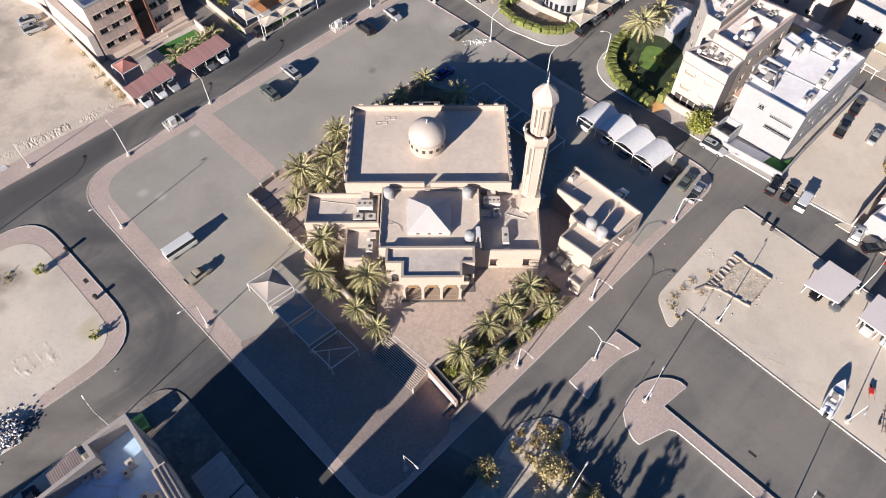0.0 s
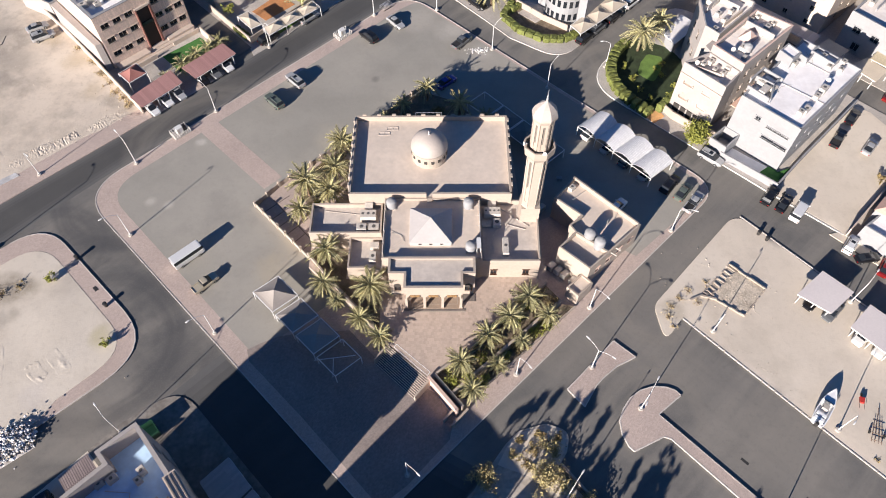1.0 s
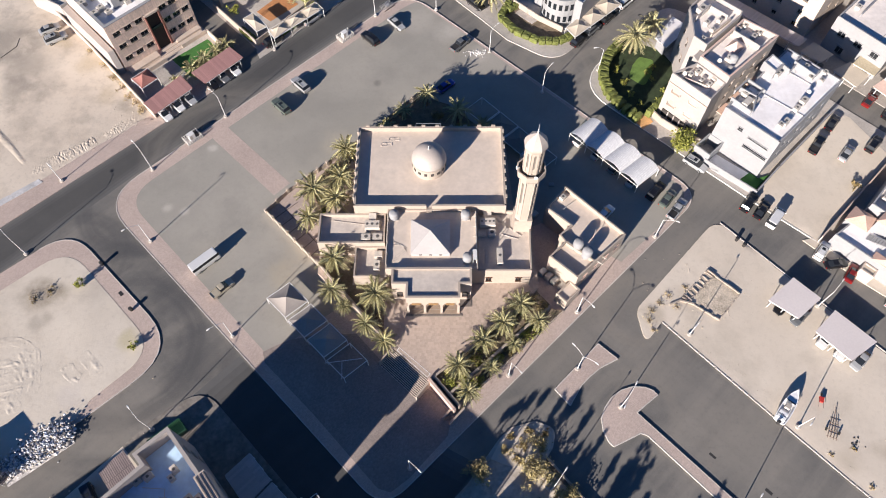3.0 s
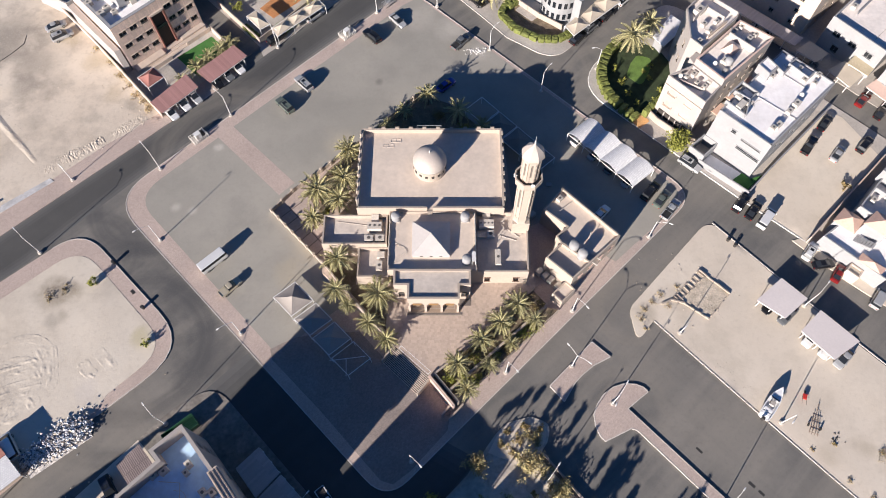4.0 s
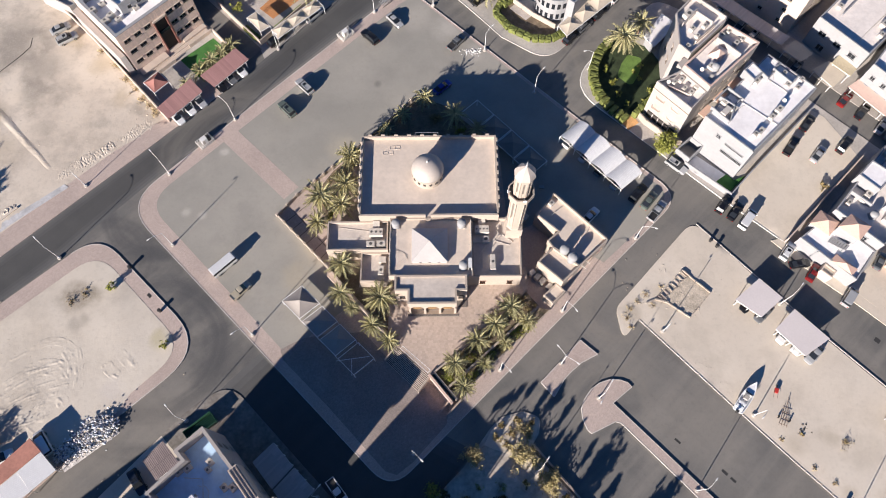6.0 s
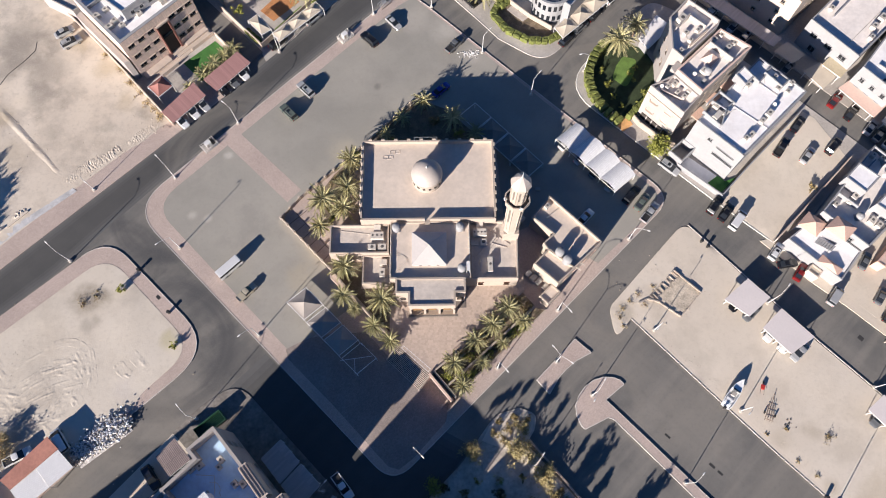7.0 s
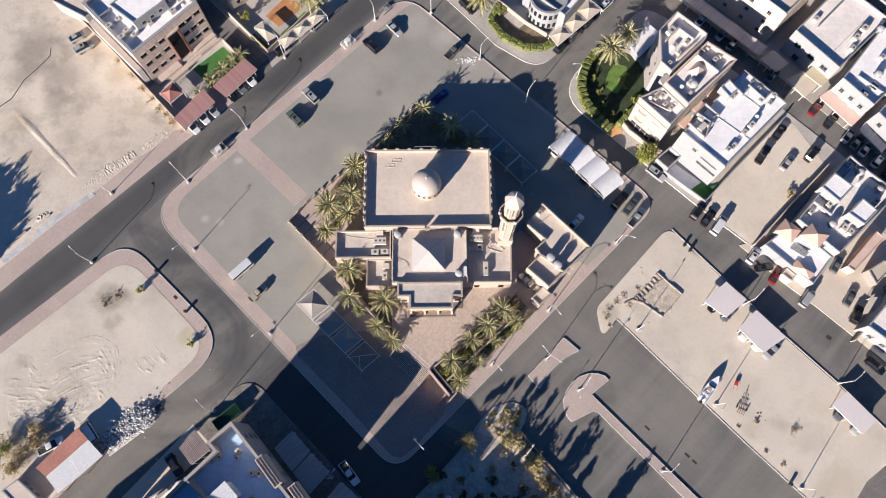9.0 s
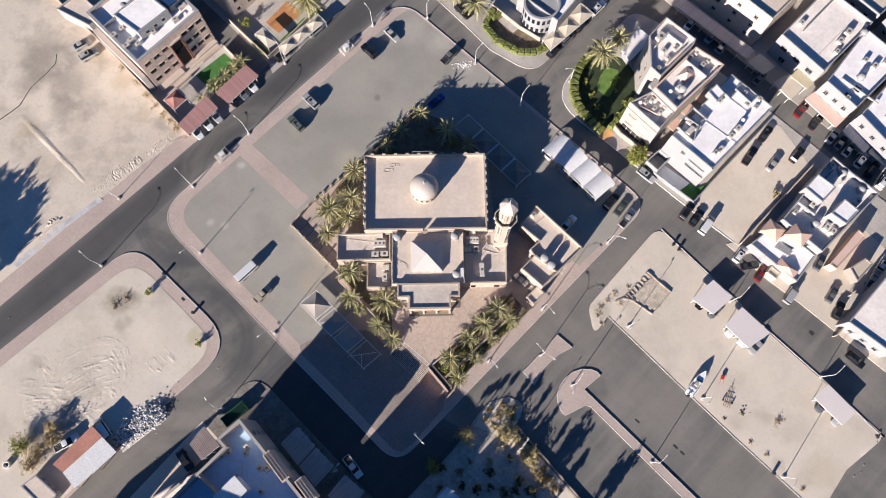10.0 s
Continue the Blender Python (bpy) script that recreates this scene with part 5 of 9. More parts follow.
part("cheek_wall", Form().prism([(-9.8, 46.9), (-9.6, 46.75), (-7.5, 49.3), (-7.75, 49.5)], 0.1, F + 0.35), CREAM_DIMMED, stairs)
mat_rug = Form().ring([(-6.9, 49.0), (-6.4, 49.5), (-1.2, 44.9), (-1.7, 44.3)], 0.09, F, F + 0.03)
single("door_mat_strip", mat_rug, STEEL_WHITE, "pale metal border strip at the head of the stairs", "threshold strip")

boundary("court_wall", [(-1.4, 43.8), (2.6, 38.9)], 2.3, ROSE, "rose plastered court wall at the stairs", th=0.35)
boundary("court_wall", [(-0.6, 44.4), (3.4, 39.6)], 2.0, CREAM_DIMMED, "cream plastered court wall beside the bed", th=0.3)
boundary("court_wall", [(0.8, 37.8), (2.4, 39.6)], 1.0, CREAM_DIMMED, "short cream wing wall at the plaza", th=0.25)
boundary("court_wall", [(2.0, 37.0), (4.2, 39.4)], 1.0, CREAM_DIMMED, "short cream wing wall at the footway", th=0.25)
boundary("court_wall", [(2.1, 41.7), (19.2, 56.9)], 1.9, CREAM_DIMMED, "cream wall with posts between two planting beds", th=0.3)
boundary("court_wall", [(4.7, 41.0), (21.6, 56.5)], 0.55, CREAM_DIMMED, "low cream kerb wall along the footway", th=0.2)
boundary("court_wall", [(-0.6, 44.4), (8.4, 51.8), (17.2, 60.2)], F + 0.25, CREAM_DIMMED, "low cream edge of the raised bed", th=0.25)
boundary("court_wall", [(-7.8, 49.7), (-9.2, 51.2), (-14.8, 57.3), (-21.6, 65.6)], F + 0.7, CREAM_DIMMED, "cream parapet wall along the west court", th=0.22)

# fence of wall panels and posts round the yard
fence = thing("yard_fence", "low cream wall with square posts round the mosque yard", "fence")
post = Form().box(-0.22, 0.22, -0.22, 0.22, 0.1, 1.55).mesh("post", CREAM_DIMMED)
for run, n in ((((-21.8, 65.9), (-32.3, 76.9)), 7), (((-32.3, 76.9), (-28.7, 81.4), (-21.7, 87.8), (-13.9, 95.3), (-3.8, 105.9)), 4)):
    for a, b in zip(run, run[1:]):
        d = math.degrees(math.atan2(b[1] - a[1], b[0] - a[0]))
        ln = math.hypot(b[0] - a[0], b[1] - a[1])
        m = n if n == 7 else max(1, round(ln / 2.6))
        for k in range(m):
            x, y = a[0] + (b[0] - a[0]) * k / m, a[1] + (b[1] - a[1]) * k / m
            part("post", post, None, fence, m=pose(x, y, 0, 0, 0, d))
            part("panel", Form().box(0.22, ln / m - 0.22, -0.09, 0.09, 0.1, 1.15), CREAM_DIMMED, fence, m=pose(x, y, 0, 0, 0, d))

# tensile canopies on steel frames
def canopy_bay(parent, q, low, high, canvas):
    """One bay: a frame round four corners, corner posts and a four-sided canvas that rises to a peak."""
    rail = Form()
    for a, b in zip(q, q[1:] + q[:1]):
        rail.bar((*a, low), (*b, low), 0.12)
    part("rail", rail, STEEL_WHITE, parent)
    for x, y in q:
        part("post", Form().tube([(x, y, 0.1), (x, y, low)], 0.07), STEEL_WHITE, parent)
    if canvas:
        cx, cy = sum(p[0] for p in q) / 4, sum(p[1] for p in q) / 4
        f, n = Form(), 6
        rows = []
        for k in range(n + 1):
            s = k / n
            z = low + 0.05 + (high - low) * s ** 1.5
            ring = []
            for i in range(4):
                a, b = q[i], q[(i + 1) % 4]
                for j in range(4):
                    u = j / 4
                    sag = 0.05 * math.sin(math.pi * u) * (1 - s)
                    x, y = a[0] + (b[0] - a[0]) * u, a[1] + (b[1] - a[1]) * u
                    x, y = x + (cx - x) * (s + sag), y + (cy - y) * (s + sag)
                    ring.append((x, y, z))
            rows.append(ring)
        for z_off in (0.0, -0.03):
            o0 = len(f.v)
            f.v += [(x, y, z + z_off) for r in rows for x, y, z in r]
            for k in range(n):
                for j in range(16):
                    t = (o0 + k * 16 + j, o0 + k * 16 + (j + 1) % 16, o0 + (k + 1) * 16 + (j + 1) % 16, o0 + (k + 1) * 16 + j)
                    f.f.append(t if z_off == 0 else t[::-1])
        part("canvas", f, canvas, parent)


west_canopy = thing("canopy_row", "row of grey tensile canopies on white steel frames by the plaza", "canopy")
U = Vector((3.57, -3.56))
A0, D0 = Vector((-25.9, 61.2)), Vector((-29.5, 58.2))
for k in range(4):
    a, b = A0 + U * k, A0 + U * (k + 1)
    d, c_ = D0 + U * k, D0 + U * (k + 1)
    q = [tuple(d + (0.15 * U if k else 0 * U)), tuple(c_), tuple(b), tuple(a + (0.15 * U if k else 0 * U))]
    canopy_bay(west_canopy, q, 2.4, 3.6 if k == 0 else 3.1, CANVAS_GREY if k < 3 else None)
part("brace", Form().bar((-18.6, 46.6, 2.2), (-12.5, 47.4, 2.2), 0.1).bar((-15.8, 47.0, 2.2), (-15.6, 43.9, 2.2), 0.1), STEEL_WHITE, west_canopy)
north_canopy = thing("canopy_row", "row of dark tensile canopies on thin steel frames in the shade", "canopy")
A0, D0, U = Vector((8.8, 103.1)), Vector((5.4, 100.0)), Vector((3.55, -3.8))
for k in range(4):
    q = [tuple(D0 + U * k), tuple(D0 + U * (k + 0.95)), tuple(A0 + U * (k + 0.95)), tuple(A0 + U * k)]
    canopy_bay(north_canopy, q, 2.2, 3.0, CANVAS_DARK if k in (1, 2, 3) else None)

# arched car shade of four bays
shade = thing("carport", "white ribbed carport of four arched bays", "carport")
W0, N0, E0 = Vector((25.9, 93.8)), Vector((30.5, 97.6)), Vector((42.0, 85.1))
along = (E0 - N0) / 4
for k in range(4):
    f = Form()
    n = 10
    for t in (0.0, -0.06):
        for j in range(n + 1):
            s = j / n
            z = 2.45 + 0.85 * math.sin(math.pi * s) ** 0.8 + t
            for p in (W0 + along * (k + s), N0 + along * (k + s)):
                f.v.append((p.x, p.y, z))
    for j in range(n):
        i = j * 2
        f.f += [(i, i + 2, i + 3, i + 1), (i + 22, i + 23, i + 25, i + 24)]
        f.f += [(i, i + 22, i + 24, i + 2), (i + 1, i + 3, i + 25, i + 23)]
    part("roof_sheet", f, RIBBED, shade)
for k in range(5):
    for p in (W0 + along * k, N0 + along * k):
        part("post", Form().tube([(p.x, p.y, 0.1), (p.x, p.y, 2.4)], 0.08), STEEL_WHITE, shade)
    a, b = W0 + along * k, N0 + along * k
    part("beam", Form().bar((a.x, a.y, 2.33), (b.x, b.y, 2.33), 0.12), STEEL_WHITE, shade)
fr = Form()
fr.bar((W0.x, W0.y, 2.2), tuple(W0 + along * 4) + (2.2,), 0.1)
part("edge_beam", fr, STEEL_WHITE, shade)

# ---- vehicles ----
PAINT = {}


def paint(name, base, rough=0.28, metal=0.2):
    if name not in PAINT:
        PAINT[name] = mat("paint_" + name, base, rough, metal, vary=0.03, big=0.8, grain=4, bump=0, coat=0.6)
    return PAINT[name]


COLOURS = {"white": (0.78, 0.77, 0.75), "silver": (0.42, 0.42, 0.42), "grey": (0.15, 0.155, 0.16), "black": (0.012, 0.012, 0.014), "blue": (0.012, 0.03, 0.28),
           "red": (0.20, 0.014, 0.013), "green_grey": (0.13, 0.155, 0.13), "tan": (0.38, 0.32, 0.22), "pale_tan": (0.50, 0.44, 0.33), "dark_blue": (0.015, 0.02, 0.035)}


def loft(stations):
    """stations: x, half width low, half width at the shoulder, half width on top, z low, z shoulder, z top."""
    f = Form()
    for x, wl, ws, wt, zl, zs, zt in stations:
        f.v += [(x, -wl, zl), (x, wl, zl), (x, ws, zs), (x, wt, zt), (x, -wt, zt), (x, -ws, zs)]
    n = len(stations)
    for i in range(n - 1):
        for j in range(6):
            a, b = i * 6 + j, i * 6 + (j + 1) % 6
            f.f.append((a, a + 6, b + 6, b))
    f.f += [(0, 1, 2, 3, 4, 5), tuple((n - 1) * 6 + j for j in (5, 4, 3, 2, 1, 0))]
    return f


WHEEL = Form().lathe([(0.20, -0.11), (0.33, -0.11), (0.33, 0.11), (0.20, 0.11)], 16).mesh("wheel", TYRE)
RIM = Form().lathe([(0.05, -0.115), (0.19, -0.115), (0.20, 0.0), (0.19, 0.115), (0.05, 0.115)], 10).mesh("rim", ALLOY)
CAR_KINDS = {
    # length, width, body stations, glass stations, roof (x0, x1, half width, z)
    "sedan": (4.6, 1.8, [(-2.3, .70, .78, .66, .35, .60, .80), (-2.05, .78, .86, .74, .25, .65, .95), (-1.2, .82, .90, .78, .20, .70, .98), (0.9, .82, .90, .78, .20, .70, .94), (1.9, .80, .87, .74, .22, .62, .80), (2.3, .66, .74, .60, .32, .52, .64)],
              [(-1.75, .60, .66, .62, .90, .94, .97), (-0.95, .66, .70, .56, .90, 1.05, 1.40), (0.25, .66, .70, .56, .90, 1.05, 1.42), (1.15, .62, .66, .60, .88, .92, .95)], (-0.95, 0.25, .57, 1.42)),
    "suv": (4.8, 1.9, [(-2.4, .76, .84, .76, .40, .75, 1.00), (-2.2, .82, .92, .84, .30, .80, 1.08), (0.9, .86, .95, .84, .28, .80, 1.08), (1.95, .84, .92, .80, .30, .75, 1.00), (2.4, .72, .80, .70, .40, .65, .85)],
            [(-2.2, .72, .80, .74, 1.02, 1.10, 1.35), (-1.9, .76, .82, .66, 1.02, 1.20, 1.78), (0.35, .76, .82, .66, 1.02, 1.20, 1.80), (1.15, .74, .80, .74, 1.02, 1.06, 1.10)], (-1.95, 0.35, .67, 1.80)),
    "pickup": (5.3, 1.85, [(-2.65, .82, .88, .86, .50, .75, 1.00), (-0.7, .84, .92, .86, .35, .80, 1.02), (1.1, .86, .92, .82, .33, .80, 1.08), (2.2, .84, .90, .78, .35, .75, 1.00), (2.65, .74, .80, .70, .42, .65, .85)],
               [(-0.75, .72, .80, .70, 1.00, 1.10, 1.60), (-0.6, .74, .80, .64, 1.00, 1.15, 1.74), (0.55, .74, .80, .64, 1.00, 1.15, 1.76), (1.3, .72, .78, .72, 1.02, 1.06, 1.10)], (-0.62, 0.55, .65, 1.76)),
    "van": (5.0, 1.9, [(-2.5, .82, .90, .86, .35, .90, 1.25), (-2.3, .86, .95, .90, .30, .90, 1.30), (1.6, .86, .95, .90, .28, .90, 1.28), (2.2, .80, .88, .80, .32, .75, 1.05), (2.5, .70, .78, .70, .40, .60, .80)],
            [(-2.45, .84, .88, .84, 1.22, 1.3, 1.6), (-2.3, .86, .90, .78, 1.22, 1.5, 1.98), (1.0, .86, .90, .78, 1.22, 1.5, 2.0), (1.9, .80, .84, .80, 1.15, 1.2, 1.25)], (-2.4, 1.0, .80, 2.0)),
    "minibus": (6.6, 2.05, [(-3.3, .90, .98, .98, .45, 1.0, 1.55), (-3.2, .96, 1.02, 1.0, .40, 1.0, 1.60), (3.0, .96, 1.02, 1.0, .40, 1.0, 1.60), (3.3, .86, .94, .92, .45, .9, 1.45)],
                [(-3.25, .94, .97, .92, 1.5, 1.8, 2.40), (-3.1, .96, .98, .90, 1.5, 1.8, 2.50), (2.8, .96, .98, .90, 1.5, 1.8, 2.50), (3.22, .90, .93, .84, 1.4, 1.7, 2.3)], (-3.28, 3.1, .97, 2.56)),
}
CAR_MADE = {}


def car(kind, colour, x, y, heading, label, z=0.14, group="", category="car"):
    m = pose(x, y, z, 0, 0, heading)
    if (kind, colour) in CAR_MADE:
        ob = copy_thing(CAR_MADE[kind, colour], m)
        ob.name = CAR_MADE[kind, colour].name
        return tagged(ob, label, group=group)
    ln, wd, body, glass, (r0, r1, rw, rz) = CAR_KINDS[kind]
    col = paint(colour, COLOURS[colour])
    ob = thing({"minibus": "minibus", "pickup": "pickup_truck", "van": "van"}.get(kind, "car"), label, {"minibus": "minibus", "pickup": "pickup truck"}.get(kind, category), group, m=m)
    part("body", loft(body), col, ob)
    part("glasshouse", loft(glass), GLASS, ob)
    top = loft([(r0, rw - .10, rw - .06, rw - .14, rz - .05, rz - .03, rz), (r0 + .2, rw - .03, rw, rw - .10, rz - .05, rz - .01, rz + .04), (r1 - .2, rw - .03, rw, rw - .10, rz - .05, rz - .01, rz + .04), (r1, rw - .10, rw - .06, rw - .14, rz - .05, rz - .03, rz)])
    part("roof_panel", top, col, ob)
    wb = ln * 0.30
    for sx in (-wb, wb):
        for sy in (-1, 1):
            w = part("wheel", WHEEL, None, ob, m=pose(sx, sy * (wd / 2 - 0.10), 0.33, 90, 0, 0))
            part("rim", RIM, None, w)
    for sy in (-1, 1):
        zt = body[-1][5] + 0.04
        part("headlight", Form().box(ln / 2 - 0.14, ln / 2 - 0.005, sy * wd * 0.33 - 0.15, sy * wd * 0.33 + 0.15, zt - 0.06, zt + 0.07), LAMP_GLASS, ob)
        part("tail_light", Form().box(-ln / 2 - 0.01, -ln / 2 + 0.08, sy * wd * 0.36 - 0.1, sy * wd * 0.36 + 0.1, zt, zt + 0.2), RED_LENS, ob)
        gx = glass[-1][0] - 0.25
        part("mirror", Form().box(gx - 0.08, gx + 0.08, sy * (wd / 2 + 0.02) - 0.1, sy * (wd / 2 + 0.02) + 0.1, glass[-1][4] + 0.02, glass[-1][4] + 0.18), col, ob)
    if kind == "pickup":
        part("load_bed", Form().box(-2.52, -0.85, -0.68, 0.68, 0.98, 1.035), col if colour == "pale_tan" else DARK, ob)
        for sy in (-1, 1):
            part("bed_side", Form().box(-2.6, -0.8, sy * 0.78 - 0.07, sy * 0.78 + 0.07, 0.95, 1.15), col, ob)
        part("tailgate", Form().box(-2.64, -2.56, -0.72, 0.72, 0.95, 1.15), col, ob)
    if kind == "suv":
        for sy in (-1, 1):
            part("roof_rail", Form().bar((-1.7, sy * 0.55, 1.90), (0.1, sy * 0.55, 1.90), 0.05), DARK, ob)
        part("sunroof", Form().box(-0.6, 0.05, -0.36, 0.36, 1.835, 1.85), GLASS, ob)
    CAR_MADE[kind, colour] = ob
    return ob


PARK = "cars on the parking ground"
car("suv", "green_grey", -32.3, 102.1, 134, "dusty grey-green estate car on the parking ground", group=PARK)
car("suv", "silver", -28.9, 107.9, 134, "silver off-road car on the parking ground", group=PARK)
car("suv", "black", -15.0, 121.1, 134, "black off-road car on the parking ground", group=PARK)
car("sedan", "silver", -9.5, 125.7, -48, "silver car on the parking ground", group=PARK)
car("pickup", "grey", 4.6, 119.4, 48, "dark grey pickup truck at the kerb", group=PARK)
car("sedan", "blue", 1.3, 107.5, 42, "bright blue car in the mosque's shade", group=PARK)
car("minibus", "white", -41.9, 66.0, 44, "white minibus on the parking ground", group=PARK).scale = (0.84, 0.9, 0.84)
car("pickup", "pale_tan", -38.1, 60.9, 46, "dusty tan pickup truck on the parking ground", group=PARK).scale = (0.86, 0.92, 0.86)
car("sedan", "white", 31.0, 76.2, 46, "small white car in the shade behind the annex", group=PARK)
car("suv", "black", 41.2, 81.2, 48, "black off-road car beside the car shade", group=PARK)
car("sedan", "green_grey", 43.3, 79.6, 50, "grey-green saloon beside the car shade", group=PARK)
car("pickup", "silver", 44.6, 77.2, 50, "silver pickup truck near the street corner", group=PARK)
for x, y, k, c_ in ((28.6, 93.9, "suv", "white"), (31.6, 90.4, "sedan", "silver"), (34.6, 87.2, "suv", "grey"), (37.6, 84.0, "sedan", "silver")):
    car(k, c_, x, y, 46, "parked car under the arched car shade", group="cars under the arched shade")
STREET = "cars parked at the villas"
car("suv", "silver", 49.9, 87.6, -42, "silver off-road car at the kerb by the white villa", group=STREET, z=0.02)
car("suv", "black", 58.4, 78.6, 50, "black off-road car before the white villa", group=STREET)
car("sedan", "black", 60.5, 77.0, 50, "black saloon before the white villa", group=STREET)
car("van", "white", 62.6, 75.2, 50, "white van before the white villa", group=STREET)
car("sedan", "black", 79.2, 97.6, 50, "black saloon on the sand lot", z=0.22, group=STREET)
car("pickup", "black", 74.6, 92.0, 52, "black pickup truck on the sand lot", z=0.22, group=STREET)
car("sedan", "silver", 79.9, 90.0, 48, "silver saloon on the sand lot", z=0.22, group=STREET)
car("suv", "black", 85.8, 92.1, 46, "black off-road car at the lot's edge", z=0.2, group=STREET)
LANE = "cars along the back lane"
for x, y, k, c_ in ((64.8, 127.6, "sedan", "white"), (69.4, 123.8, "sedan", "silver"), (71.8, 121.0, "suv", "silver"), (79.6, 112.2, "sedan", "grey"), (88.6, 103.6, "sedan", "red"), (91.6, 100.4, "sedan", "black"), (95.0, 96.7, "sedan", "silver"),
                    (98.2, 93.2, "sedan", "silver"), (100.7, 90.6, "suv", "white"), (105.0, 85.2, "suv", "white"), (96.5, 94.9, "sedan", "grey"), (102.8, 88.0, "suv", "black")):
    car(k, c_, x, y, 46, f"{c_} car parked nose-in along the back lane", z=0.06, group=LANE)
YARD_CARS = "cars in the east villa yard"
for x, y, k, c_, a in ((69.3, 68.2, "suv", "white", 50), (71.2, 65.6, "sedan", "black", 8), (73.5, 63.7, "sedan", "red", 52), (79.4, 58.7, "van", "silver", 50), (87.0, 66.0, "sedan", "grey", 56), (88.6, 58.6, "sedan", "grey", 54),
                       (89.4, 55.0, "suv", "black", 56), (98.2, 61.7, "pickup", "silver", 52), (101.2, 65.6, "suv", "white", 50), (91.3, 44.2, "suv", "black", -44)):
    car(k, c_, x, y, a, f"{c_} car standing in the sandy villa yard", z=0.2, group=YARD_CARS).scale = (0.9, 0.95, 0.95)
car("sedan", "silver", -85.8, 124.2, 34, "silver car on the sand beside a wall", z=0.22)
car("suv", "silver", -83.6, 121.3, 34, "silver off-road car on the sand beside a wall", z=0.22)
car("pickup", "white", -17.4, 23.8, -52, "white pickup truck in deep shade at the kerb", z=0.02)
car("suv", "dark_blue", -52.6, 25.7, -54, "dark car in the shade beside a carport", z=0.14)
for x, y, c_ in ((-56.0, 100.4, "white"), (-53.9, 102.8, "white"), (-51.8, 104.6, "silver"), (-47.9, 108.6, "black"), (-45.9, 110.6, "grey"), (-43.8, 112.6, "white")):
    car("sedan", c_, x, y, -46, f"{c_} car under a maroon carport", group="cars under the maroon carports")
for x, y, c_ in ((-28.3, 127.3, "silver"), (-36.0, 120.6, "black"), (30.5, 120.6, "black"), (33.6, 123.8, "grey"), (37.4, 127.4, "black"), (42.0, 132.2, "white"), (8.2, 131.8, "black")):
    car("suv", c_, x, y, 46 if x < 0 or x > 20 else -48, f"{c_} off-road car at a villa wall", group="cars at the villa walls")
for x, y, c_ in ((60.0, 57.6, "black"), (62.4, 55.6, "grey"), (65.8, 51.4, "white"), (68.2, 49.4, "white"), (70.4, 47.6, "silver"), (83.0, 35.0, "grey"), (86.0, 32.2, "silver")):
    car("sedan", c_, x, y, 222, f"{c_} car under a sand-lot carport", z=0.2, group="cars under the sand-lot carports")
car("van", "white", -70.4, 32.4, 128, "white van behind the hut", z=0.25)
car("pickup", "white", -77.8, 29.6, 30, "worn white pickup truck among dry shrubs", z=0.25)

# boat on the sand
boat = thing("motor_boat", "white open motor boat with a grey windscreen on the sand", "boat", m=pose(56.3, 39.7, 0.2, 0, 0, 50))
hull = Form()
st = [(-3.2, .95, 1.05), (-1.5, 1.05, 1.12), (0.5, 1.0, 1.15), (2.0, .68, 1.22), (2.9, .30, 1.3), (3.4, .03, 1.36)]
for x, w, z in st:
    hull.v += [(x, 0, 0.12 + max(0, x - 1) * 0.12), (x, w * 0.8, 0.45), (x, w, z), (x, w - min(.12, w * .5), z), (x, w * 0.72, 0.55), (x, -w * 0.72, 0.55), (x, -w + min(.12, w * .5), z), (x, -w, z), (x, -w * 0.8, 0.45)]
for i in range(len(st) - 1):
    for j in range(9):
        a, b = i * 9 + j, i * 9 + (j + 1) % 9
        hull.f.append((a, a + 9, b + 9, b))
hull.f += [tuple(range(9)), tuple(range(45, 54))[::-1]]
BOAT_WHITE = mat("boat_white", (0.78, 0.78, 0.78), 0.3, vary=0.04, grain=3, bump=0)
part("hull", hull, BOAT_WHITE, boat)
part("foredeck", Form().prism([(0.9, -0.86), (2.0, -0.62), (2.9, -0.26), (3.3, 0), (2.9, 0.26), (2.0, 0.62), (0.9, 0.86)], 1.1, 1.2), BOAT_WHITE, boat)
part("windscreen", Form().add([(0.9, -0.8, 1.2), (0.9, 0.8, 1.2), (0.5, 0.65, 1.6), (0.5, -0.65, 1.6), (0.86, -0.8, 1.2), (0.86, 0.8, 1.2), (0.46, 0.65, 1.6), (0.46, -0.65, 1.6)],
     [(0, 1, 2, 3), (7, 6, 5, 4), (0, 4, 5, 1), (2, 6, 7, 3)]), GLASS, boat)
part("console", Form().box(-0.6, 0.2, -0.4, 0.4, 0.55, 1.35), CONCRETE, boat)
for sx in (-1.5, -2.3):
    part("seat", Form().box(sx - 0.25, sx + 0.25, -0.7, 0.7, 0.55, 0.95), BOAT_WHITE, boat)
part("outboard_motor", Form().box(-3.65, -3.2, -0.22, 0.22, 0.5, 1.45), DARK, boat)
for sx in (-2.0, 1.0):
    part("chock", Form().box(sx - 0.15, sx + 0.15, -0.7, 0.7, -0.1, 0.4), WOOD, boat)

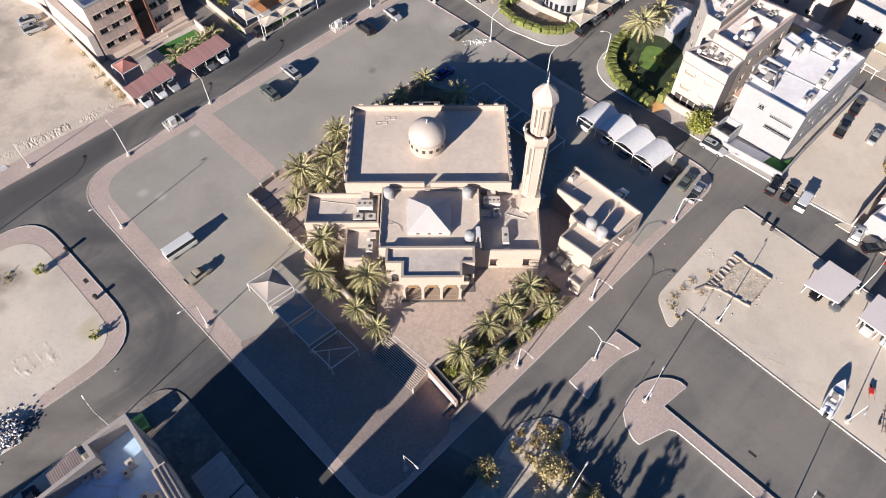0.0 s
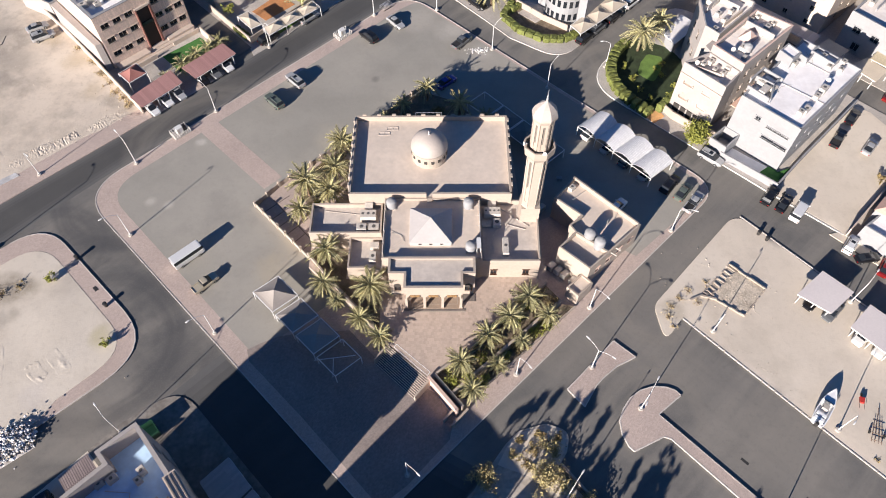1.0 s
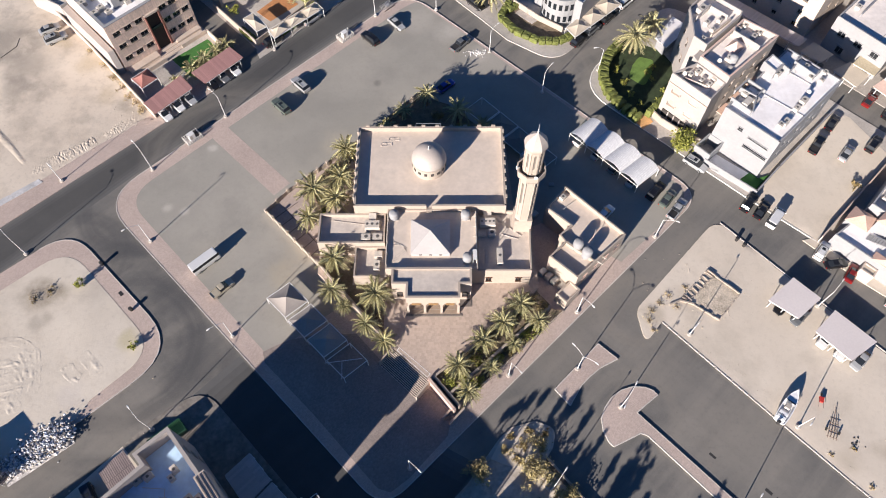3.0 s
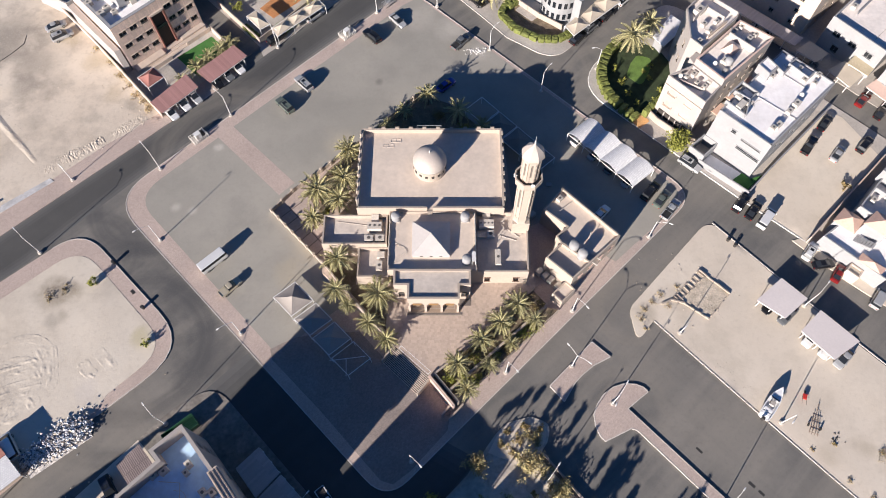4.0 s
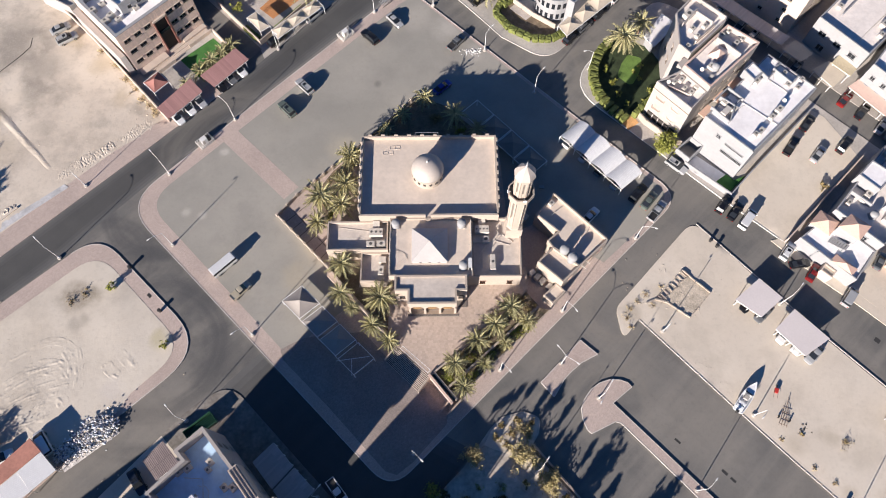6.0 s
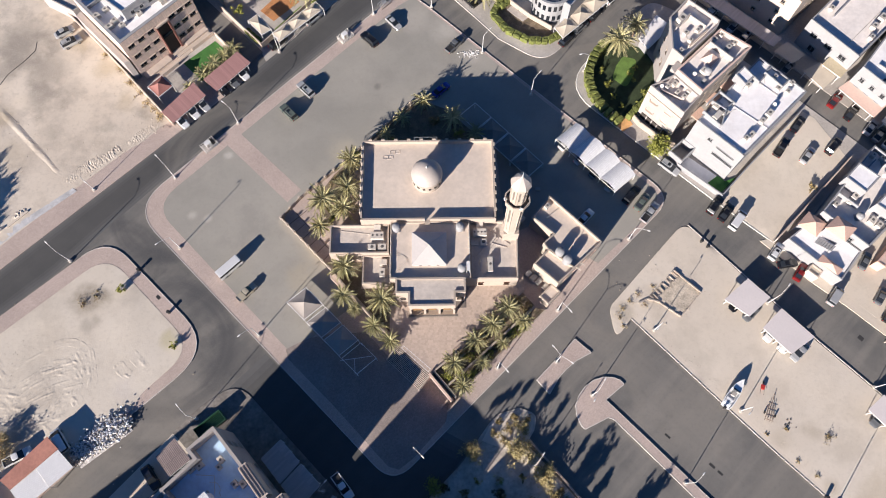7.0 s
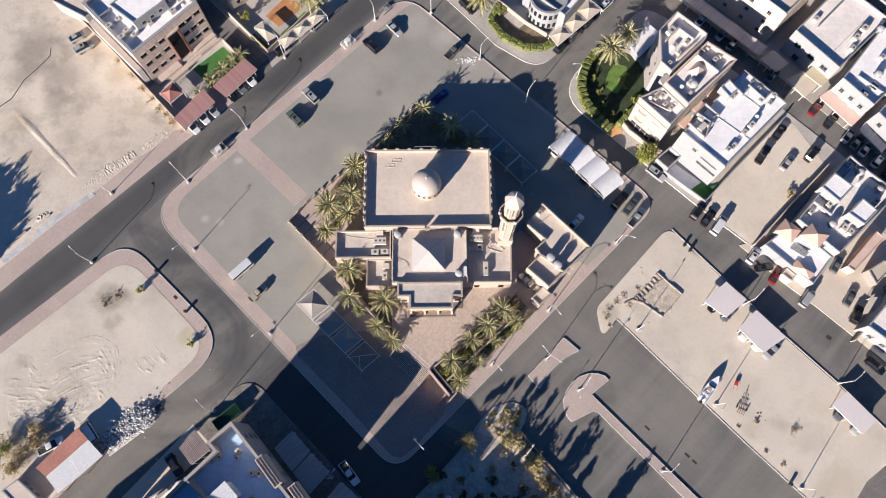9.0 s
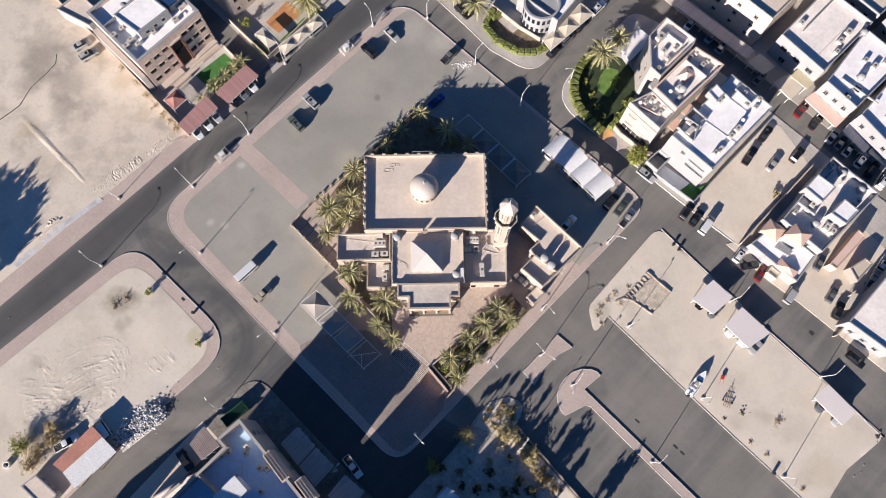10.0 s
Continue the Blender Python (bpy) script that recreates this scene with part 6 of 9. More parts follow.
# ---- street lamps ----
LAMPS = [(-43.5, 100.0, -45.3, 101.4), (-55.8, 86.8, -57.8, 88.9), (-52.9, 70.8, -55.2, 68.9), (-35.1, 52.2, -37.3, 50.4), (-75.1, 68.2, -77.0, 70.0), (-72.8, 84.2, -71.0, 82.6),
         (-14.3, 128.7, -15.6, 130.4), (-0.7, 130.5, 0.6, 132.0), (10.9, 117.7, 12.6, 119.2), (21.4, 106.3, 23.0, 108.0), (33.8, 112.4, 31.6, 112.0), (39.8, 71.6, 42.3, 70.6),
         (24.1, 56.6, 25.7, 54.3), (11.7, 45.2, 13.2, 43.2), (17.5, 27.0, 19.0, 29.0), (45.3, 23.7, 46.7, 25.3), (66.1, 57.6, 67.9, 59.6), (83.7, 40.7, 85.5, 42.6),
         (-4.3, 30.2, -2.3, 28.2), (-21.0, 23.0, -19.4, 24.8), (-35.7, 118.5, -34.4, 117.0), (42.9, 52.4, 41.4, 50.9), (57.5, 36.6, 56.0, 35.1), (72.6, 20.2, 71.1, 18.7), (-45.6, 36.2, -47.4, 38.2)]
POLE = Form().lathe([(0.13, 0.0), (0.13, 0.5), (0.085, 0.55), (0.05, 5.9)], 10).mesh("pole", STEEL_WHITE)
FOOT = Form().lathe([(0.42, -0.1), (0.42, 0.22), (0.3, 0.28)], 12).mesh("footing", CONCRETE)
HEAD = loft([(-0.1, .05, .07, .04, -.03, .0, .05), (0.12, .09, .12, .08, -.05, .0, .08), (0.4, .09, .12, .08, -.05, .0, .07), (0.6, .04, .06, .03, -.03, .0, .04)]).mesh("lamp_head", STEEL_WHITE)
LENS = Form().box(0.1, 0.48, -0.08, 0.08, -0.075, -0.04).mesh("lens", LAMP_GLASS)


def street_lamp(x, y, heads, label="white steel street lamp with a curved arm"):
    ob = thing("street_lamp", label, "street lamp", "street lamps", m=pose(x, y, 0.14))
    part("pole", POLE, None, ob)
    part("footing", FOOT, None, ob)
    for hx, hy in heads:
        dx, dy = hx - x, hy - y
        pts = [(dx * s * 0.8, dy * s * 0.8, 5.85 + 0.95 * math.sin(s * math.pi / 2)) for s in (0, 0.2, 0.45, 0.7, 1.0)]
        part("arm", Form().tube(pts, 0.036, 6), STEEL_WHITE, ob)
        h = part("lamp_head", HEAD, None, ob, m=pose(dx * 0.78, dy * 0.78, 6.8, 0, 0, math.degrees(math.atan2(dy, dx))))
        part("lens", LENS, None, h)
    return ob


for x, y, hx, hy in LAMPS:
    street_lamp(x, y, [(hx, hy)])
street_lamp(23.2, 46.3, [(25.3, 44.6), (21.5, 48.2)], "white steel street lamp with two arms on the traffic island")
street_lamp(29.6, 39.8, [(31.0, 42.0), (28.4, 37.7)], "white steel street lamp with two arms on the traffic island")

# bollard posts, cable boxes, manholes
for x, y in ((54.6, 70.8), (55.7, 69.6), (-60.6, 66.0), (-53.4, 57.0), (70.5, 21.0)):
    single("litter_bin", Form().lathe([(0.28, 0.1), (0.34, 0.95), (0.36, 1.0), (0.2, 1.05)], 12, (x, y, 0)), DARK, "dark round litter bin at the kerb", "bin", "litter bins")
for x, y, a in ((48.0, 22.5, -40), (49.6, 21.0, -40), (-56.0, 60.2, -44), (90.0, 52.6, 40), (61.5, 79.6, 40)):
    single("manhole_cover", Form().box(-0.5, 0.5, -0.3, 0.3, 0.0, 0.03), DARK, "dark iron manhole cover", "manhole cover", "manhole covers", m=pose(x, y, 0.13 if y in (60.2, 79.6) else 0.0, 0, 0, a))


# ---- carports ----
def carport(q, z, material, label, posts=3, slope=0.25, group="carports"):
    ob = thing("carport", label, "carport", group)
    q = [Vector(p) for p in q]
    zs = [z, z, z - slope, z - slope]
    pts = [tuple(p) for p in q]
    if area(pts) < 0:
        pts, zs = pts[::-1], zs[::-1]
    part("roof_sheet", Form().add([(x, y, zz - 0.08) for (x, y), zz in zip(pts, zs)] + [(x, y, zz) for (x, y), zz in zip(pts, zs)],
                                  [(3, 2, 1, 0), (4, 5, 6, 7), (0, 1, 5, 4), (1, 2, 6, 5), (2, 3, 7, 6), (3, 0, 4, 7)]), material, ob)
    for a, b, zz in ((q[0], q[1], z), (q[3], q[2], z - slope)):
        for k in range(posts):
            p = a.lerp(b, (k + 0.1 + 0.8 * (k / max(1, posts - 1)) - k) if posts > 1 else 0.5)
            part("post", Form().box(-0.06, 0.06, -0.06, 0.06, 0.1, zz - 0.1), STEEL_WHITE, ob, m=pose(p.x, p.y, 0, 0, 0, 45))
        part("beam", Form().bar((*a.lerp(b, 0.03), zz - 0.14), (*a.lerp(b, 0.97), zz - 0.14), 0.1), STEEL_WHITE, ob)
    return ob


carport([(-53.6, 109.0), (-59.8, 101.5), (-56.9, 99.0), (-50.6, 105.8)], 2.5, MAROON, "long maroon sheet carport before the apartment house", 4)
carport([(-44.6, 117.0), (-51.5, 109.7), (-48.2, 106.9), (-41.4, 114.2)], 2.5, MAROON, "long maroon sheet carport beside the lawn", 4)
carport([(62.0, 62.1), (65.8, 58.1), (61.2, 54.4), (56.8, 57.9)], 2.4, PALE_SHEET, "pale sheet carport at the edge of the sand lot")
carport([(67.6, 55.9), (73.0, 50.1), (68.0, 46.9), (63.4, 52.1)], 2.4, PALE_SHEET, "pale sheet carport at the edge of the sand lot")
carport([(83.8, 39.0), (88.8, 33.1), (85.6, 30.4), (80.4, 36.3)], 2.4, PALE_SHEET, "narrow pale sheet carport at the edge of the sand lot")
carport([(-48.0, 25.7), (-44.5, 28.6), (-48.5, 32.5), (-51.6, 29.2)], 4.2, brick_mat("brown_ribbed_sheet", (0.40, 0.31, 0.285), (0.5, 0.5, 0.5), 0.3, turn=44, rough=0.6, ratio=30, joint_w=0.2), "brown ribbed lean-to carport beside the house", slope=1.7)
carport([(-29.0, 32.1), (-25.2, 28.0), (-28.6, 24.3), (-32.4, 28.8)], 2.3, GREY_SHEET, "grey sheet carport in the shade")
carport([(-25.0, 27.8), (-21.2, 24.0), (-24.9, 20.0), (-28.4, 24.1)], 2.3, GREY_SHEET, "grey sheet carport in the shade")
carport([(-18.9, 22.3), (-14.8, 18.8), (-18.2, 14.8), (-22.3, 18.3)], 2.3, GREY_SHEET, "grey sheet carport in the shade")
carport([(61.6, 134.2), (78.4, 118.4), (76.2, 116.4), (59.6, 132.0)], 3.0, GREY_SHEET, "long grey carport along the back lane", 6)
carport([(79.8, 117.8), (83.0, 114.2), (79.9, 112.2), (76.4, 115.4)], 2.7, CANVAS, "beige carport across the lane")
carport([(92.0, 107.8), (98.3, 101.0), (95.0, 98.1), (88.8, 105.6)], 2.7, ROSE, "rose-brown carport before the villas", 3)
carport([(86.0, 112.3), (88.8, 108.5), (85.5, 105.5), (82.0, 110.2)], 2.6, CANVAS, "beige carport before the villas", 3)
carport([(98.7, 99.6), (103.6, 94.5), (100.6, 91.6), (96.4, 97.2)], 2.7, GREY_SHEET, "grey carport before the villas", 3)
carport([(104.0, 94.2), (111.0, 87.0), (108.5, 84.4), (101.5, 91.8)], 2.7, CANVAS, "beige carport before the villas", 3)
carport([(94.6, 58.4), (91.9, 55.2), (90.2, 54.8), (92.4, 58.6)], 2.3, CANVAS, "ragged beige awning in the villa yard", 2)
carport([(88.0, 113.2), (91.4, 109.9), (89.4, 107.8), (86.0, 111.3)], 3.4, mat("ochre_sheet", (0.46, 0.39, 0.27), 0.7, grain=3), "ochre awning before a white villa", 2)


def tent_shade(x, y, w, d, turn, label, h=2.4, rise=1.1, material=None):
    ob = thing("shade_tent", label, "shade tent", "shade tents")
    canopy_bay(ob, turned(x, y, w, d, turn), h, h + rise, material or CANVAS)
    return ob


def shade_sail(front, back, bays, label, h=2.4, rise=0.75):
    """A row of joined canvas bays between a front and a back line, each with a low peak."""
    ob = thing("shade_sail", label, "shade sail", "shade sails")
    f0, f1, b0, b1 = (Vector(p) for p in (*front, *back))
    for k in range(bays):
        u, v = k / bays, (k + 1) / bays
        canopy_bay(ob, [tuple(f0.lerp(f1, u)), tuple(f0.lerp(f1, v)), tuple(b0.lerp(b1, v)), tuple(b0.lerp(b1, u))], h, h + rise, CANVAS)
    return ob


shade_sail(((29.2, 119.6), (40.4, 129.6)), ((27.4, 122.4), (37.4, 132.6)), 3, "row of joined beige canvas shades over parked cars")
shade_sail(((-35.4, 119.4), (-25.7, 128.5)), ((-37.0, 121.9), (-27.6, 130.6)), 3, "row of joined cream canvas shades at the garden wall")
shade_sail(((-39.4, 121.4), (-42.9, 125.3)), ((-37.3, 122.9), (-40.9, 127.1)), 1, "cream canvas garden shade", 2.5, 0.6)
tent_shade(-60.8, 108.0, 4.0, 3.9, 46, "maroon pyramid garden pavilion", 2.6, 1.3, mat("maroon_tile", (0.29, 0.125, 0.105), 0.7, vary=0.12, grain=5))

# ---- palms, trees, hedges ----
rng = np.random.default_rng(7)


def frond_mesh(length, droop, seed):
    """A feather leaf: a bent rib with paired leaflets."""
    r = np.random.default_rng(seed)
    f = Form()
    n = 16
    rib = [(length * s, 0.0, droop * (0.55 * s - 1.45 * s * s) * length) for s in [k / n for k in range(n + 1)]]
    for k in range(n):
        a, b = rib[k], rib[k + 1]
        w = 0.05 * (1 - k / n) + 0.012
        f.add([(a[0], -w, a[2]), (a[0], w, a[2]), (b[0], w, b[2]), (b[0], -w, b[2])], [(0, 3, 2, 1)])
    for k in range(1, n + 1):
        s = k / n
        L = 0.5 * length * 0.36 * (0.45 + 1.3 * s * (1.15 - s) * 1.6)
        x, _, z = rib[k]
        for side in (-1, 1):
            a = radians(52 - 22 * s + r.uniform(-8, 8))
            dx, dy, dz = math.cos(a) * L, side * math.sin(a) * L, L * r.uniform(-0.28, 0.12)
            w = 0.06 * length * 0.36
            f.add([(x - w, 0, z), (x + w, 0, z), (x + dx * 0.6 + w, dy * 0.6, z + dz * 0.4 + 0.03), (x + dx, dy, z + dz), (x + dx * 0.55 - w, dy * 0.6, z + dz * 0.4 + 0.03)],
                  [(0, 1, 2, 3, 4)] if side > 0 else [(4, 3, 2, 1, 0)])
    return f


FRONDS = [frond_mesh(1.0, d, 11 + i).mesh("frond", LEAF_PALM) for i, d in enumerate((0.25, 0.5, 0.8, 0.4))]
TRUNK = Form()
tp = []
for k in range(12):
    z = k / 12
    tp += [(0.25 - 0.05 * z, z), (0.20 - 0.04 * z, z + 0.06)]
TRUNK = Form().lathe(tp + [(0.24, 1.0)], 9).mesh("trunk", BARK)


def palm(x, y, base, height, spread, count=38, label="date palm with grey-green feather leaves", group="date palms"):
    ob = thing("date_palm", label, "palm tree", group, m=pose(x, y, base, 0, 0, rng.uniform(0, 360)))
    t = part("trunk", TRUNK, None, ob)
    t.scale = (1.0, 1.0, height)
    for k in range(count):
        s = (k + 0.5) / count
        el = 78 - 108 * s ** 0.8 + rng.uniform(-9, 9)
        ln = spread * (0.72 + 0.33 * math.sin(math.pi * min(1, s * 0.9 + 0.1))) * rng.uniform(0.88, 1.1)
        f = part("frond", FRONDS[int(rng.integers(4))], None, ob, m=pose(0, 0, height, 0, -el, 137.5 * k + rng.uniform(-12, 12)))
        f.scale = (ln, ln, ln)
    return ob


for x, y, base, h, sp in ((-17.7, 88.4, .2, 4.0, 2.8), (-18.2, 81.8, .2, 4.4, 2.9), (-23.1, 79.3, .2, 4.2, 3.1), (-18.9, 77.7, .2, 3.6, 2.7), (-23.7, 74.3, .2, 2.4, 2.3), (-18.2, 64.8, 1.7, 2.9, 2.7), (-18.3, 59.2, .2, 3.4, 2.2),
                          (-16.0, 56.7, .2, 2.2, 1.45), (-10.6, 58.0, 1.7, 2.9, 3.0), (-12.2, 53.0, .2, 3.2, 2.1), (-9.0, 50.1, .2, 2.8, 2.0), (3.3, 45.6, 1.5, 2.3, 2.3), (4.9, 41.5, .6, 2.4, 1.9), (7.4, 49.8, 1.5, 2.5, 2.2),
                          (10.8, 52.8, 1.5, 2.8, 2.3), (13.8, 56.0, 1.5, 3.0, 2.4), (16.9, 53.7, .6, 2.4, 1.8), (12.7, 49.7, .6, 1.8, 1.4), (8.8, 45.8, .6, 1.8, 1.6)):
    palm(x, y, base, h, sp, 44, label="date palm with sunlit grey-green leaves beside the mosque")
for x, y, h, sp in ((-2.4, 102.8, 3.3, 2.3), (-7.0, 99.2, 2.6, 1.9), (-10.6, 95.4, 2.2, 1.8), (3.8, 98.4, 3.6, 2.6), (8.6, 94.8, 3.0, 2.2)):
    palm(x, y, 0.2, h, sp, 30, "date palm in the mosque's shade")
for x, y, h, sp in ((41.1, 117.2, 4.6, 3.5), (45.6, 121.6, 4.0, 2.6), (11.2, 132.0, 3.2, 3.2), (-30.2, 133.0, 4.6, 4.2), (6.4, 136.0, 3.0, 3.0)):
    palm(x, y, 0.15, h, sp, 46, "broad date palm in a villa garden")
for x, y, h in ((-45.8, 118.4, 1.5), (-47.6, 116.4, 1.6), (-49.8, 114.3, 1.6), (-52.0, 111.6, 1.4), (-50.8, 113.0, 1.2), (-46.6, 117.6, 1.2), (-55.0, 108.8, 0.8)):
    palm(x, y, 0.12, h, 2.1 if x > -53 else 1.4, 26, "young palm behind the maroon carport", "young palms")


def leaf_crown(x, y, z, rx, rz, count, size, seed, holes=0.35):
    """A cloud of small leaf blades, gathered in clumps, with gaps."""
    r = np.random.default_rng(seed)
    f = Form()
    clumps = [(r.normal(0, 0.48, 3) * (rx, rx, rz), r.uniform(0.25, 0.5) * rx) for _ in range(max(9, count // 26))]
    for k in range(count):
        c, rad = clumps[int(r.integers(len(clumps)))]
        p = np.array((x, y, z)) + c + r.normal(0, 0.5, 3) * rad
        if p[2] < 0.1:
            p[2] = 0.15 + r.uniform(0, 0.3)
        u, v = r.normal(0, 1, 3), r.normal(0, 1, 3)
        u /= np.linalg.norm(u)
        v -= u * (u @ v)
        v /= np.linalg.norm(v)
        s = size * r.uniform(0.6, 1.3)
        f.add([p - u * s, p + v * s * 0.4, p + u * s, p - v * s * 0.4], [(0, 1, 2, 3)])
    return f


def tree(name, x, y, h, rx, rz, material, label, category, count=520, size=0.22, base=0.12):
    ob = thing(name, label, category)
    f = Form().tube([(x, y, base), (x + 0.05, y, base + h * 0.5), (x, y + 0.05, base + h)], [0.16, 0.12, 0.06], 7)
    for k in range(5):
        a = k * 1.26 + x
        f.tube([(x, y, base + h * (0.35 + 0.1 * k)), (x + math.cos(a) * rx * 0.6, y + math.sin(a) * rx * 0.6, base + h * (0.7 + 0.08 * k))], [0.06, 0.02], 5)
    part("trunk", f, BARK, ob)
    tagged(part("crown", leaf_crown(x, y, base + h, rx, rz, count, size, int(abs(x * 13 + y * 7))), material, ob), kind="stuff")
    return ob


tree("tree", 47.5, 91.8, 2.6, 2.0, 1.5, LEAF_TREE, "round yellow-green street tree at the villa wall", "tree", 2600, 0.26)
tree("shrub", 6.3, 29.6, 1.1, 1.6, 0.8, LEAF_GOLD, "sunlit yellow-green shrub in the garden plot", "shrub", 1500, 0.2)
tree("shrub", 14.9, 30.0, 1.0, 2.1, 0.8, LEAF_GOLD, "dry olive shrub on the sandy tip", "shrub", 1700, 0.2)
tree("shrub", 15.6, 34.8, 0.3, 1.6, 0.22, LEAF_GOLD, "dry scrub on the sandy tip", "shrub", 520, 0.18)
tree("shrub", -0.4, 23.2, 1.2, 1.7, 0.9, LEAF_TREE, "green shrub in the shaded garden", "shrub", 500)
tree("shrub", 19.9, 25.6, 1.0, 1.7, 0.7, LEAF_GOLD, "dry hedge shrub at the garden wall", "shrub", 1300)
tree("shrub", 22.2, 21.2, 1.0, 1.6, 0.8, LEAF_DRY, "dry hedge shrub at the garden wall", "shrub", 420)
tree("shrub", 17.2, 28.4, 0.9, 1.4, 0.7, LEAF_GOLD, "dry hedge shrub at the garden wall", "shrub", 360)
tree("shrub", -87.4, 29.0, 1.6, 1.9, 1.1, LEAF_TREE, "green shrub on the sand by the hut", "shrub", 1400, 0.18)
for x, y, r in ((-83.6, 28.0, 2.0), (-80.8, 30.4, 1.9), (-84.8, 25.2, 1.6), (-81.4, 33.0, 1.2)):
    tree("shrub", x, y, 1.4, r, 1.0, LEAF_STRAW, "dry straw-coloured shrub on the sand by the hut", "shrub", 1300, 0.17)
tree("shrub", -63.6, 61.6, 0.9, 1.0, 0.6, LEAF_TREE, "small green shrub on the sand lot", "shrub", 220)
tree("shrub", -68.5, 60.6, 0.3, 1.1, 0.2, LEAF_DRY, "low dry shrub on the sand lot", "shrub", 120, 0.14)
tree("shrub", -71.0, 59.0, 0.3, 1.3, 0.2, LEAF_DRY, "low dry shrub on the sand lot", "shrub", 120, 0.14)
tree("shrub", -51.6, 50.2, 0.8, 0.8, 0.5, LEAF_TREE, "small green shrub at the island footway", "shrub", 160)
for x, y, r in ((11.4, 22.2, 0.9), (5.0, 22.4, 0.8), (17.2, 20.7, 1.1), (0.6, 19.3, 1.0), (13.6, 18.6, 0.8), (8.8, 19.4, 0.7), (20.4, 18.2, 0.9)):
    tree("shrub", x, y, 0.5, r, 0.4, LEAF_DRY, "dark low bush in the shaded garden", "shrub", 300, 0.15)
for x, y, r in ((18.6, 26.2, 0.9), (19.4, 24.2, 1.1), (20.6, 23.4, 0.9), (21.2, 21.4, 1.1), (22.4, 22.6, 0.8), (22.6, 20.0, 1.1), (23.8, 20.6, 0.9), (24.2, 18.6, 1.0), (25.6, 18.6, 0.8), (13.4, 33.8, 0.9), (16.4, 33.0, 0.8), (12.6, 31.8, 0.9), (14.6, 36.0, 0.8), (10.6, 33.0, 0.8), (17.0, 35.4, 0.7), (11.6, 35.0, 0.7)):
    tree("shrub", x, y, 0.35, r, 0.3, LEAF_DRY if (x + y) % 2 < 1.2 else LEAF_GOLD, "dry brown brush on the sandy strip of the plot", "shrub", 330, 0.15)
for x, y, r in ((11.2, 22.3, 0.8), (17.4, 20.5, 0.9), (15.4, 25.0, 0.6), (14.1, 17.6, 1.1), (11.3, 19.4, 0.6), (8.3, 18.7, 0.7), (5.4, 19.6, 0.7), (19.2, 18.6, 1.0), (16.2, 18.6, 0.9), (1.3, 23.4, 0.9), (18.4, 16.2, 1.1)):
    tree("shrub", x, y, 0.7, r, 0.55, LEAF_SHADE_DARK, "round bush darkened for the shaded garden", "shrub", 420, 0.17)
tree("shrub", 7.2, 24.2, 0.4, 0.7, 0.35, LEAF_TREE, "clipped dark shrub in the shaded garden", "shrub", 160, 0.14)
tree("shrub", 11.0, 24.6, 0.4, 0.9, 0.35, LEAF_TREE, "clipped dark shrub in the shaded garden", "shrub", 160, 0.14)
tree("shrub", 46.6, 105.6, 0.9, 0.9, 0.7, LEAF_TREE, "round green shrub in the villa garden", "shrub", 260)
tree("shrub", 45.0, 102.6, 0.9, 0.9, 0.7, LEAF_TREE, "round green shrub in the villa garden", "shrub", 260)
tree("tree", 79.6, 82.6, 0.8, 0.9, 0.5, LEAF_DRY, "thorny bush at the lot wall", "shrub", 160)
tree("tree", -45.6, 129.4, 1.6, 1.2, 0.9, LEAF_TREE, "green tree in the walled garden", "tree", 400)
# bushes under the palms
for k, (x, y, z) in enumerate([(-20.6, 85.0, .2), (-16.6, 85.2, .2), (-21.2, 76.6, .2), (-16.8, 79.4, .2), (-16.6, 91.2, .2), (4.4, 44.0, 1.5), (8.6, 50.6, 1.5), (12.2, 53.6, 1.5), (14.6, 56.0, 1.5), (17.4, 56.8, 1.5), (6.2, 47.2, 1.5), (6.6, 43.8, .6), (12.0, 49.0, .6), (16.4, 53.0, .6), (2.4, 43.6, 1.5), (5.2, 47.4, 1.5), (10.6, 54.2, 1.5), (13.4, 57.0, 1.5), (15.6, 58.6, 1.5), (9.4, 48.0, .6), (14.6, 52.0, .6), (0.0, 99.6, .2), (5.4, 96.4, .2), (-9.4, 94.4, .2)]):
    ob = tree("shrub", x, y, 0.6, 1.2, 0.4, LEAF_TREE if k % 3 else LEAF_DRY, "low shrub under the palms", "shrub", 420, 0.17, base=z)


def hedge(pts, w, h, label, gap=0.16, piece=1.7, base=0.12):
    """A clipped hedge of rounded blocks, each with its own leaf skin."""
    ob = thing("hedge", label, "hedge")
    for (ax, ay), (bx, by) in zip(pts, pts[1:]):
        ln = math.hypot(bx - ax, by - ay)
        n = max(1, round(ln / piece))
        ang = math.degrees(math.atan2(by - ay, bx - ax))
        for k in range(n):
            x, y = ax + (bx - ax) * (k + 0.5) / n, ay + (by - ay) * (k + 0.5) / n
            L = ln / n - gap
            r = np.random.default_rng(int(abs(x * 31 + y * 17)))
            bm = bmesh.new()
            bmesh.ops.create_cube(bm, size=1)
            bmesh.ops.subdivide_edges(bm, edges=bm.edges[:], cuts=3, use_grid_fill=True)
            for v in bm.verts:
                c = Vector((v.co.x, v.co.y, v.co.z))
                q = c.normalized() * 0.5
                c = c.lerp(q, 0.25)
                v.co = Vector((c.x * L * 1.06, c.y * w * 1.06, (c.z + 0.5) * h)) + Vector(r.normal(0, 0.045, 3))
            me = bpy.data.meshes.new("hedge_block")
            bm.to_mesh(me)
            bm.free()
            me.materials.append(HEDGE)
            part("hedge_block", me, None, ob, m=pose(x, y, base, 0, 0, ang))
    return ob


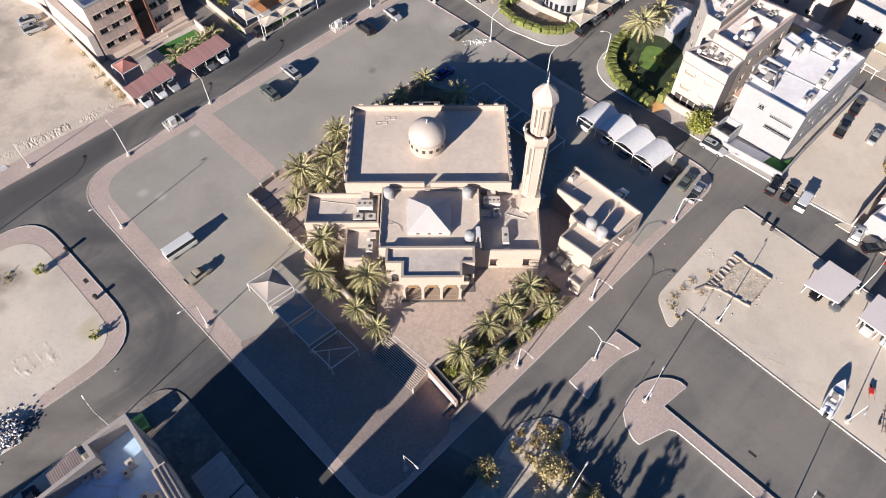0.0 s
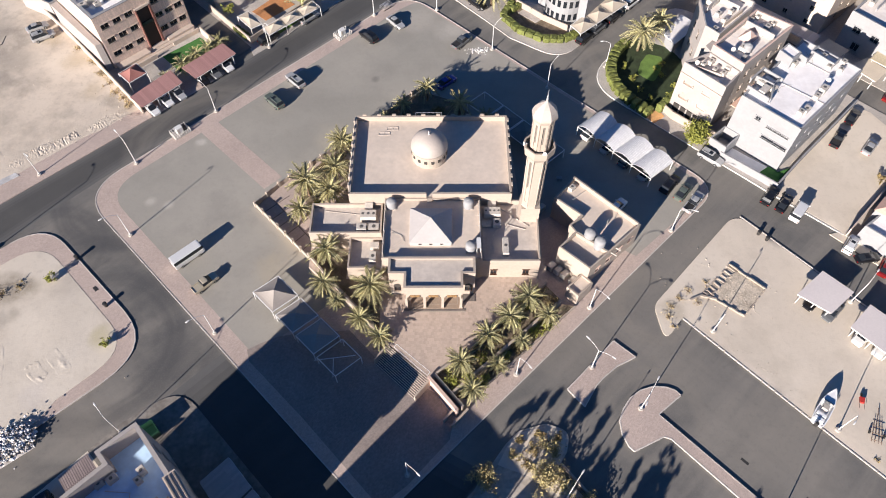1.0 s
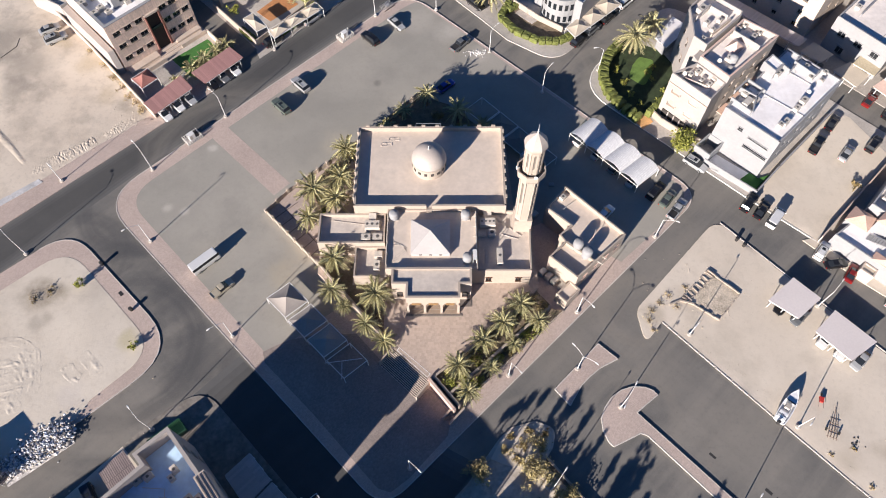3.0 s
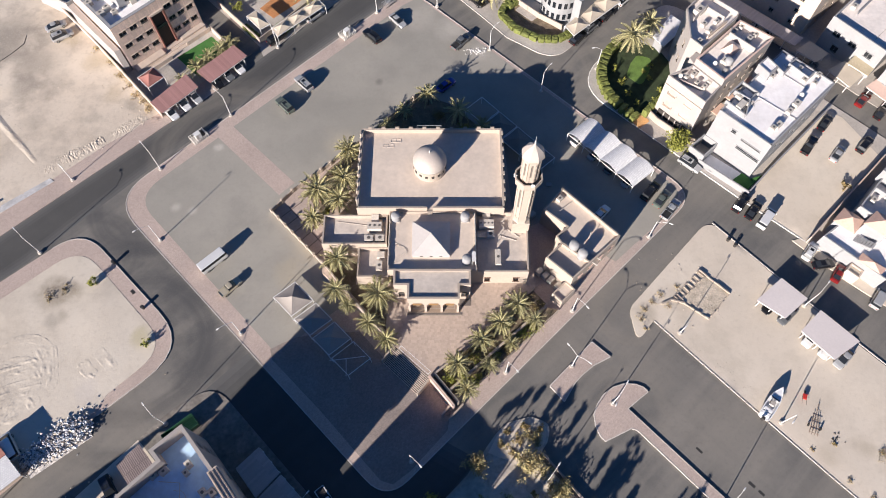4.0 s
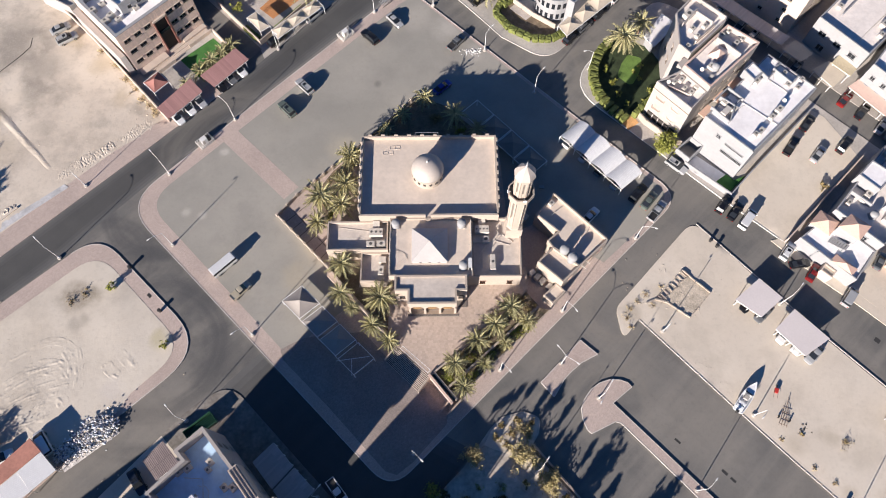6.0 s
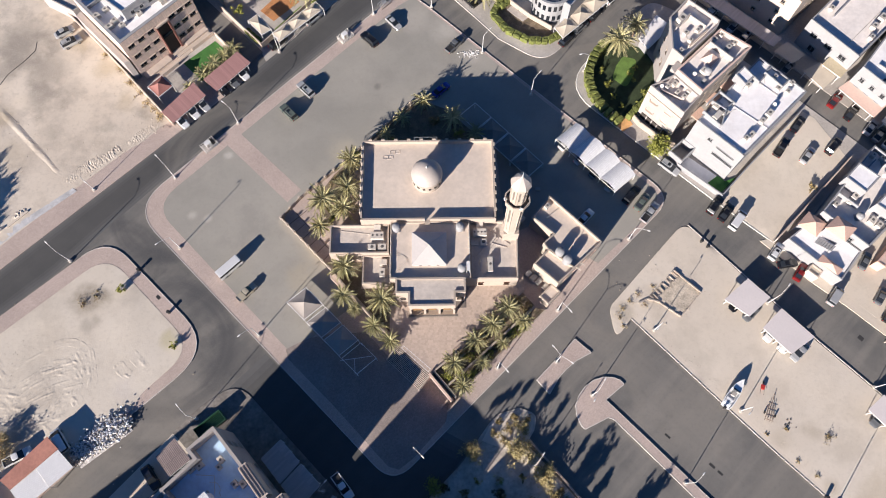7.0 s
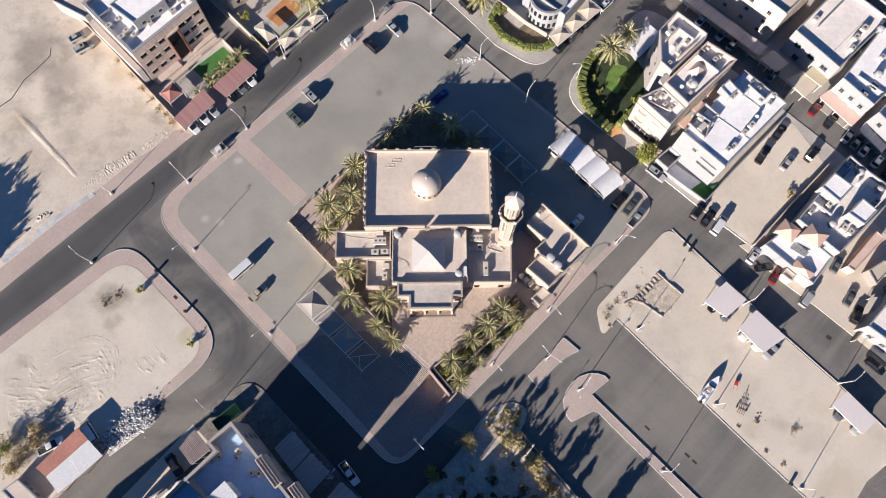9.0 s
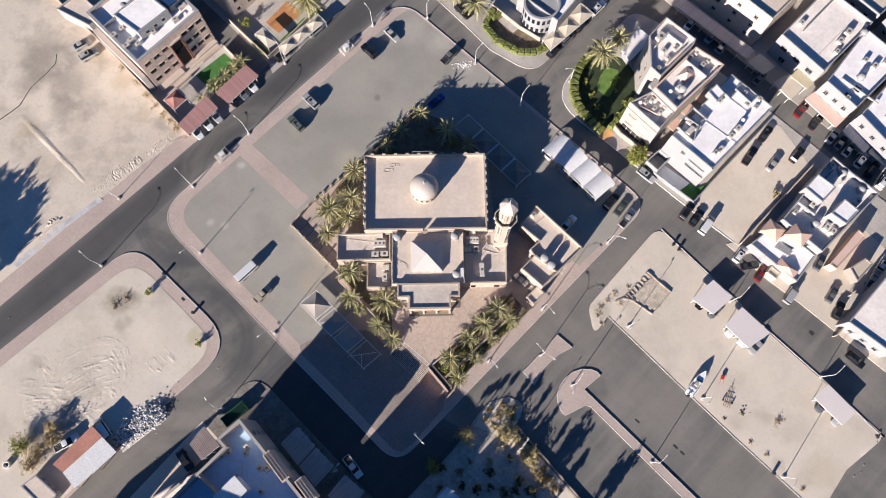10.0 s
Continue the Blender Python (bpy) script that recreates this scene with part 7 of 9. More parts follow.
hedge([(39.0, 119.2), (36.6, 116.4), (34.8, 112.6), (34.4, 109.0), (35.2, 105.2), (37.6, 101.6), (40.6, 98.4)], 2.0, 1.7, "clipped green hedge curving round a villa garden", gap=0.42, piece=1.55)
for x, y, r in ((38.6, 108.4, 0.8), (37.4, 112.0, 0.7), (39.6, 105.2, 0.7), (43.6, 111.2, 0.6), (44.6, 109.4, 0.7), (45.4, 112.6, 0.6), (41.4, 103.0, 0.6)):
    tree("shrub", x, y, 0.6, r, 0.5, LEAF_TREE, "small green bush in the villa garden", "shrub", 240, 0.14)
hedge([(42.2, 99.6), (46.6, 104.0), (48.2, 107.0)], 1.3, 1.9, "clipped green hedge along the tan villa", piece=1.5)
hedge([(15.8, 132.4), (13.6, 127.8), (16.6, 123.4), (21.6, 120.4), (26.0, 120.2), (29.0, 122.0)], 1.5, 1.2, "clipped green hedge round the corner villa")
hedge([(15.4, 129.6), (17.8, 131.8)], 1.2, 1.2, "short clipped hedge beside the corner villa")
hedge([(-43.6, 124.2), (-40.2, 120.8)], 1.3, 1.1, "clipped green hedge at the garden wall")
hedge([(-31.6, 134.4), (-27.8, 131.4)], 1.0, 1.0, "clipped green hedge behind the car shades")
slab("lawn_villa", rounded([(40.0, 110.4, 1), (41.3, 113.8, 1), (43.0, 116.2, 1), (46.0, 115.2, 1), (45.0, 111.4, 1), (42.9, 107.6, 1.2)]), 0.17, LAWN, "green lawn in the villa garden", "lawn")
slab("garden_villa_bed", rounded([(36.2, 117.5), (34.8, 108, 4), (41.6, 98.8), (48.4, 106.0), (50.6, 112.6), (47.8, 118.0), (41, 121.4)]), 0.15, GROUND_COVER_SHADED, "green ground cover of the villa garden, darkened for shade", "planting bed")
slab("lawn_apartment", [(-57.4, 115.6), (-50.8, 121.6), (-46.2, 117.2), (-52.6, 110.9)], 0.18, TURF, "green lawn before the apartment house", "lawn")
slab("paved_terrace", turned(-57.6, 109.8, 3.4, 3.0, 46), 0.2, CONCRETE, "pale paved terrace between lawn and pavilion", "terrace")
slab("lawn_garden", [(-37.2, 124.8), (-31.6, 131.2), (-28.0, 129.6), (-35.0, 121.6)], 0.17, LAWN, "green lawn of the walled garden", "lawn")
slab("tiled_terrace", [(-41.0, 130.0), (-37.6, 127.0), (-32.0, 132.4), (-36.0, 136.0)], 0.18, mat("orange_tile", (0.46, 0.21, 0.085), 0.8, vary=0.15, big=0.6, grain=4), "orange tiled terrace in the walled garden", "terrace")
slab("corner_garden_bed", rounded([(15.6, 132.0), (14.2, 127.6, 1), (21.4, 121.2, 2), (28.0, 122.2), (22.0, 128.0), (17.0, 133)]), 0.15, SOIL, "soil bed behind the clipped hedge", "planting bed")
slab("corner_terrace", [(17.0, 129.4), (20.6, 126.0), (22.4, 127.6), (18.8, 131.2)], 0.2, CONCRETE, "paved terrace behind the clipped hedge", "terrace")
# trees beyond the view whose shade falls on the south street: (tip of the shade, where the crown's shade begins, height, width)
for tx, ty, sx, sy, h, w in ((11.2, 38.8, 9.6, 36.8, 11.0, 0.4), (13.0, 40.0, 11.4, 37.9, 11.0, 0.45), (15.0, 41.0, 13.2, 38.8, 11.0, 0.45), (17.2, 41.4, 15.6, 39.4, 11.0, 0.4), (22.3, 40.9, 18.0, 36.1, 12.0, 0.9), (20.6, 41.4, 17.2, 37.2, 12.0, 0.5), (24.6, 39.0, 19.6, 33.6, 11.0, 0.5), (23.3, 32.1, 17.6, 26.0, 9.5, 0.9), (21.4, 32.6, 17.4, 27.4, 9.5, 0.7),
                             (26.6, 35.6, 20.5, 29.7, 11.0, 0.35), (33.6, 32.4, 25.2, 21.5, 10.8, 1.1), (31.8, 32.6, 24.6, 23.0, 11.0, 1.0), (30.0, 30.4, 24.2, 22.5, 10.0, 0.9), (32.3, 26.5, 27.0, 18.6, 9.0, 0.8), (28.2, 31.8, 23.6, 26.2, 10.8, 0.4),
                             (41.3, 24.6, 33.9, 15.0, 8.6, 1.0), (39.0, 24.0, 33.0, 16.0, 8.5, 0.8), (43.4, 27.0, 37.8, 19.0, 9.4, 0.5)):
    far = h / math.tan(radians(SUN_EL))
    x, y = tx - SHADOW_DIR[0] * far, ty - SHADOW_DIR[1] * far
    low = max(2.0, math.hypot(sx - x, sy - y) * math.tan(radians(SUN_EL)))
    tree("tree", x, y, (h + low) / 2 + 0.3, w * 0.8, (h - low) / 1.9, LEAF_TREE, "tall feathery tree south of the garden plot", "tree", 1000, 0.28)
for tx, ty, w in ((-100.4, 91.4, 1.4), (-96.4, 91.8, 1.2), (-93.2, 91.2, 1.3), (-90.6, 87.6, 1.0), (-89.6, 86.2, 1.0), (-90.6, 81.6, 1.0), (-91.0, 77.4, 1.0)):
    tree("tree", tx - SHADOW_DIR[0] * 36.9, ty - SHADOW_DIR[1] * 36.9, 10.0, w * 1.25, 1.9, LEAF_TREE, "tall tree west of the sand lot", "tree", 1150, 0.4)

# ---- roof equipment ----
CASING = mat("unit_casing", (0.52, 0.475, 0.42), 0.6, vary=0.12, big=0.8, grain=5, bump=0.05)
FAN_GREY = mat("fan_grille", (0.10, 0.095, 0.09), 0.6, vary=0.1, bump=0)
FAN = Form().lathe([(0.27, 0.0), (0.27, 0.03), (0.06, 0.05)], 14).mesh("fan", FAN_GREY)


def ac_unit(x, y, z, turn=0.0, w=0.95, d=0.75, h=0.85, fans=1, label="beige air conditioning unit on the roof", side=False):
    ob = thing("air_conditioner", label, "air conditioner", "roof air conditioners", m=pose(x, y, z, 0, 0, turn))
    b = 0.04
    f = Form()
    for z0, z1, e in ((0.08, h - b, 0.0), (h - b, h, b)):
        f.box(-w / 2 + e, w / 2 - e, -d / 2 + e, d / 2 - e, z0, z1)
    part("casing", f, CASING, ob)
    for sx in (-1, 1):
        part("foot", Form().box(sx * w * 0.4 - 0.05, sx * w * 0.4 + 0.05, -d / 2, d / 2, 0, 0.08), CONCRETE, ob)
    for k in range(fans):
        fx = -w / 2 + w * (k + 0.5) / fans
        s = min(w / fans, d) / 0.95 * 0.9
        g = part("fan", FAN, None, ob, m=pose(fx, -d / 2 - 0.01, h * 0.5, 90, 0, 0) if side else pose(fx, 0, h, 0, 0, 0))
        g.scale = (s, s, 1)
    return ob


def water_tank(x, y, z, r=0.75, h=1.7, label="white ribbed water tank on the roof"):
    ob = thing("water_tank", label, "water tank", "roof water tanks", m=pose(x, y, z))
    prof = []
    for k in range(5):
        a = h * 0.75 * k / 5 + 0.1
        prof += [(r, a), (r * 0.97, a + h * 0.05), (r, a + h * 0.1)]
    part("body", Form().lathe([(r * 0.9, 0.1)] + prof + [(r * 0.93, h * 0.88), (r * 0.6, h * 0.98), (r * 0.3, h)], 18), WHITE_DIMMED, ob, smooth=True)
    part("lid", Form().lathe([(r * 0.32, h), (r * 0.32, h + 0.07), (r * 0.1, h + 0.1)], 12), WHITE_DIMMED, ob)
    part("stand", Form().box(-r * 0.9, r * 0.9, -r * 0.9, r * 0.9, 0, 0.1), CONCRETE, ob)
    return ob


def dish(x, y, z, turn, r=0.42):
    ob = thing("satellite_dish", "pale satellite dish on the roof", "satellite dish", "satellite dishes", m=pose(x, y, z, 0, 0, turn))
    f = Form()
    n = 16
    rows = [(0.02, 0.0), (r * 0.5, 0.04), (r * 0.85, 0.13), (r, 0.2)]
    f.lathe(rows + [(r * 0.97, 0.22), (r * 0.5, 0.07), (0.02, 0.03)], n)
    part("reflector", f, CASING, ob, smooth=True, m=pose(0, 0, 0.9, 0, 50, 0))
    part("mast", Form().tube([(0, 0, 0), (0, 0, 0.9)], 0.03, 6), STEEL, ob)
    part("feed_arm", Form().tube([(0.1, 0, 0.75), (0.62, 0, 1.25)], 0.015, 5), STEEL, ob)
    return ob


def pipe_run(pts, r=0.05, label="thin pale pipe run across the roof"):
    return single("pipe", Form().tube(pts, r, 6), CASING, label, "pipe", "roof pipes")


# mosque roofs
for x, y, z, t, w, d, h, n in ((-11.6, 70.6, 5.3, 0, 2.6, 1.5, 1.3, 3), (-12.6, 68.3, 5.3, 0, 1.6, 1.2, 0.9, 1), (-10.6, 68.4, 5.3, 0, 1.7, 1.2, 0.8, 1), (-10.6, 63.4, 4.1, 90, 1.8, 1.1, 0.9, 1), (-10.4, 65.6, 4.1, 0, 1.4, 1.2, 0.8, 0),
                               (8.7, 70.9, 5.6, 0, 2.7, 1.5, 1.35, 4), (9.4, 69.0, 5.6, 0, 1.3, 1.3, 0.9, 1), (7.6, 68.9, 5.6, 0, 1.6, 1.0, 0.6, 0), (10.6, 64.4, 5.6, 90, 3.0, 1.0, 0.9, 1)):
    ac_unit(x, y, z, t, w, d, h, n, "large beige air conditioning unit on the mosque roof")
for a, b, w in (((-11.6, 71.3, 6.0), (-11.6, 72.9, 6.3), 1.3), ((8.7, 71.6, 6.2), (8.7, 73.2, 6.5), 1.4)):
    single("air_duct", Form().bar(a, b, w, 0.6), CASING, "boxy sheet-metal air duct into the hall wall", "air duct", "air ducts")
for x, y in ((-7.7, 71.6), (4.8, 71.6), (5.0, 63.1)):
    water_tank(x, y, 7.2, 0.85, 1.7, "white water tank on the mosque roof")
rack = thing("service_rack", "white steel rack beside the water tank", "rack")
for k, (x, y) in enumerate(((5.9, 62.3), (6.5, 62.3), (5.9, 64.2), (6.5, 64.2))):
    part("upright", Form().box(x - 0.04, x + 0.04, y - 0.04, y + 0.04, 7.2, 8.9), STEEL_WHITE, rack)
part("top", Form().box(5.86, 6.54, 62.26, 64.24, 8.85, 8.9), STEEL_WHITE, rack)
for k in range(5):
    pipe_run([(-8.75, 62 + k * 2.2, 7.72), (-8.75, 63.6 + k * 2.2, 7.72)], 0.07)
pipe_run([(-3.0, 60.6, 7.26), (2.2, 56.6, 7.26)], 0.03)
pipe_run([(10.2, 72.2, 5.68), (14.6, 68.6, 5.68)], 0.05)
pipe_run([(7.4, 65.2, 5.68), (9.6, 68.2, 5.68)], 0.04)
pipe_run([(9.2, 74.2, 8.4), (10.0, 75.6, 7.75)], 0.03)
pipe_run([(8.4, 74.2, 8.4), (9.2, 75.4, 7.75)], 0.03)
for k in range(4):
    pipe_run([(7.2 + 0.5 * k, 62.4 + 0.3 * k, 5.66), (7.3 + 0.5 * k, 66.2 + 0.4 * k, 5.66)], 0.03)
pipe_run([(8.2, 66.4, 5.66), (10.4, 69.0, 5.66)], 0.06)
pipe_run([(11.0, 69.0, 5.68), (14.0, 68.0, 5.68), (15.2, 69.4, 5.68)], 0.05)
for k in range(3):
    pipe_run([(-8.4, 62.4 + 0.3 * k, 7.24), (-6.8, 63.2 + 0.5 * k, 7.24), (-5.4, 64.6 + 0.4 * k, 7.24), (-6.2, 66.0, 7.24), (-7.9, 66.8 - 0.4 * k, 7.24)], 0.022, "thin grey hose lying on the mosque roof")
pipe_run([(6.55, 62.6, 7.74), (6.55, 72.4, 7.74)], 0.09)
for k in range(5):
    pipe_run([(6.0, 63.4 + 2.0 * k, 7.72), (6.7, 63.4 + 2.0 * k, 7.72)], 0.05)
pipe_run([(-19.0, 72.0, 5.38), (-13.2, 71.2, 5.38)], 0.03)
hatch = thing("roof_hatch", "thin steel rails lying on the hall roof", "rails")
for x, y in ((-9.6, 87.2), (-8.2, 88.4)):
    part("rail", Form().ring([(x - 1.0, y - 0.45), (x + 1.0, y - 0.35), (x + 1.0, y + 0.35), (x - 1.0, y + 0.25)], 0.06, 7.6, 7.66), GREY_ROOF, hatch)
    part("rail_bar", Form().box(x - 0.04, x + 0.04, y - 0.4, y + 0.3, 7.6, 7.66), GREY_ROOF, hatch)
roof_rack = thing("ladder_frame", "thin steel frame on the north parapet", "frame")
part("frame", Form().bar((-4.2, 90.4, 8.7), (-4.2, 91.1, 8.75), 0.06).bar((0.4, 90.4, 8.7), (0.4, 91.1, 8.75), 0.06).bar((-4.2, 91.1, 8.75), (0.4, 91.1, 8.75), 0.06), STEEL, roof_rack)
part("spout", Form().box(-2.0, -1.1, 72.35, 73.0, 7.35, 7.6), CREAM_DIMMED, mosque)
# annex roof and yard
for x, y in ((24.4, 66.9), (25.8, 65.3)):
    water_tank(x, y, 4.7, 0.95, 2.2, "large white water tank on the annex roof")
pipe_run([(26.4, 66.0, 5.0), (27.6, 69.6, 6.2)], 0.06)
pipe_run([(26.6, 64.8, 4.8), (28.4, 63.4, 4.8)], 0.1)
pipe_run([(27.4, 65.8, 4.8), (29.2, 64.4, 4.8)], 0.1)
ac_unit(22.6, 77.0, 4.7, 44, 1.1, 0.9, 0.8, 1)
pipe_run([(21.8, 74.0, 5.0), (25.8, 77.2, 5.0)], 0.06)
for x, y in ((20.6, 62.4), (21.8, 61.2), (18.6, 64.0), (19.6, 63.2), (17.8, 76.0)):
    ac_unit(x, y, 0.13, 44, 1.3, 1.0, 1.2, 0, "pale cabinet in the yard beside the annex")

# villa and apartment roofs
ROOF_UNITS = [
    # x, y, z, turn, width, depth, height, fans
    (57.6, 96.2, 10.6, 44, 1.6, 1.3, 1.0, 1), (59.0, 94.6, 10.6, 44, 1.5, 1.2, 0.9, 1), (57.2, 93.8, 10.6, 44, 2.2, 1.2, 1.3, 0), (67.8, 94.2, 10.6, 44, 1.7, 1.1, 1.2, 1), (66.2, 92.6, 10.6, 44, 1.4, 0.9, 0.9, 1),
    (63.4, 89.4, 10.6, 44, 1.8, 1.0, 0.9, 1), (62.2, 88.6, 10.6, 44, 1.2, 0.9, 1.1, 1), (70.6, 103.0, 10.6, 44, 1.1, 0.9, 0.8, 1), (70.8, 100.2, 10.6, 44, 1.2, 0.9, 0.8, 1), (72.6, 99.4, 10.6, 44, 1.0, 0.8, 0.8, 1), (73.8, 101.4, 10.6, 44, 1.2, 0.8, 0.8, 1),
    (64.6, 101.0, 10.6, 44, 1.4, 1.0, 0.9, 1),
    (55.6, 103.8, 11.9, 45, 1.4, 1.2, 0.8, 1), (58.8, 111.4, 11.9, 45, 1.2, 0.9, 0.8, 1), (60.4, 112.4, 11.9, 45, 1.0, 0.8, 0.8, 1), (61.4, 109.4, 11.9, 45, 1.3, 1.0, 0.9, 1), (62.8, 110.4, 11.9, 45, 1.0, 0.8, 0.8, 1), (55.2, 101.4, 11.9, 45, 1.0, 0.7, 0.6, 0),
    (52.4, 116.2, 12.4, 45, 2.2, 1.6, 1.2, 1), (52.8, 112.8, 12.4, 45, 1.2, 0.9, 0.8, 1), (51.2, 108.4, 12.4, 45, 1.2, 0.9, 0.8, 1), (53.6, 111.0, 12.4, 45, 1.0, 0.8, 0.7, 1), (55.4, 113.4, 12.4, 45, 1.0, 0.8, 0.8, 1),
    (49.6, 101.6, 10.5, 45, 1.3, 0.9, 0.9, 1), (48.2, 101.0, 10.5, 45, 1.1, 0.8, 0.8, 1), (51.2, 98.6, 10.5, 45, 1.2, 0.9, 0.8, 1), (50.0, 99.6, 10.5, 45, 1.2, 0.8, 0.8, 1), (52.4, 99.8, 10.5, 45, 1.0, 0.9, 0.9, 0),
    (-72.4, 119.6, 11.3, 45, 1.6, 1.1, 1.0, 1), (-69.2, 116.8, 11.3, 45, 1.7, 1.1, 1.0, 1), (-68.2, 118.2, 11.3, 45, 1.4, 1.0, 1.2, 1), (-66.6, 117.4, 11.3, 45, 1.2, 0.9, 0.8, 1), (-58.6, 123.4, 11.3, 45, 1.5, 1.0, 1.0, 1), (-57.6, 127.2, 11.3, 45, 2.0, 1.6, 1.0, 1),
    (-63.4, 120.4, 11.3, 45, 1.2, 0.9, 0.8, 1), (-70.8, 121.4, 11.3, 45, 1.2, 0.9, 0.8, 1),
    (-37.4, 28.2, 9.0, -46, 1.2, 0.9, 0.9, 1), (-37.6, 27.0, 9.0, -46, 1.0, 0.8, 0.8, 1), (-40.9, 27.2, 9.0, 44, 1.3, 0.9, 0.9, 1), (-42.4, 26.6, 9.0, 44, 1.2, 0.9, 0.8, 1), (-34.6, 24.2, 9.0, -46, 1.2, 1.0, 0.9, 1), (-33.2, 24.2, 9.0, -46, 1.3, 1.0, 0.9, 1), (-34.2, 19.8, 9.0, -46, 1.2, 0.9, 0.8, 1),
    (90.5, 87.3, 5.3, 45, 1.3, 0.9, 0.9, 1), (92.2, 86.6, 5.3, 45, 1.2, 0.9, 0.8, 1), (84.6, 78.0, 5.3, 45, 1.7, 1.2, 1.2, 1), (83.6, 77.0, 5.3, 45, 1.3, 1.0, 0.9, 1), (94.8, 78.6, 5.3, 45, 1.5, 1.1, 1.0, 1), (87.0, 72.8, 5.3, 45, 1.6, 1.1, 1.0, 1), (88.2, 71.8, 5.3, 45, 1.4, 1.0, 1.0, 1), (80.6, 76.4, 5.3, 45, 1.2, 0.9, 0.8, 1),
    (98.4, 119.8, 7.4, 45, 1.8, 1.4, 1.2, 1), (96.2, 117.6, 7.4, 45, 1.6, 1.2, 1.0, 1), (95.0, 114.8, 7.4, 45, 1.3, 1.0, 0.9, 1), (88.0, 122.6, 7.4, 45, 1.4, 1.0, 0.8, 1),
    (95.6, 103.0, 7.2, 45, 1.3, 1.0, 0.9, 1), (103.2, 111.0, 7.2, 45, 1.6, 1.2, 1.0, 1), (101.4, 112.6, 7.2, 45, 1.3, 1.0, 0.9, 1), (106.0, 112.0, 7.2, 45, 1.2, 0.9, 0.8, 1), (104.6, 98.6, 6.6, 45, 1.4, 1.0, 0.9, 1), (107.0, 101.4, 6.6, 45, 1.4, 1.0, 0.9, 1),
]
for x, y, z, t, w, d, h, n in ROOF_UNITS:
    ac_unit(x, y, z, t, w, d, h, n)
for x, y, z in ((-60.2, 128.6, 11.3), (56.2, 103.4, 11.9), (102.0, 119.6, 7.4), (92.6, 85.4, 5.3), (84.6, 73.6, 5.3), (99.6, 108.2, 7.2), (-70.6, 127.0, 11.3), (96.0, 81.4, 5.3)):
    water_tank(x, y, z, 0.8, 1.6)
for x, y, z, t in ((69.2, 96.2, 10.6, 230), (53.4, 102.8, 11.9, 225), (-56.2, 124.6, 11.3, 230), (-38.8, 23.0, 9.0, 225), (91.4, 82.4, 5.3, 230), (46.9, 100.9, 10.5, 225)):
    dish(x, y, z, t)
# low walls, skylights, pipes on roofs
for a, b, z, h, th, m_ in (((58.6, 98.0), (66.6, 90.4), 10.6, 0.0, 0, None), ((-75.0, 121.6), (-66.0, 130.6), 11.3, 0.9, 0.2, WHITE_DIMMED), ((81.4, 78.6), (84.6, 75.6), 5.3, 1.2, 0.2, WHITE_DIMMED), ((87.6, 83.4), (90.4, 86.0), 5.3, 1.0, 0.2, WHITE_DIMMED), ((88.0, 120.4), (97.6, 129.8), 7.4, 0.6, 0.2, WHITE_DIMMED),
                           ((53.0, 109.4), (57.4, 113.4), 12.4, 0.8, 0.2, TAN), ((57.6, 110.2), (61.6, 106.2), 11.9, 1.3, 0.2, PALE_WALL_DIMMED), ((57.6, 110.4), (58.0, 111.4), 11.9, 1.3, 0.2, PALE_WALL_DIMMED), ((46.6, 100.2), (50.6, 98.0), 10.5, 0.7, 0.15, TAN), ((50.8, 113.6), (54.0, 117.0), 12.4, 1.4, 0.2, PALE_WALL_DIMMED), ((54.2, 116.8), (57.0, 114.2), 12.4, 1.0, 0.2, PALE_WALL_DIMMED), ((68.5, 103.8), (71.4, 100.4), 10.6, 1.0, 0.2, WHITE_DIMMED), ((68.6, 103.9), (70.2, 105.2), 10.6, 0.9, 0.2, WHITE_DIMMED), ((71.5, 100.4), (73.0, 101.8), 10.6, 0.9, 0.2, WHITE_DIMMED), ((64.3, 104.8), (66.7, 101.4), 10.6, 1.3, 0.2, WHITE_DIMMED), ((66.8, 101.3), (68.4, 103.0), 10.6, 0.8, 0.2, WHITE_DIMMED),
                           ((55.6, 96.6), (58.6, 99.4), 10.6, 1.0, 0.25, WHITE_DIMMED), ((58.7, 99.3), (61.2, 96.6), 10.6, 0.9, 0.2, WHITE_DIMMED), ((59.0, 95.2), (60.6, 96.6), 10.6, 0.9, 0.2, WHITE_DIMMED), ((56.6, 97.0), (59.0, 95.0), 10.6, 1.2, 0.2, WHITE_DIMMED), ((59.0, 94.8), (57.6, 91.4), 10.6, 1.1, 0.2, WHITE_DIMMED), ((54.6, 94.8), (57.4, 91.6), 10.6, 1.0, 0.2, WHITE_DIMMED), ((95.4, 108.0), (102.4, 101.6), 7.2, 0.5, 0.2, WHITE_DIMMED)):
    if h:
        boundary("roof_wall", [a, b], h, m_, "low wall dividing a flat roof", th=th, z0=z)
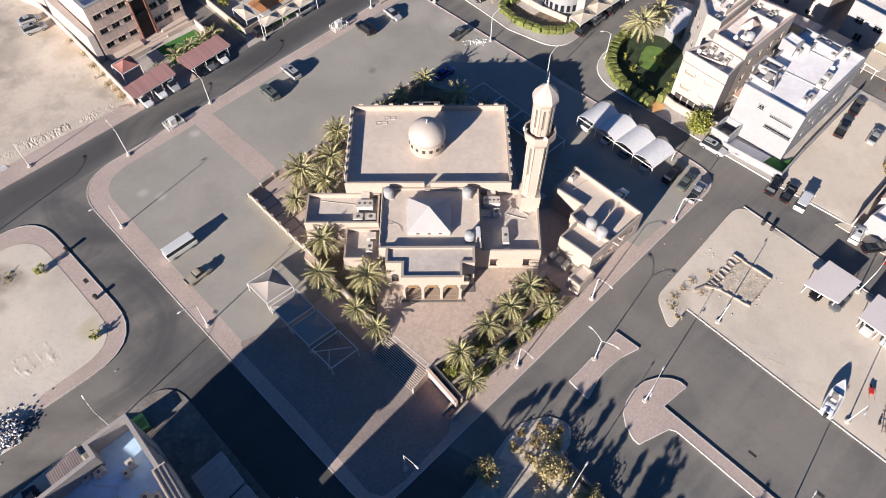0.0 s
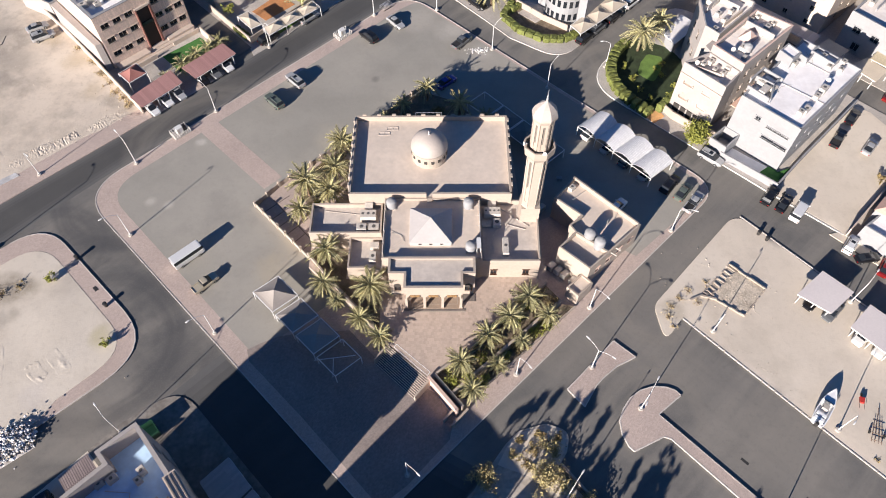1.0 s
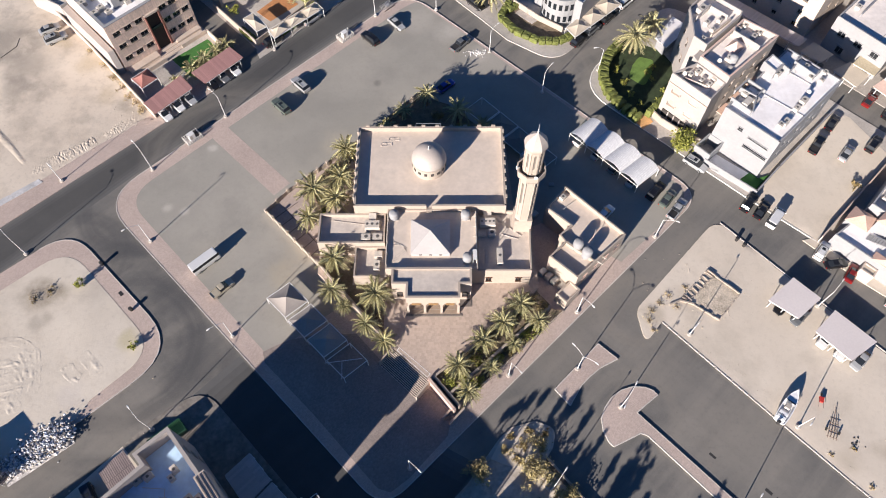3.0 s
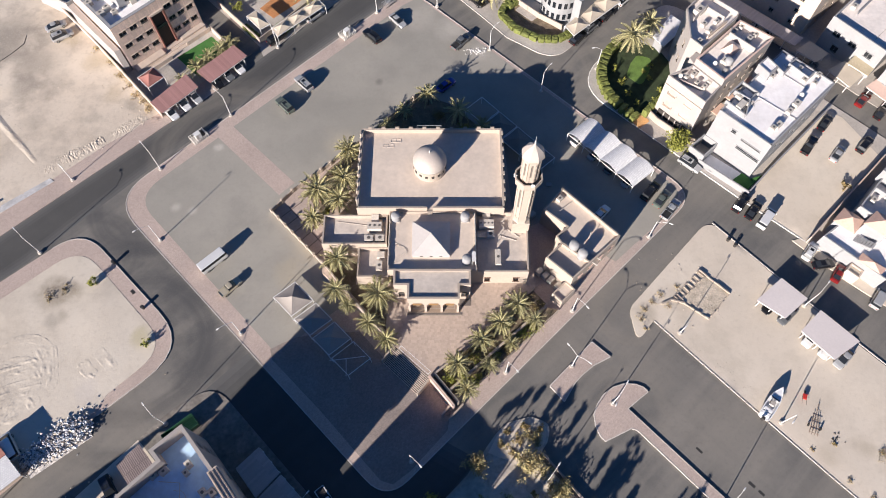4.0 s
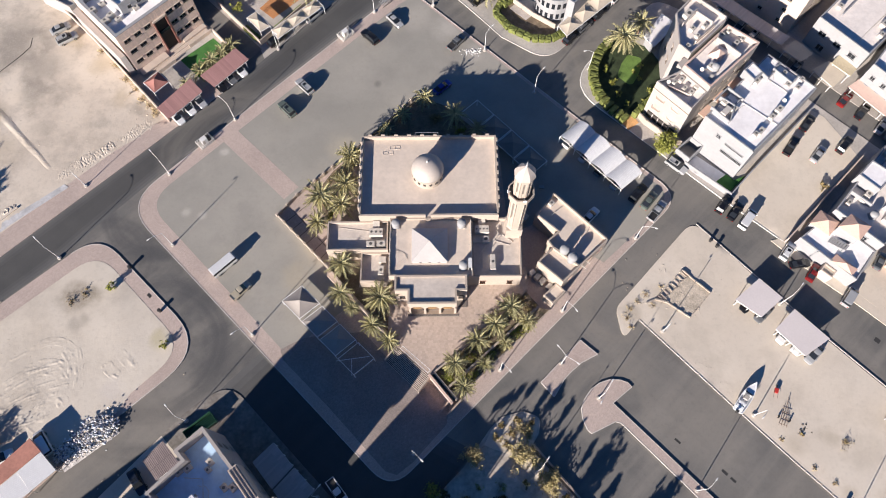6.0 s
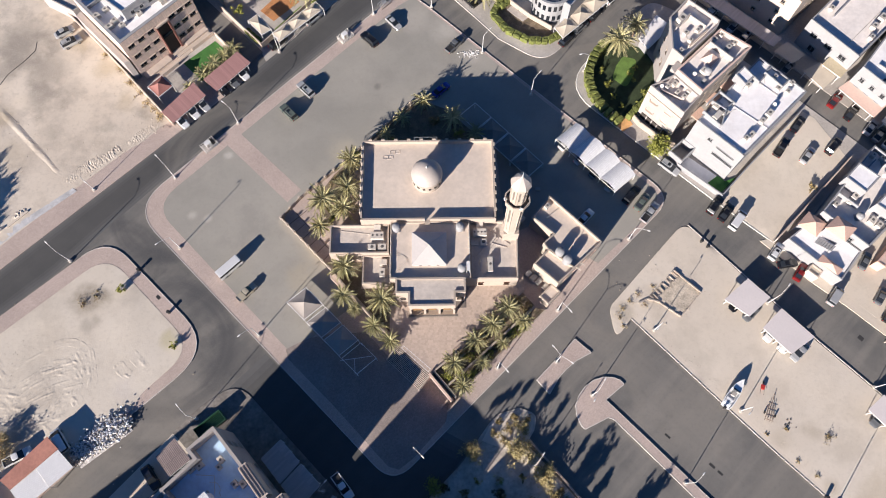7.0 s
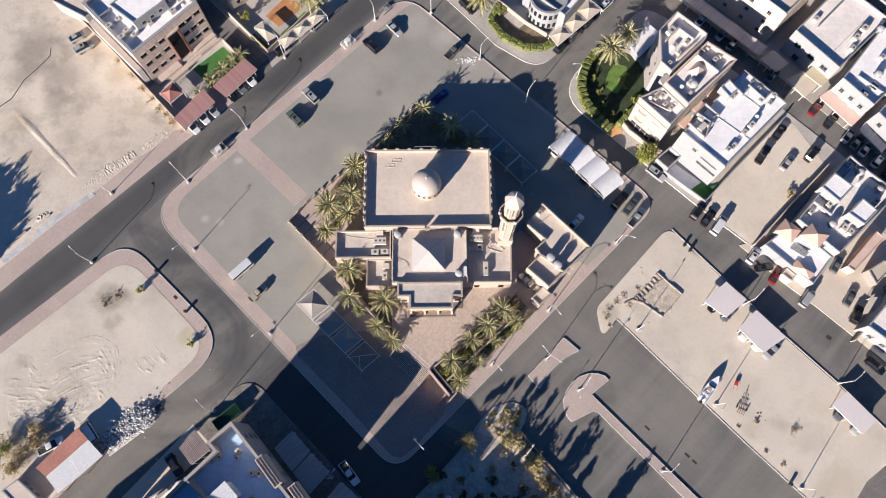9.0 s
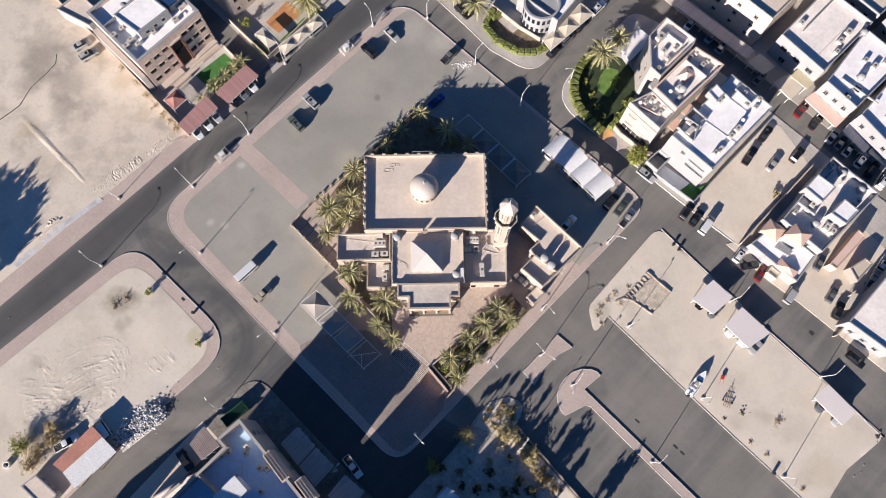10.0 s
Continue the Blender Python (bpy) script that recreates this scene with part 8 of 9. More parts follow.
for x, y, z in ((95.8, 101.4 + 2.2, 7.2), (98.4, 105.4, 7.2)):
    sk = thing("skylight", "square skylight with white bars on a villa roof", "skylight", "skylights", m=pose(x, y, z, 0, 0, 45))
    part("curb", Form().ring([(-0.8, -0.8), (0.8, -0.8), (0.8, 0.8), (-0.8, 0.8)], 0.12, 0, 0.35), WHITE_DIMMED, sk)
    part("pane", Form().box(-0.68, 0.68, -0.68, 0.68, 0.24, 0.28), GLASS, sk)
    for k in (-0.23, 0.23):
        part("bar", Form().box(k - 0.04, k + 0.04, -0.68, 0.68, 0.28, 0.33), WHITE_DIMMED, sk)
        part("bar", Form().box(-0.68, 0.68, k - 0.04, k + 0.04, 0.28, 0.325), WHITE_DIMMED, sk)
for pts in ([(60.0, 97.4, 10.7), (67.6, 90.8, 10.7)], [(66.0, 103.0, 10.7), (71.0, 98.2, 10.7)], [(-41.6, 25.8, 9.06), (-38.4, 25.6, 9.06), (-38.0, 22.6, 9.06)], [(92.0, 80.6, 5.36), (94.6, 83.0, 5.36)], [(57.0, 104.6, 12.0), (61.6, 108.6, 12.0)], [(90.0, 113.6, 7.5), (99.0, 122.0, 7.5)]):
    pipe_run(pts)
rh = np.random.default_rng(77)
for x0, y0, z in ((51.4, 99.0, 10.54), (49.4, 101.0, 10.54), (55.6, 104.6, 11.94), (60.2, 110.0, 11.94), (52.6, 113.8, 12.44), (60.0, 94.0, 10.65), (67.6, 101.2, 10.65), (83.6, 76.4, 5.34), (92.4, 83.6, 5.34), (95.4, 116.6, 7.45), (-68.4, 120.6, 11.35), (-39.2, 24.6, 9.04)):
    pts, a = [(x0, y0, z)], rh.uniform(0, 6.28)
    for k in range(7):
        a += rh.uniform(-0.8, 0.8)
        pts.append((pts[-1][0] + 0.55 * math.cos(a), pts[-1][1] + 0.55 * math.sin(a), z))
    pipe_run(pts, 0.03, "dark hose lying loosely on a flat roof")
shed = thing("roof_shed", "white ribbed sheet shed on the shaded roof", "shed")
part("wall", Form().prism(turned(-39.2, 19.8, 5.0, 3.4, 44), 9.0, 12.9), RIBBED, shed)
part("roof_sheet", Form().prism(turned(-39.2, 19.8, 5.4, 3.8, 44), 12.9, 13.0), RIBBED, shed)
# unseen tiers, added and stepped to shape the shade on roof and plaza
for z0, z1, q in ((9.0, 14.4, [(-57.0, 12.0), (-51.8, 16.9), (-37.4, 2.8), (-42.5, -1.9)]), (14.4, 16.0, [(-57.0, 9.0), (-53.3, 12.2), (-38.5, 3.0), (-43.0, -1.5)]), (16.0, 18.0, [(-56.5, 5.0), (-52.7, 7.9), (-38.0, 2.4), (-43.0, -1.5)])):
    house("upper_house", q, z0, z1, 0.5, CREAM_DIMMED, CREAM_ROOF, "unseen set-back tier added to shade the roof and plaza", "house storey")


# ---- sheds, rubble, scraps ----
hut = thing("hut", "low hut with a terracotta strip and a white ribbed roof", "hut")
part("wall", Form().prism([(-72.0, 32.0), (-67.4, 27.8), (-74.4, 21.6), (-78.6, 25.6)], 0.1, 2.6), TAN, hut)
part("roof_strip", Form().prism([(-72.0, 33.0), (-69.6, 30.8), (-77.0, 23.8), (-79.2, 25.4)], 2.62, 2.8), mat("faded_red_sheet", (0.42, 0.19, 0.14), 0.7, grain=2), hut, "faded red sheet roof strip")
part("roof_sheet", Form().prism([(-69.6, 30.7), (-66.3, 27.6), (-70.0, 24.2), (-73.0, 27.4)], 2.60, 2.75), RIBBED, hut, "white ribbed roof sheet")
part("roof_sheet", Form().prism([(-73.05, 27.35), (-70.05, 24.15), (-74.2, 20.6), (-77.0, 23.7)], 2.50, 2.63), RIBBED, hut, "white ribbed roof sheet")
for x, y in ((-66.6, 27.6), (-70.1, 24.1), (-74.0, 20.8)):
    part("post", Form().box(x - 0.06, x + 0.06, y - 0.06, y + 0.06, 0.1, 2.6), STEEL, hut)
house("white_hut", [(-77.6, 19.4), (-82.6, 23.4), (-85.4, 21.2), (-80.0, 16.6)], 0.1, 2.5, 0.15, WHITE_DIMMED, CREAM_ROOF, "low white hut with a flat roof among dry shrubs", "hut", sides=[(0, 3, 1, 0.8, 0.8, 1.2, 3, 0.1, 0.9)], frame_mat=WHITE_DIMMED)
single("concrete_ring", Form().lathe([(0.45, 0.1), (0.75, 0.1), (0.75, 0.75), (0.62, 0.8), (0.5, 0.75), (0.45, 0.1)], 20, (-90.0, 25.4, 0.1)), KERB_WHITE, "pale concrete ring lying on the sand", "concrete ring")
skip = thing("skip_container", "long green steel container with slatted sides", "container", m=pose(-42.6, 35.0, 0.12, 0, 0, 40))
part("floor", Form().box(-2.8, 2.8, -1.1, 1.1, 0.15, 0.3), GREEN_STEEL, skip)
for y in (-1.1, 1.1):
    part("side", Form().box(-2.8, 2.8, y - 0.05, y + 0.05, 0.3, 1.7), GREEN_STEEL, skip)
for x in (-2.8, 2.8):
    part("end", Form().box(x - 0.05, x + 0.05, -1.05, 1.05, 0.3, 1.7), GREEN_STEEL, skip)
for k in range(7):
    part("slat", Form().box(-2.75, 2.75, -1.0 + k * 0.33 - 0.04, -1.0 + k * 0.33 + 0.04, 1.25, 1.31), GREEN_STEEL, skip)


def lumps(name, spots, material, label, category, seed, flat=0.6):
    """Many uneven lumps as one heap: spots are (x, y, z, radius)."""
    r = np.random.default_rng(seed)
    f = Form()
    for x, y, z, rad in spots:
        n = 6
        top = (x + r.normal(0, .1) * rad, y + r.normal(0, .1) * rad, z + rad * flat * r.uniform(0.8, 1.3))
        rings = []
        for lev, sc in ((0.0, 1.0), (0.55, 0.8)):
            rings.append([(x + rad * sc * r.uniform(0.7, 1.25) * math.cos(2 * math.pi * k / n + lev), y + rad * sc * r.uniform(0.7, 1.25) * math.sin(2 * math.pi * k / n + lev), z - 0.05 + rad * flat * lev * r.uniform(0.8, 1.2)) for k in range(n)])
        vs = rings[0] + rings[1] + [top]
        fs = [(k, (k + 1) % n, n + (k + 1) % n, n + k) for k in range(n)] + [(n + k, n + (k + 1) % n, 2 * n) for k in range(n)]
        f.add(vs, fs)
    return single(name, f, material, label, category, kind="stuff")


def island_mat(name, colours, rough=0.9):
    """Scraps of many colours: each joined piece takes its own."""
    m = bpy.data.materials.new(name)
    m.use_nodes = True
    N, L = m.node_tree.nodes, m.node_tree.links
    g = N.new("ShaderNodeNewGeometry")
    cr = N.new("ShaderNodeValToRGB")
    cr.color_ramp.interpolation = "CONSTANT"
    for k, c_ in enumerate(colours):
        e = cr.color_ramp.elements[k] if k < 2 else cr.color_ramp.elements.new(k / len(colours))
        e.position, e.color = k / len(colours), (*c_, 1)
    L.new(g.outputs["Random Per Island"], cr.inputs["Fac"])
    L.new(cr.outputs["Color"], N["Principled BSDF"].inputs["Base Color"])
    N["Principled BSDF"].inputs["Roughness"].default_value = rough
    return m


def heaved(name, x, y, turn, length, width, height, material, label, seed, step=0.22, base=0.1, freq=1.0, ragged=1.0, along=1.0, patchy=1.5, level=0.3):
    """A strip of heaped loose earth with a ragged crest, dying out at its edges."""
    nx, ny = int(length / step), int(width / step)
    ca, sa = math.cos(radians(turn)), math.sin(radians(turn))
    vs, fs = [], []
    for i in range(nx + 1):
        for j in range(ny + 1):
            u, v = i / nx, j / ny
            px, py = (u - 0.5) * length, (v - 0.5) * width
            wx, wy = x + px * ca - py * sa, y + px * sa + py * ca
            fade = min(1, 5 * u, 5 * (1 - u)) * math.sin(math.pi * v) ** 1.4
            big = max(0.0, level + patchy * noise.noise((wx * 0.33 + seed, wy * 0.33, 0.5)))
            sway = noise.noise((wx * 0.16 + seed, wy * 0.16, 7.0)) * 2.4
            ridge = 1 - abs(noise.noise((px * freq * along + sway * 0.4, py * freq + seed + sway, 1.1))) * 2.2
            fine = noise.noise((wx * freq * 2.3, wy * freq * 2.3, seed + 4.0)) * 0.4
            z = height * fade * max(-0.05, big * (0.3 + ragged * (0.5 * ridge + fine)))
            vs.append((wx, wy, base - 0.06 * (1 - fade) + z))
    for i in range(nx):
        for j in range(ny):
            a = i * (ny + 1) + j
            fs.append((a, a + ny + 1, a + ny + 2, a + 1))
    return single(name, Form().add(vs, fs), material, label, "earth", kind="stuff")


SCRAP = island_mat("mixed_scrap", [(0.78, 0.77, 0.77), (0.70, 0.69, 0.69), (0.30, 0.27, 0.25), (0.80, 0.80, 0.82), (0.15, 0.14, 0.14), (0.58, 0.50, 0.40), (0.74, 0.74, 0.76), (0.60, 0.57, 0.55), (0.22, 0.24, 0.30)])
CLOD = island_mat("sand_clods", [(0.56, 0.48, 0.39), (0.48, 0.40, 0.32), (0.60, 0.52, 0.43), (0.40, 0.33, 0.26), (0.53, 0.45, 0.36)])
rg = np.random.default_rng(21)
spots = []
for k in range(4200):
    s = rg.uniform(0, 1) ** 0.8
    cx, cy = -67.2 + 7.6 * s, 29.8 + 6.0 * s
    spots.append((cx + rg.normal(0, 0.8 + 0.3 * s), cy + rg.normal(0, 0.7 + 0.3 * s), 0.12 + max(0, rg.normal(0.55, 0.3)), rg.choice((rg.uniform(0.08, 0.2), rg.uniform(0.16, 0.3)), p=(0.84, 0.16))))
lumps("rubble_heap", spots, SCRAP, "heap of pale broken rubble and rubbish beside the road", "rubble", 31, 0.45)
heaved("spoil_bank", -70.4, 93.0, 37.1, 27.0, 4.4, 0.27, SAND_PALE, "ragged bank of sandy spoil along the footway", 3.0, step=0.2, base=0.17, freq=1.2, along=1.7, patchy=0.6, level=0.6, ragged=1.1)
spots = [(-80.0 + 19.4 * t + rg.normal(0, 0.9), 85.6 + 14.6 * t + rg.normal(0, 0.9), 0.2, rg.uniform(0.04, 0.11)) for t in rg.uniform(0, 1, 150)]
lumps("spoil_stones", spots, CLOD, "sandy stones standing out of the spoil bank", "stones", 32, 0.8)
heaved("spoil_bank", -86.6, 79.8, 42.0, 12.0, 3.0, 0.35, SAND_PALE, "low ragged bank of spoil at the footway", 8.0, base=0.17)

def rutted(name, x0, x1, y0, y1, tracks, material, label, step=0.16):
    """Loose sand cut by old wheel tracks: each track is a bent line with ridges along it, broken and fading."""
    xs, ys = np.arange(x0, x1, step), np.arange(y0, y1, step)
    X, Y = np.meshgrid(xs, ys, indexing="ij")
    Z = np.full(X.shape, -0.06)
    for k, (a, b, c, width, height) in enumerate(tracks):
        a, b, c = (np.array(p) for p in (a, b, c))
        best, side, along = np.full(X.shape, 1e9), np.zeros(X.shape), np.zeros(X.shape)
        mid = 2 * b - (a + c) / 2
        for u in np.linspace(0, 1, 26):
            p = (1 - u) ** 2 * a + 2 * u * (1 - u) * mid + u * u * c
            d = 2 * (1 - u) * (mid - a) + 2 * u * (c - mid)
            d = d / (np.linalg.norm(d) + 1e-6)
            r = (X - p[0]) ** 2 + (Y - p[1]) ** 2
            near = r < best
            best[near] = r[near]
            side[near] = ((Y - p[1]) * d[0] - (X - p[0]) * d[1])[near]
            along[near] = u
        off = np.sqrt(best)
        fade = np.clip(1 - (off / (1.5 * width)) ** 2, 0, 1)
        live = np.argwhere(fade > 0)
        for i, j in live:
            w = fade[i, j] * min(1.0, 7 * along[i, j] + 0.15, 7 * (1 - along[i, j]) + 0.15)
            wx, wy = X[i, j], Y[i, j]
            cut = noise.noise((wx * 0.5 + 3 * k, wy * 0.5, 2.0)) * 0.5
            broken = max(0.0, min(1.0, 0.5 + 1.7 * noise.noise((wx * 0.8, wy * 0.8 + 5 * k, 9.0))))
            ridge = max(0.0, 0.1 + 1.7 * noise.noise((side[i, j] * 2.5 + cut * 0.7, along[i, j] * 2.2 + 7 * k, 0.3 * k)))
            fine = noise.noise((wx * 2.9, wy * 2.9, 4.0 + k)) * 0.55
            z = -0.05 * (1 - min(1, 3 * w)) + 0.85 * height * min(1, 1.6 * w) * broken * max(0.0, ridge + fine)
            Z[i, j] = max(Z[i, j], z)
    base = np.array([[0.17 + max(-0.015, 0.2 * (noise.noise((x * 0.09 + 4, y * 0.09, 3.1)) * 0.7 + noise.noise((x * 0.22, y * 0.22 + 4, 1.7)) * 0.3 + 0.25)) for y in ys] for x in xs])
    keep = Z > -0.045
    index = -np.ones(X.shape, int)
    grown = keep.copy()
    grown[1:] |= keep[:-1]
    grown[:-1] |= keep[1:]
    grown[:, 1:] |= grown[:, :-1]
    grown[:, :-1] |= grown[:, 1:]
    where = np.argwhere(grown)
    index[grown] = np.arange(len(where))
    vs = [(X[i, j], Y[i, j], base[i, j] + Z[i, j]) for i, j in where]
    fs = [(index[i, j], index[i + 1, j], index[i + 1, j + 1], index[i, j + 1]) for i, j in where if i + 1 < len(xs) and j + 1 < len(ys) and min(index[i + 1, j], index[i + 1, j + 1], index[i, j + 1]) >= 0]
    return single(name, Form().add(vs, [tuple(int(q) for q in f) for f in fs]), material, label, "earth", kind="stuff", smooth=True)


rutted("churned_sand", -93.0, -51.0, 30.0, 56.0, (
    ((-84.5, 41.5), (-80.7, 46.9), (-75.5, 50.0), 0.8, 0.06), ((-77.5, 49.2), (-72.1, 51.2), (-67.5, 48.2), 0.7, 0.05), ((-68.5, 50.2), (-67.1, 46.1), (-66.3, 41.6), 0.8, 0.07), ((-70.6, 49.6), (-68.6, 47.0), (-67.8, 43.5), 0.8, 0.09),
    ((-80.5, 37.3), (-74.9, 40.7), (-68.0, 43.0), 1.3, 0.10), ((-83.0, 38.4), (-77.5, 43.4), (-70.0, 46.9), 1.5, 0.10), ((-88.5, 36.6), (-81.2, 37.0), (-73.1, 33.2), 1.8, 0.12), ((-86.5, 39.6), (-80.4, 35.3), (-75.0, 32.4), 1.6, 0.12),
    ((-60.2, 49.2), (-58.0, 47.2), (-56.4, 45.4), 0.9, 0.07), ((-62.4, 47.0), (-60.6, 45.2), (-59.2, 44.4), 0.9, 0.09), ((-87.0, 48.0), (-85.6, 46.0), (-82.8, 43.6), 1.2, 0.09), ((-73.5, 38.0), (-70.4, 40.6), (-68.3, 38.8), 1.0, 0.08),
    ((-77.6, 44.2), (-72.2, 46.2), (-69.2, 43.8), 1.4, 0.10), ((-90.5, 41.5), (-84.0, 40.6), (-79.0, 39.6), 1.6, 0.09), ((-79.0, 36.4), (-74.5, 36.2), (-71.5, 38.6), 1.2, 0.09)), SAND_WEST, "churned sand with old wheel ruts")
heaved("scorched_patch", -69.6, 60.4, 15.0, 8.0, 4.4, 0.05, mat("scorched_sand", (0.33, 0.28, 0.22), 0.97, vary=0.3, big=0.5, grain=3, bump=0.4), "darkened sand round the dry shrubs", 11.0, base=0.235)
heaved("rubble_base", -63.2, 32.6, 38.0, 11.0, 4.6, 1.1, RUBBLE, "mound under the rubble heap", 7.0, base=0.1)
slab("old_footway", [(-95.4, 69.2), (-94.0, 68.0), (-86.6, 75.4), (-76.4, 83.9), (-77.4, 84.6), (-87.6, 76.6)], 0.2, mat("pale_screed", (0.50, 0.49, 0.49), 0.9, vary=0.2, big=0.5, grain=3, bump=0.2), "pale grey strip of old concrete along the footway", "pavement")
boundary("kerb_wall", [(-94.2, 72.0), (-90.6, 75.2)], 0.5, CONCRETE, "broken low concrete wall by the footway", th=0.3)
boundary("kerb_wall", [(-89.4, 75.8), (-86.0, 79.2)], 0.3, CLOD, "broken low earth wall by the footway", th=0.35)
single("buried_pipe", Form().tube([(-92.0, 121.9, 0.24), (-91.9, 119.4, 0.26), (-93.9, 116.6, 0.26), (-97.0, 113.1, 0.24), (-99.2, 108.2, 0.22), (-103.6, 104.4, 0.22)], 0.1, 6), DARK, "thin dark pipe line lying across the sand lot", "pipe")
heaved("sand_berm", -88.6, 95.7, -44.6, 29.0, 1.6, 0.15, SAND_PALE, "low worn sand berm across the bare lot", 9.0, base=0.25, ragged=0.8, patchy=0.8, level=0.6)
spots = [(-57 - rg.uniform(0, 9) * 0.9, 100 + rg.uniform(0, 10), 0.12, rg.uniform(0.1, 0.3)) for k in range(40)]
spots += [(rg.uniform(-96, -64), rg.uniform(86, 122), 0.15, rg.uniform(0.06, 0.22)) for k in range(240)]
spots = [q for q in spots if q[1] - q[0] > 162.5 and q[1] + q[0] < 43]
lumps("scattered_clods", spots, CLOD, "stones and clods scattered over the bare lot", "stones", 33)
spots = [(rg.normal(-74, 9), rg.normal(45, 7), 0.17, rg.uniform(0.04, 0.13)) for k in range(220)]
spots += [(rg.normal(-79, 3.5), rg.normal(36, 3), 0.17, rg.uniform(0.04, 0.16)) for k in range(160)]
lumps("churned_clods", spots, CLOD, "churned clods of sand on the west lot", "clods", 34, 0.5)
spots = [(rg.uniform(36, 90), rg.uniform(20, 70), 0.12, rg.uniform(0.03, 0.11)) for k in range(420)]
spots = [q for q in spots if 94.5 < q[0] + q[1] < 121 and q[1] < 150 - 1.1 * q[0] + 0]
spots += [(38.6 + 38 * t + rg.normal(0.9, 0.5), 55.2 - 39.0 * t + rg.normal(0.9, 0.5), 0.12, rg.uniform(0.04, 0.14)) for t in rg.uniform(0, 1, 170)]
lumps("lot_stones", spots, CLOD, "small stones along the kerb of the sand lot", "stones", 35)


# ruined foundation on the sand lot
RUIN_SAND = mat("dusty_blockwork", (0.40, 0.335, 0.275), 0.95, vary=0.2, big=0.6, grain=4, bump=0.4)
ruin = thing("ruined_foundation", "broken low concrete foundation of a small building", "ruin")
R4 = [Vector(p) for p in ((48.2, 64.6), (53.0, 59.9), (48.4, 55.0), (42.8, 59.3))]
part("floor", Form().prism([tuple(p) for p in R4], 0.0, 0.19), mat("ruin_floor", (0.50, 0.425, 0.335), 0.95, vary=0.3, big=0.6, grain=4, bump=0.5), ruin)
def stub(p, q, h, th=0.22):
    """One broken piece of foundation wall from p to q."""
    nrm = Vector((-(q - p).y, (q - p).x)).normalized() * th / 2
    part("wall_stub", Form().prism([tuple(p - nrm), tuple(q - nrm), tuple(q + nrm), tuple(p + nrm)], 0.05, 0.2 + h), RUIN_SAND, ruin)


for i, (pieces, low, high) in enumerate(((9, 0.12, 0.34), (10, 0.04, 0.2), (9, 0.1, 0.3), (10, 0.06, 0.26))):
    a, b = R4[i], R4[(i + 1) % 4]
    for k in range(pieces):
        if i in (1, 3) and rg.uniform() < 0.25:
            continue
        stub(a.lerp(b, k / pieces), a.lerp(b, (k + 1) / pieces), rg.uniform(low, high))
across = (R4[1] - R4[0]).normalized()
for k in range(7):
    p = R4[0].lerp(R4[3], 0.06 + 0.14 * k)
    q = p + across * rg.uniform(1.1, 1.6) + Vector((rg.normal(0, 0.12), rg.normal(0, 0.12)))
    stub(p + across * 0.15, q, rg.uniform(0.08, 0.24), 0.2)
    if k < 6:
        e = R4[0].lerp(R4[3], 0.06 + 0.14 * (k + 1)) + across * rg.uniform(1.1, 1.6)
        stub(q, q.lerp(e, rg.uniform(0.5, 0.95)), rg.uniform(0.1, 0.25), 0.18)
stub(R4[3] + Vector((1.8, -1.3)), R4[3] + Vector((-0.6, -0.6)), 0.3, 0.3)
stub(R4[3] + Vector((-0.6, -0.6)), R4[3] + Vector((-2.4, -1.4)), 0.16, 0.3)
spots = [(48 + rg.normal(0, 2.4), 59.6 + rg.normal(0, 2.4), 0.15, rg.uniform(0.05, 0.2)) for k in range(110)] + [(38.4 + rg.normal(0, 0.8), 57.4 + rg.normal(0, 0.9), 0.12, rg.uniform(0.03, 0.09)) for k in range(50)]
lumps("broken_concrete", spots, CLOD, "broken concrete and earth in the ruined foundation", "rubble", 36, 0.7)
# scraps on the sand lot
barrow = thing("red_cart", "small red cart lying on the sand", "cart", m=pose(62.2, 40.9, 0.15, 0, 0, 70))
part("tray", Form().prism([(-0.45, -0.28), (0.45, -0.35), (0.45, 0.35), (-0.45, 0.28)], 0.25, 0.6), RED_PLASTIC, barrow)
part("wheel", Form().lathe([(0.1, -0.06), (0.25, -0.06), (0.25, 0.06), (0.1, 0.06)], 12), TYRE, barrow, m=pose(0.95, 0, 0.25, 90, 0, 0))
for sy in (-0.35, 0.35):
    part("handle", Form().tube([(0.4, sy, 0.35), (-1.4, sy, 0.5)], 0.03, 6), DARK, barrow)
RUST = mat("rusty_steel", (0.20, 0.135, 0.10), 0.8, vary=0.25, grain=6)
frame_rack = thing("trailer_frame", "rusty boat trailer frame lying on the sand", "trailer", m=pose(63.0, 36.6, 0.2, 0, 0, 68))
for sy in (-0.7, -0.25, 0.25, 0.7):
    part("rail", Form().bar((-2.2, sy, 0.25), (1.6, sy * 0.6, 0.25), 0.06), RUST, frame_rack)
part("drawbar", Form().bar((1.5, 0, 0.27), (3.4, 0, 0.27), 0.07), RUST, frame_rack)
for sx in (-1.9, -0.8, 0.4):
    part("crossbar", Form().bar((sx, -0.8, 0.33), (sx, 0.8, 0.33), 0.06), RUST, frame_rack)
for k in range(2):
    part("wheel", Form().lathe([(0.1, -0.08), (0.3, -0.08), (0.3, 0.08), (0.1, 0.08)], 12), TYRE, frame_rack, m=pose(-0.8, -1.0 + 2 * k, 0.25, 90, 0, 0))
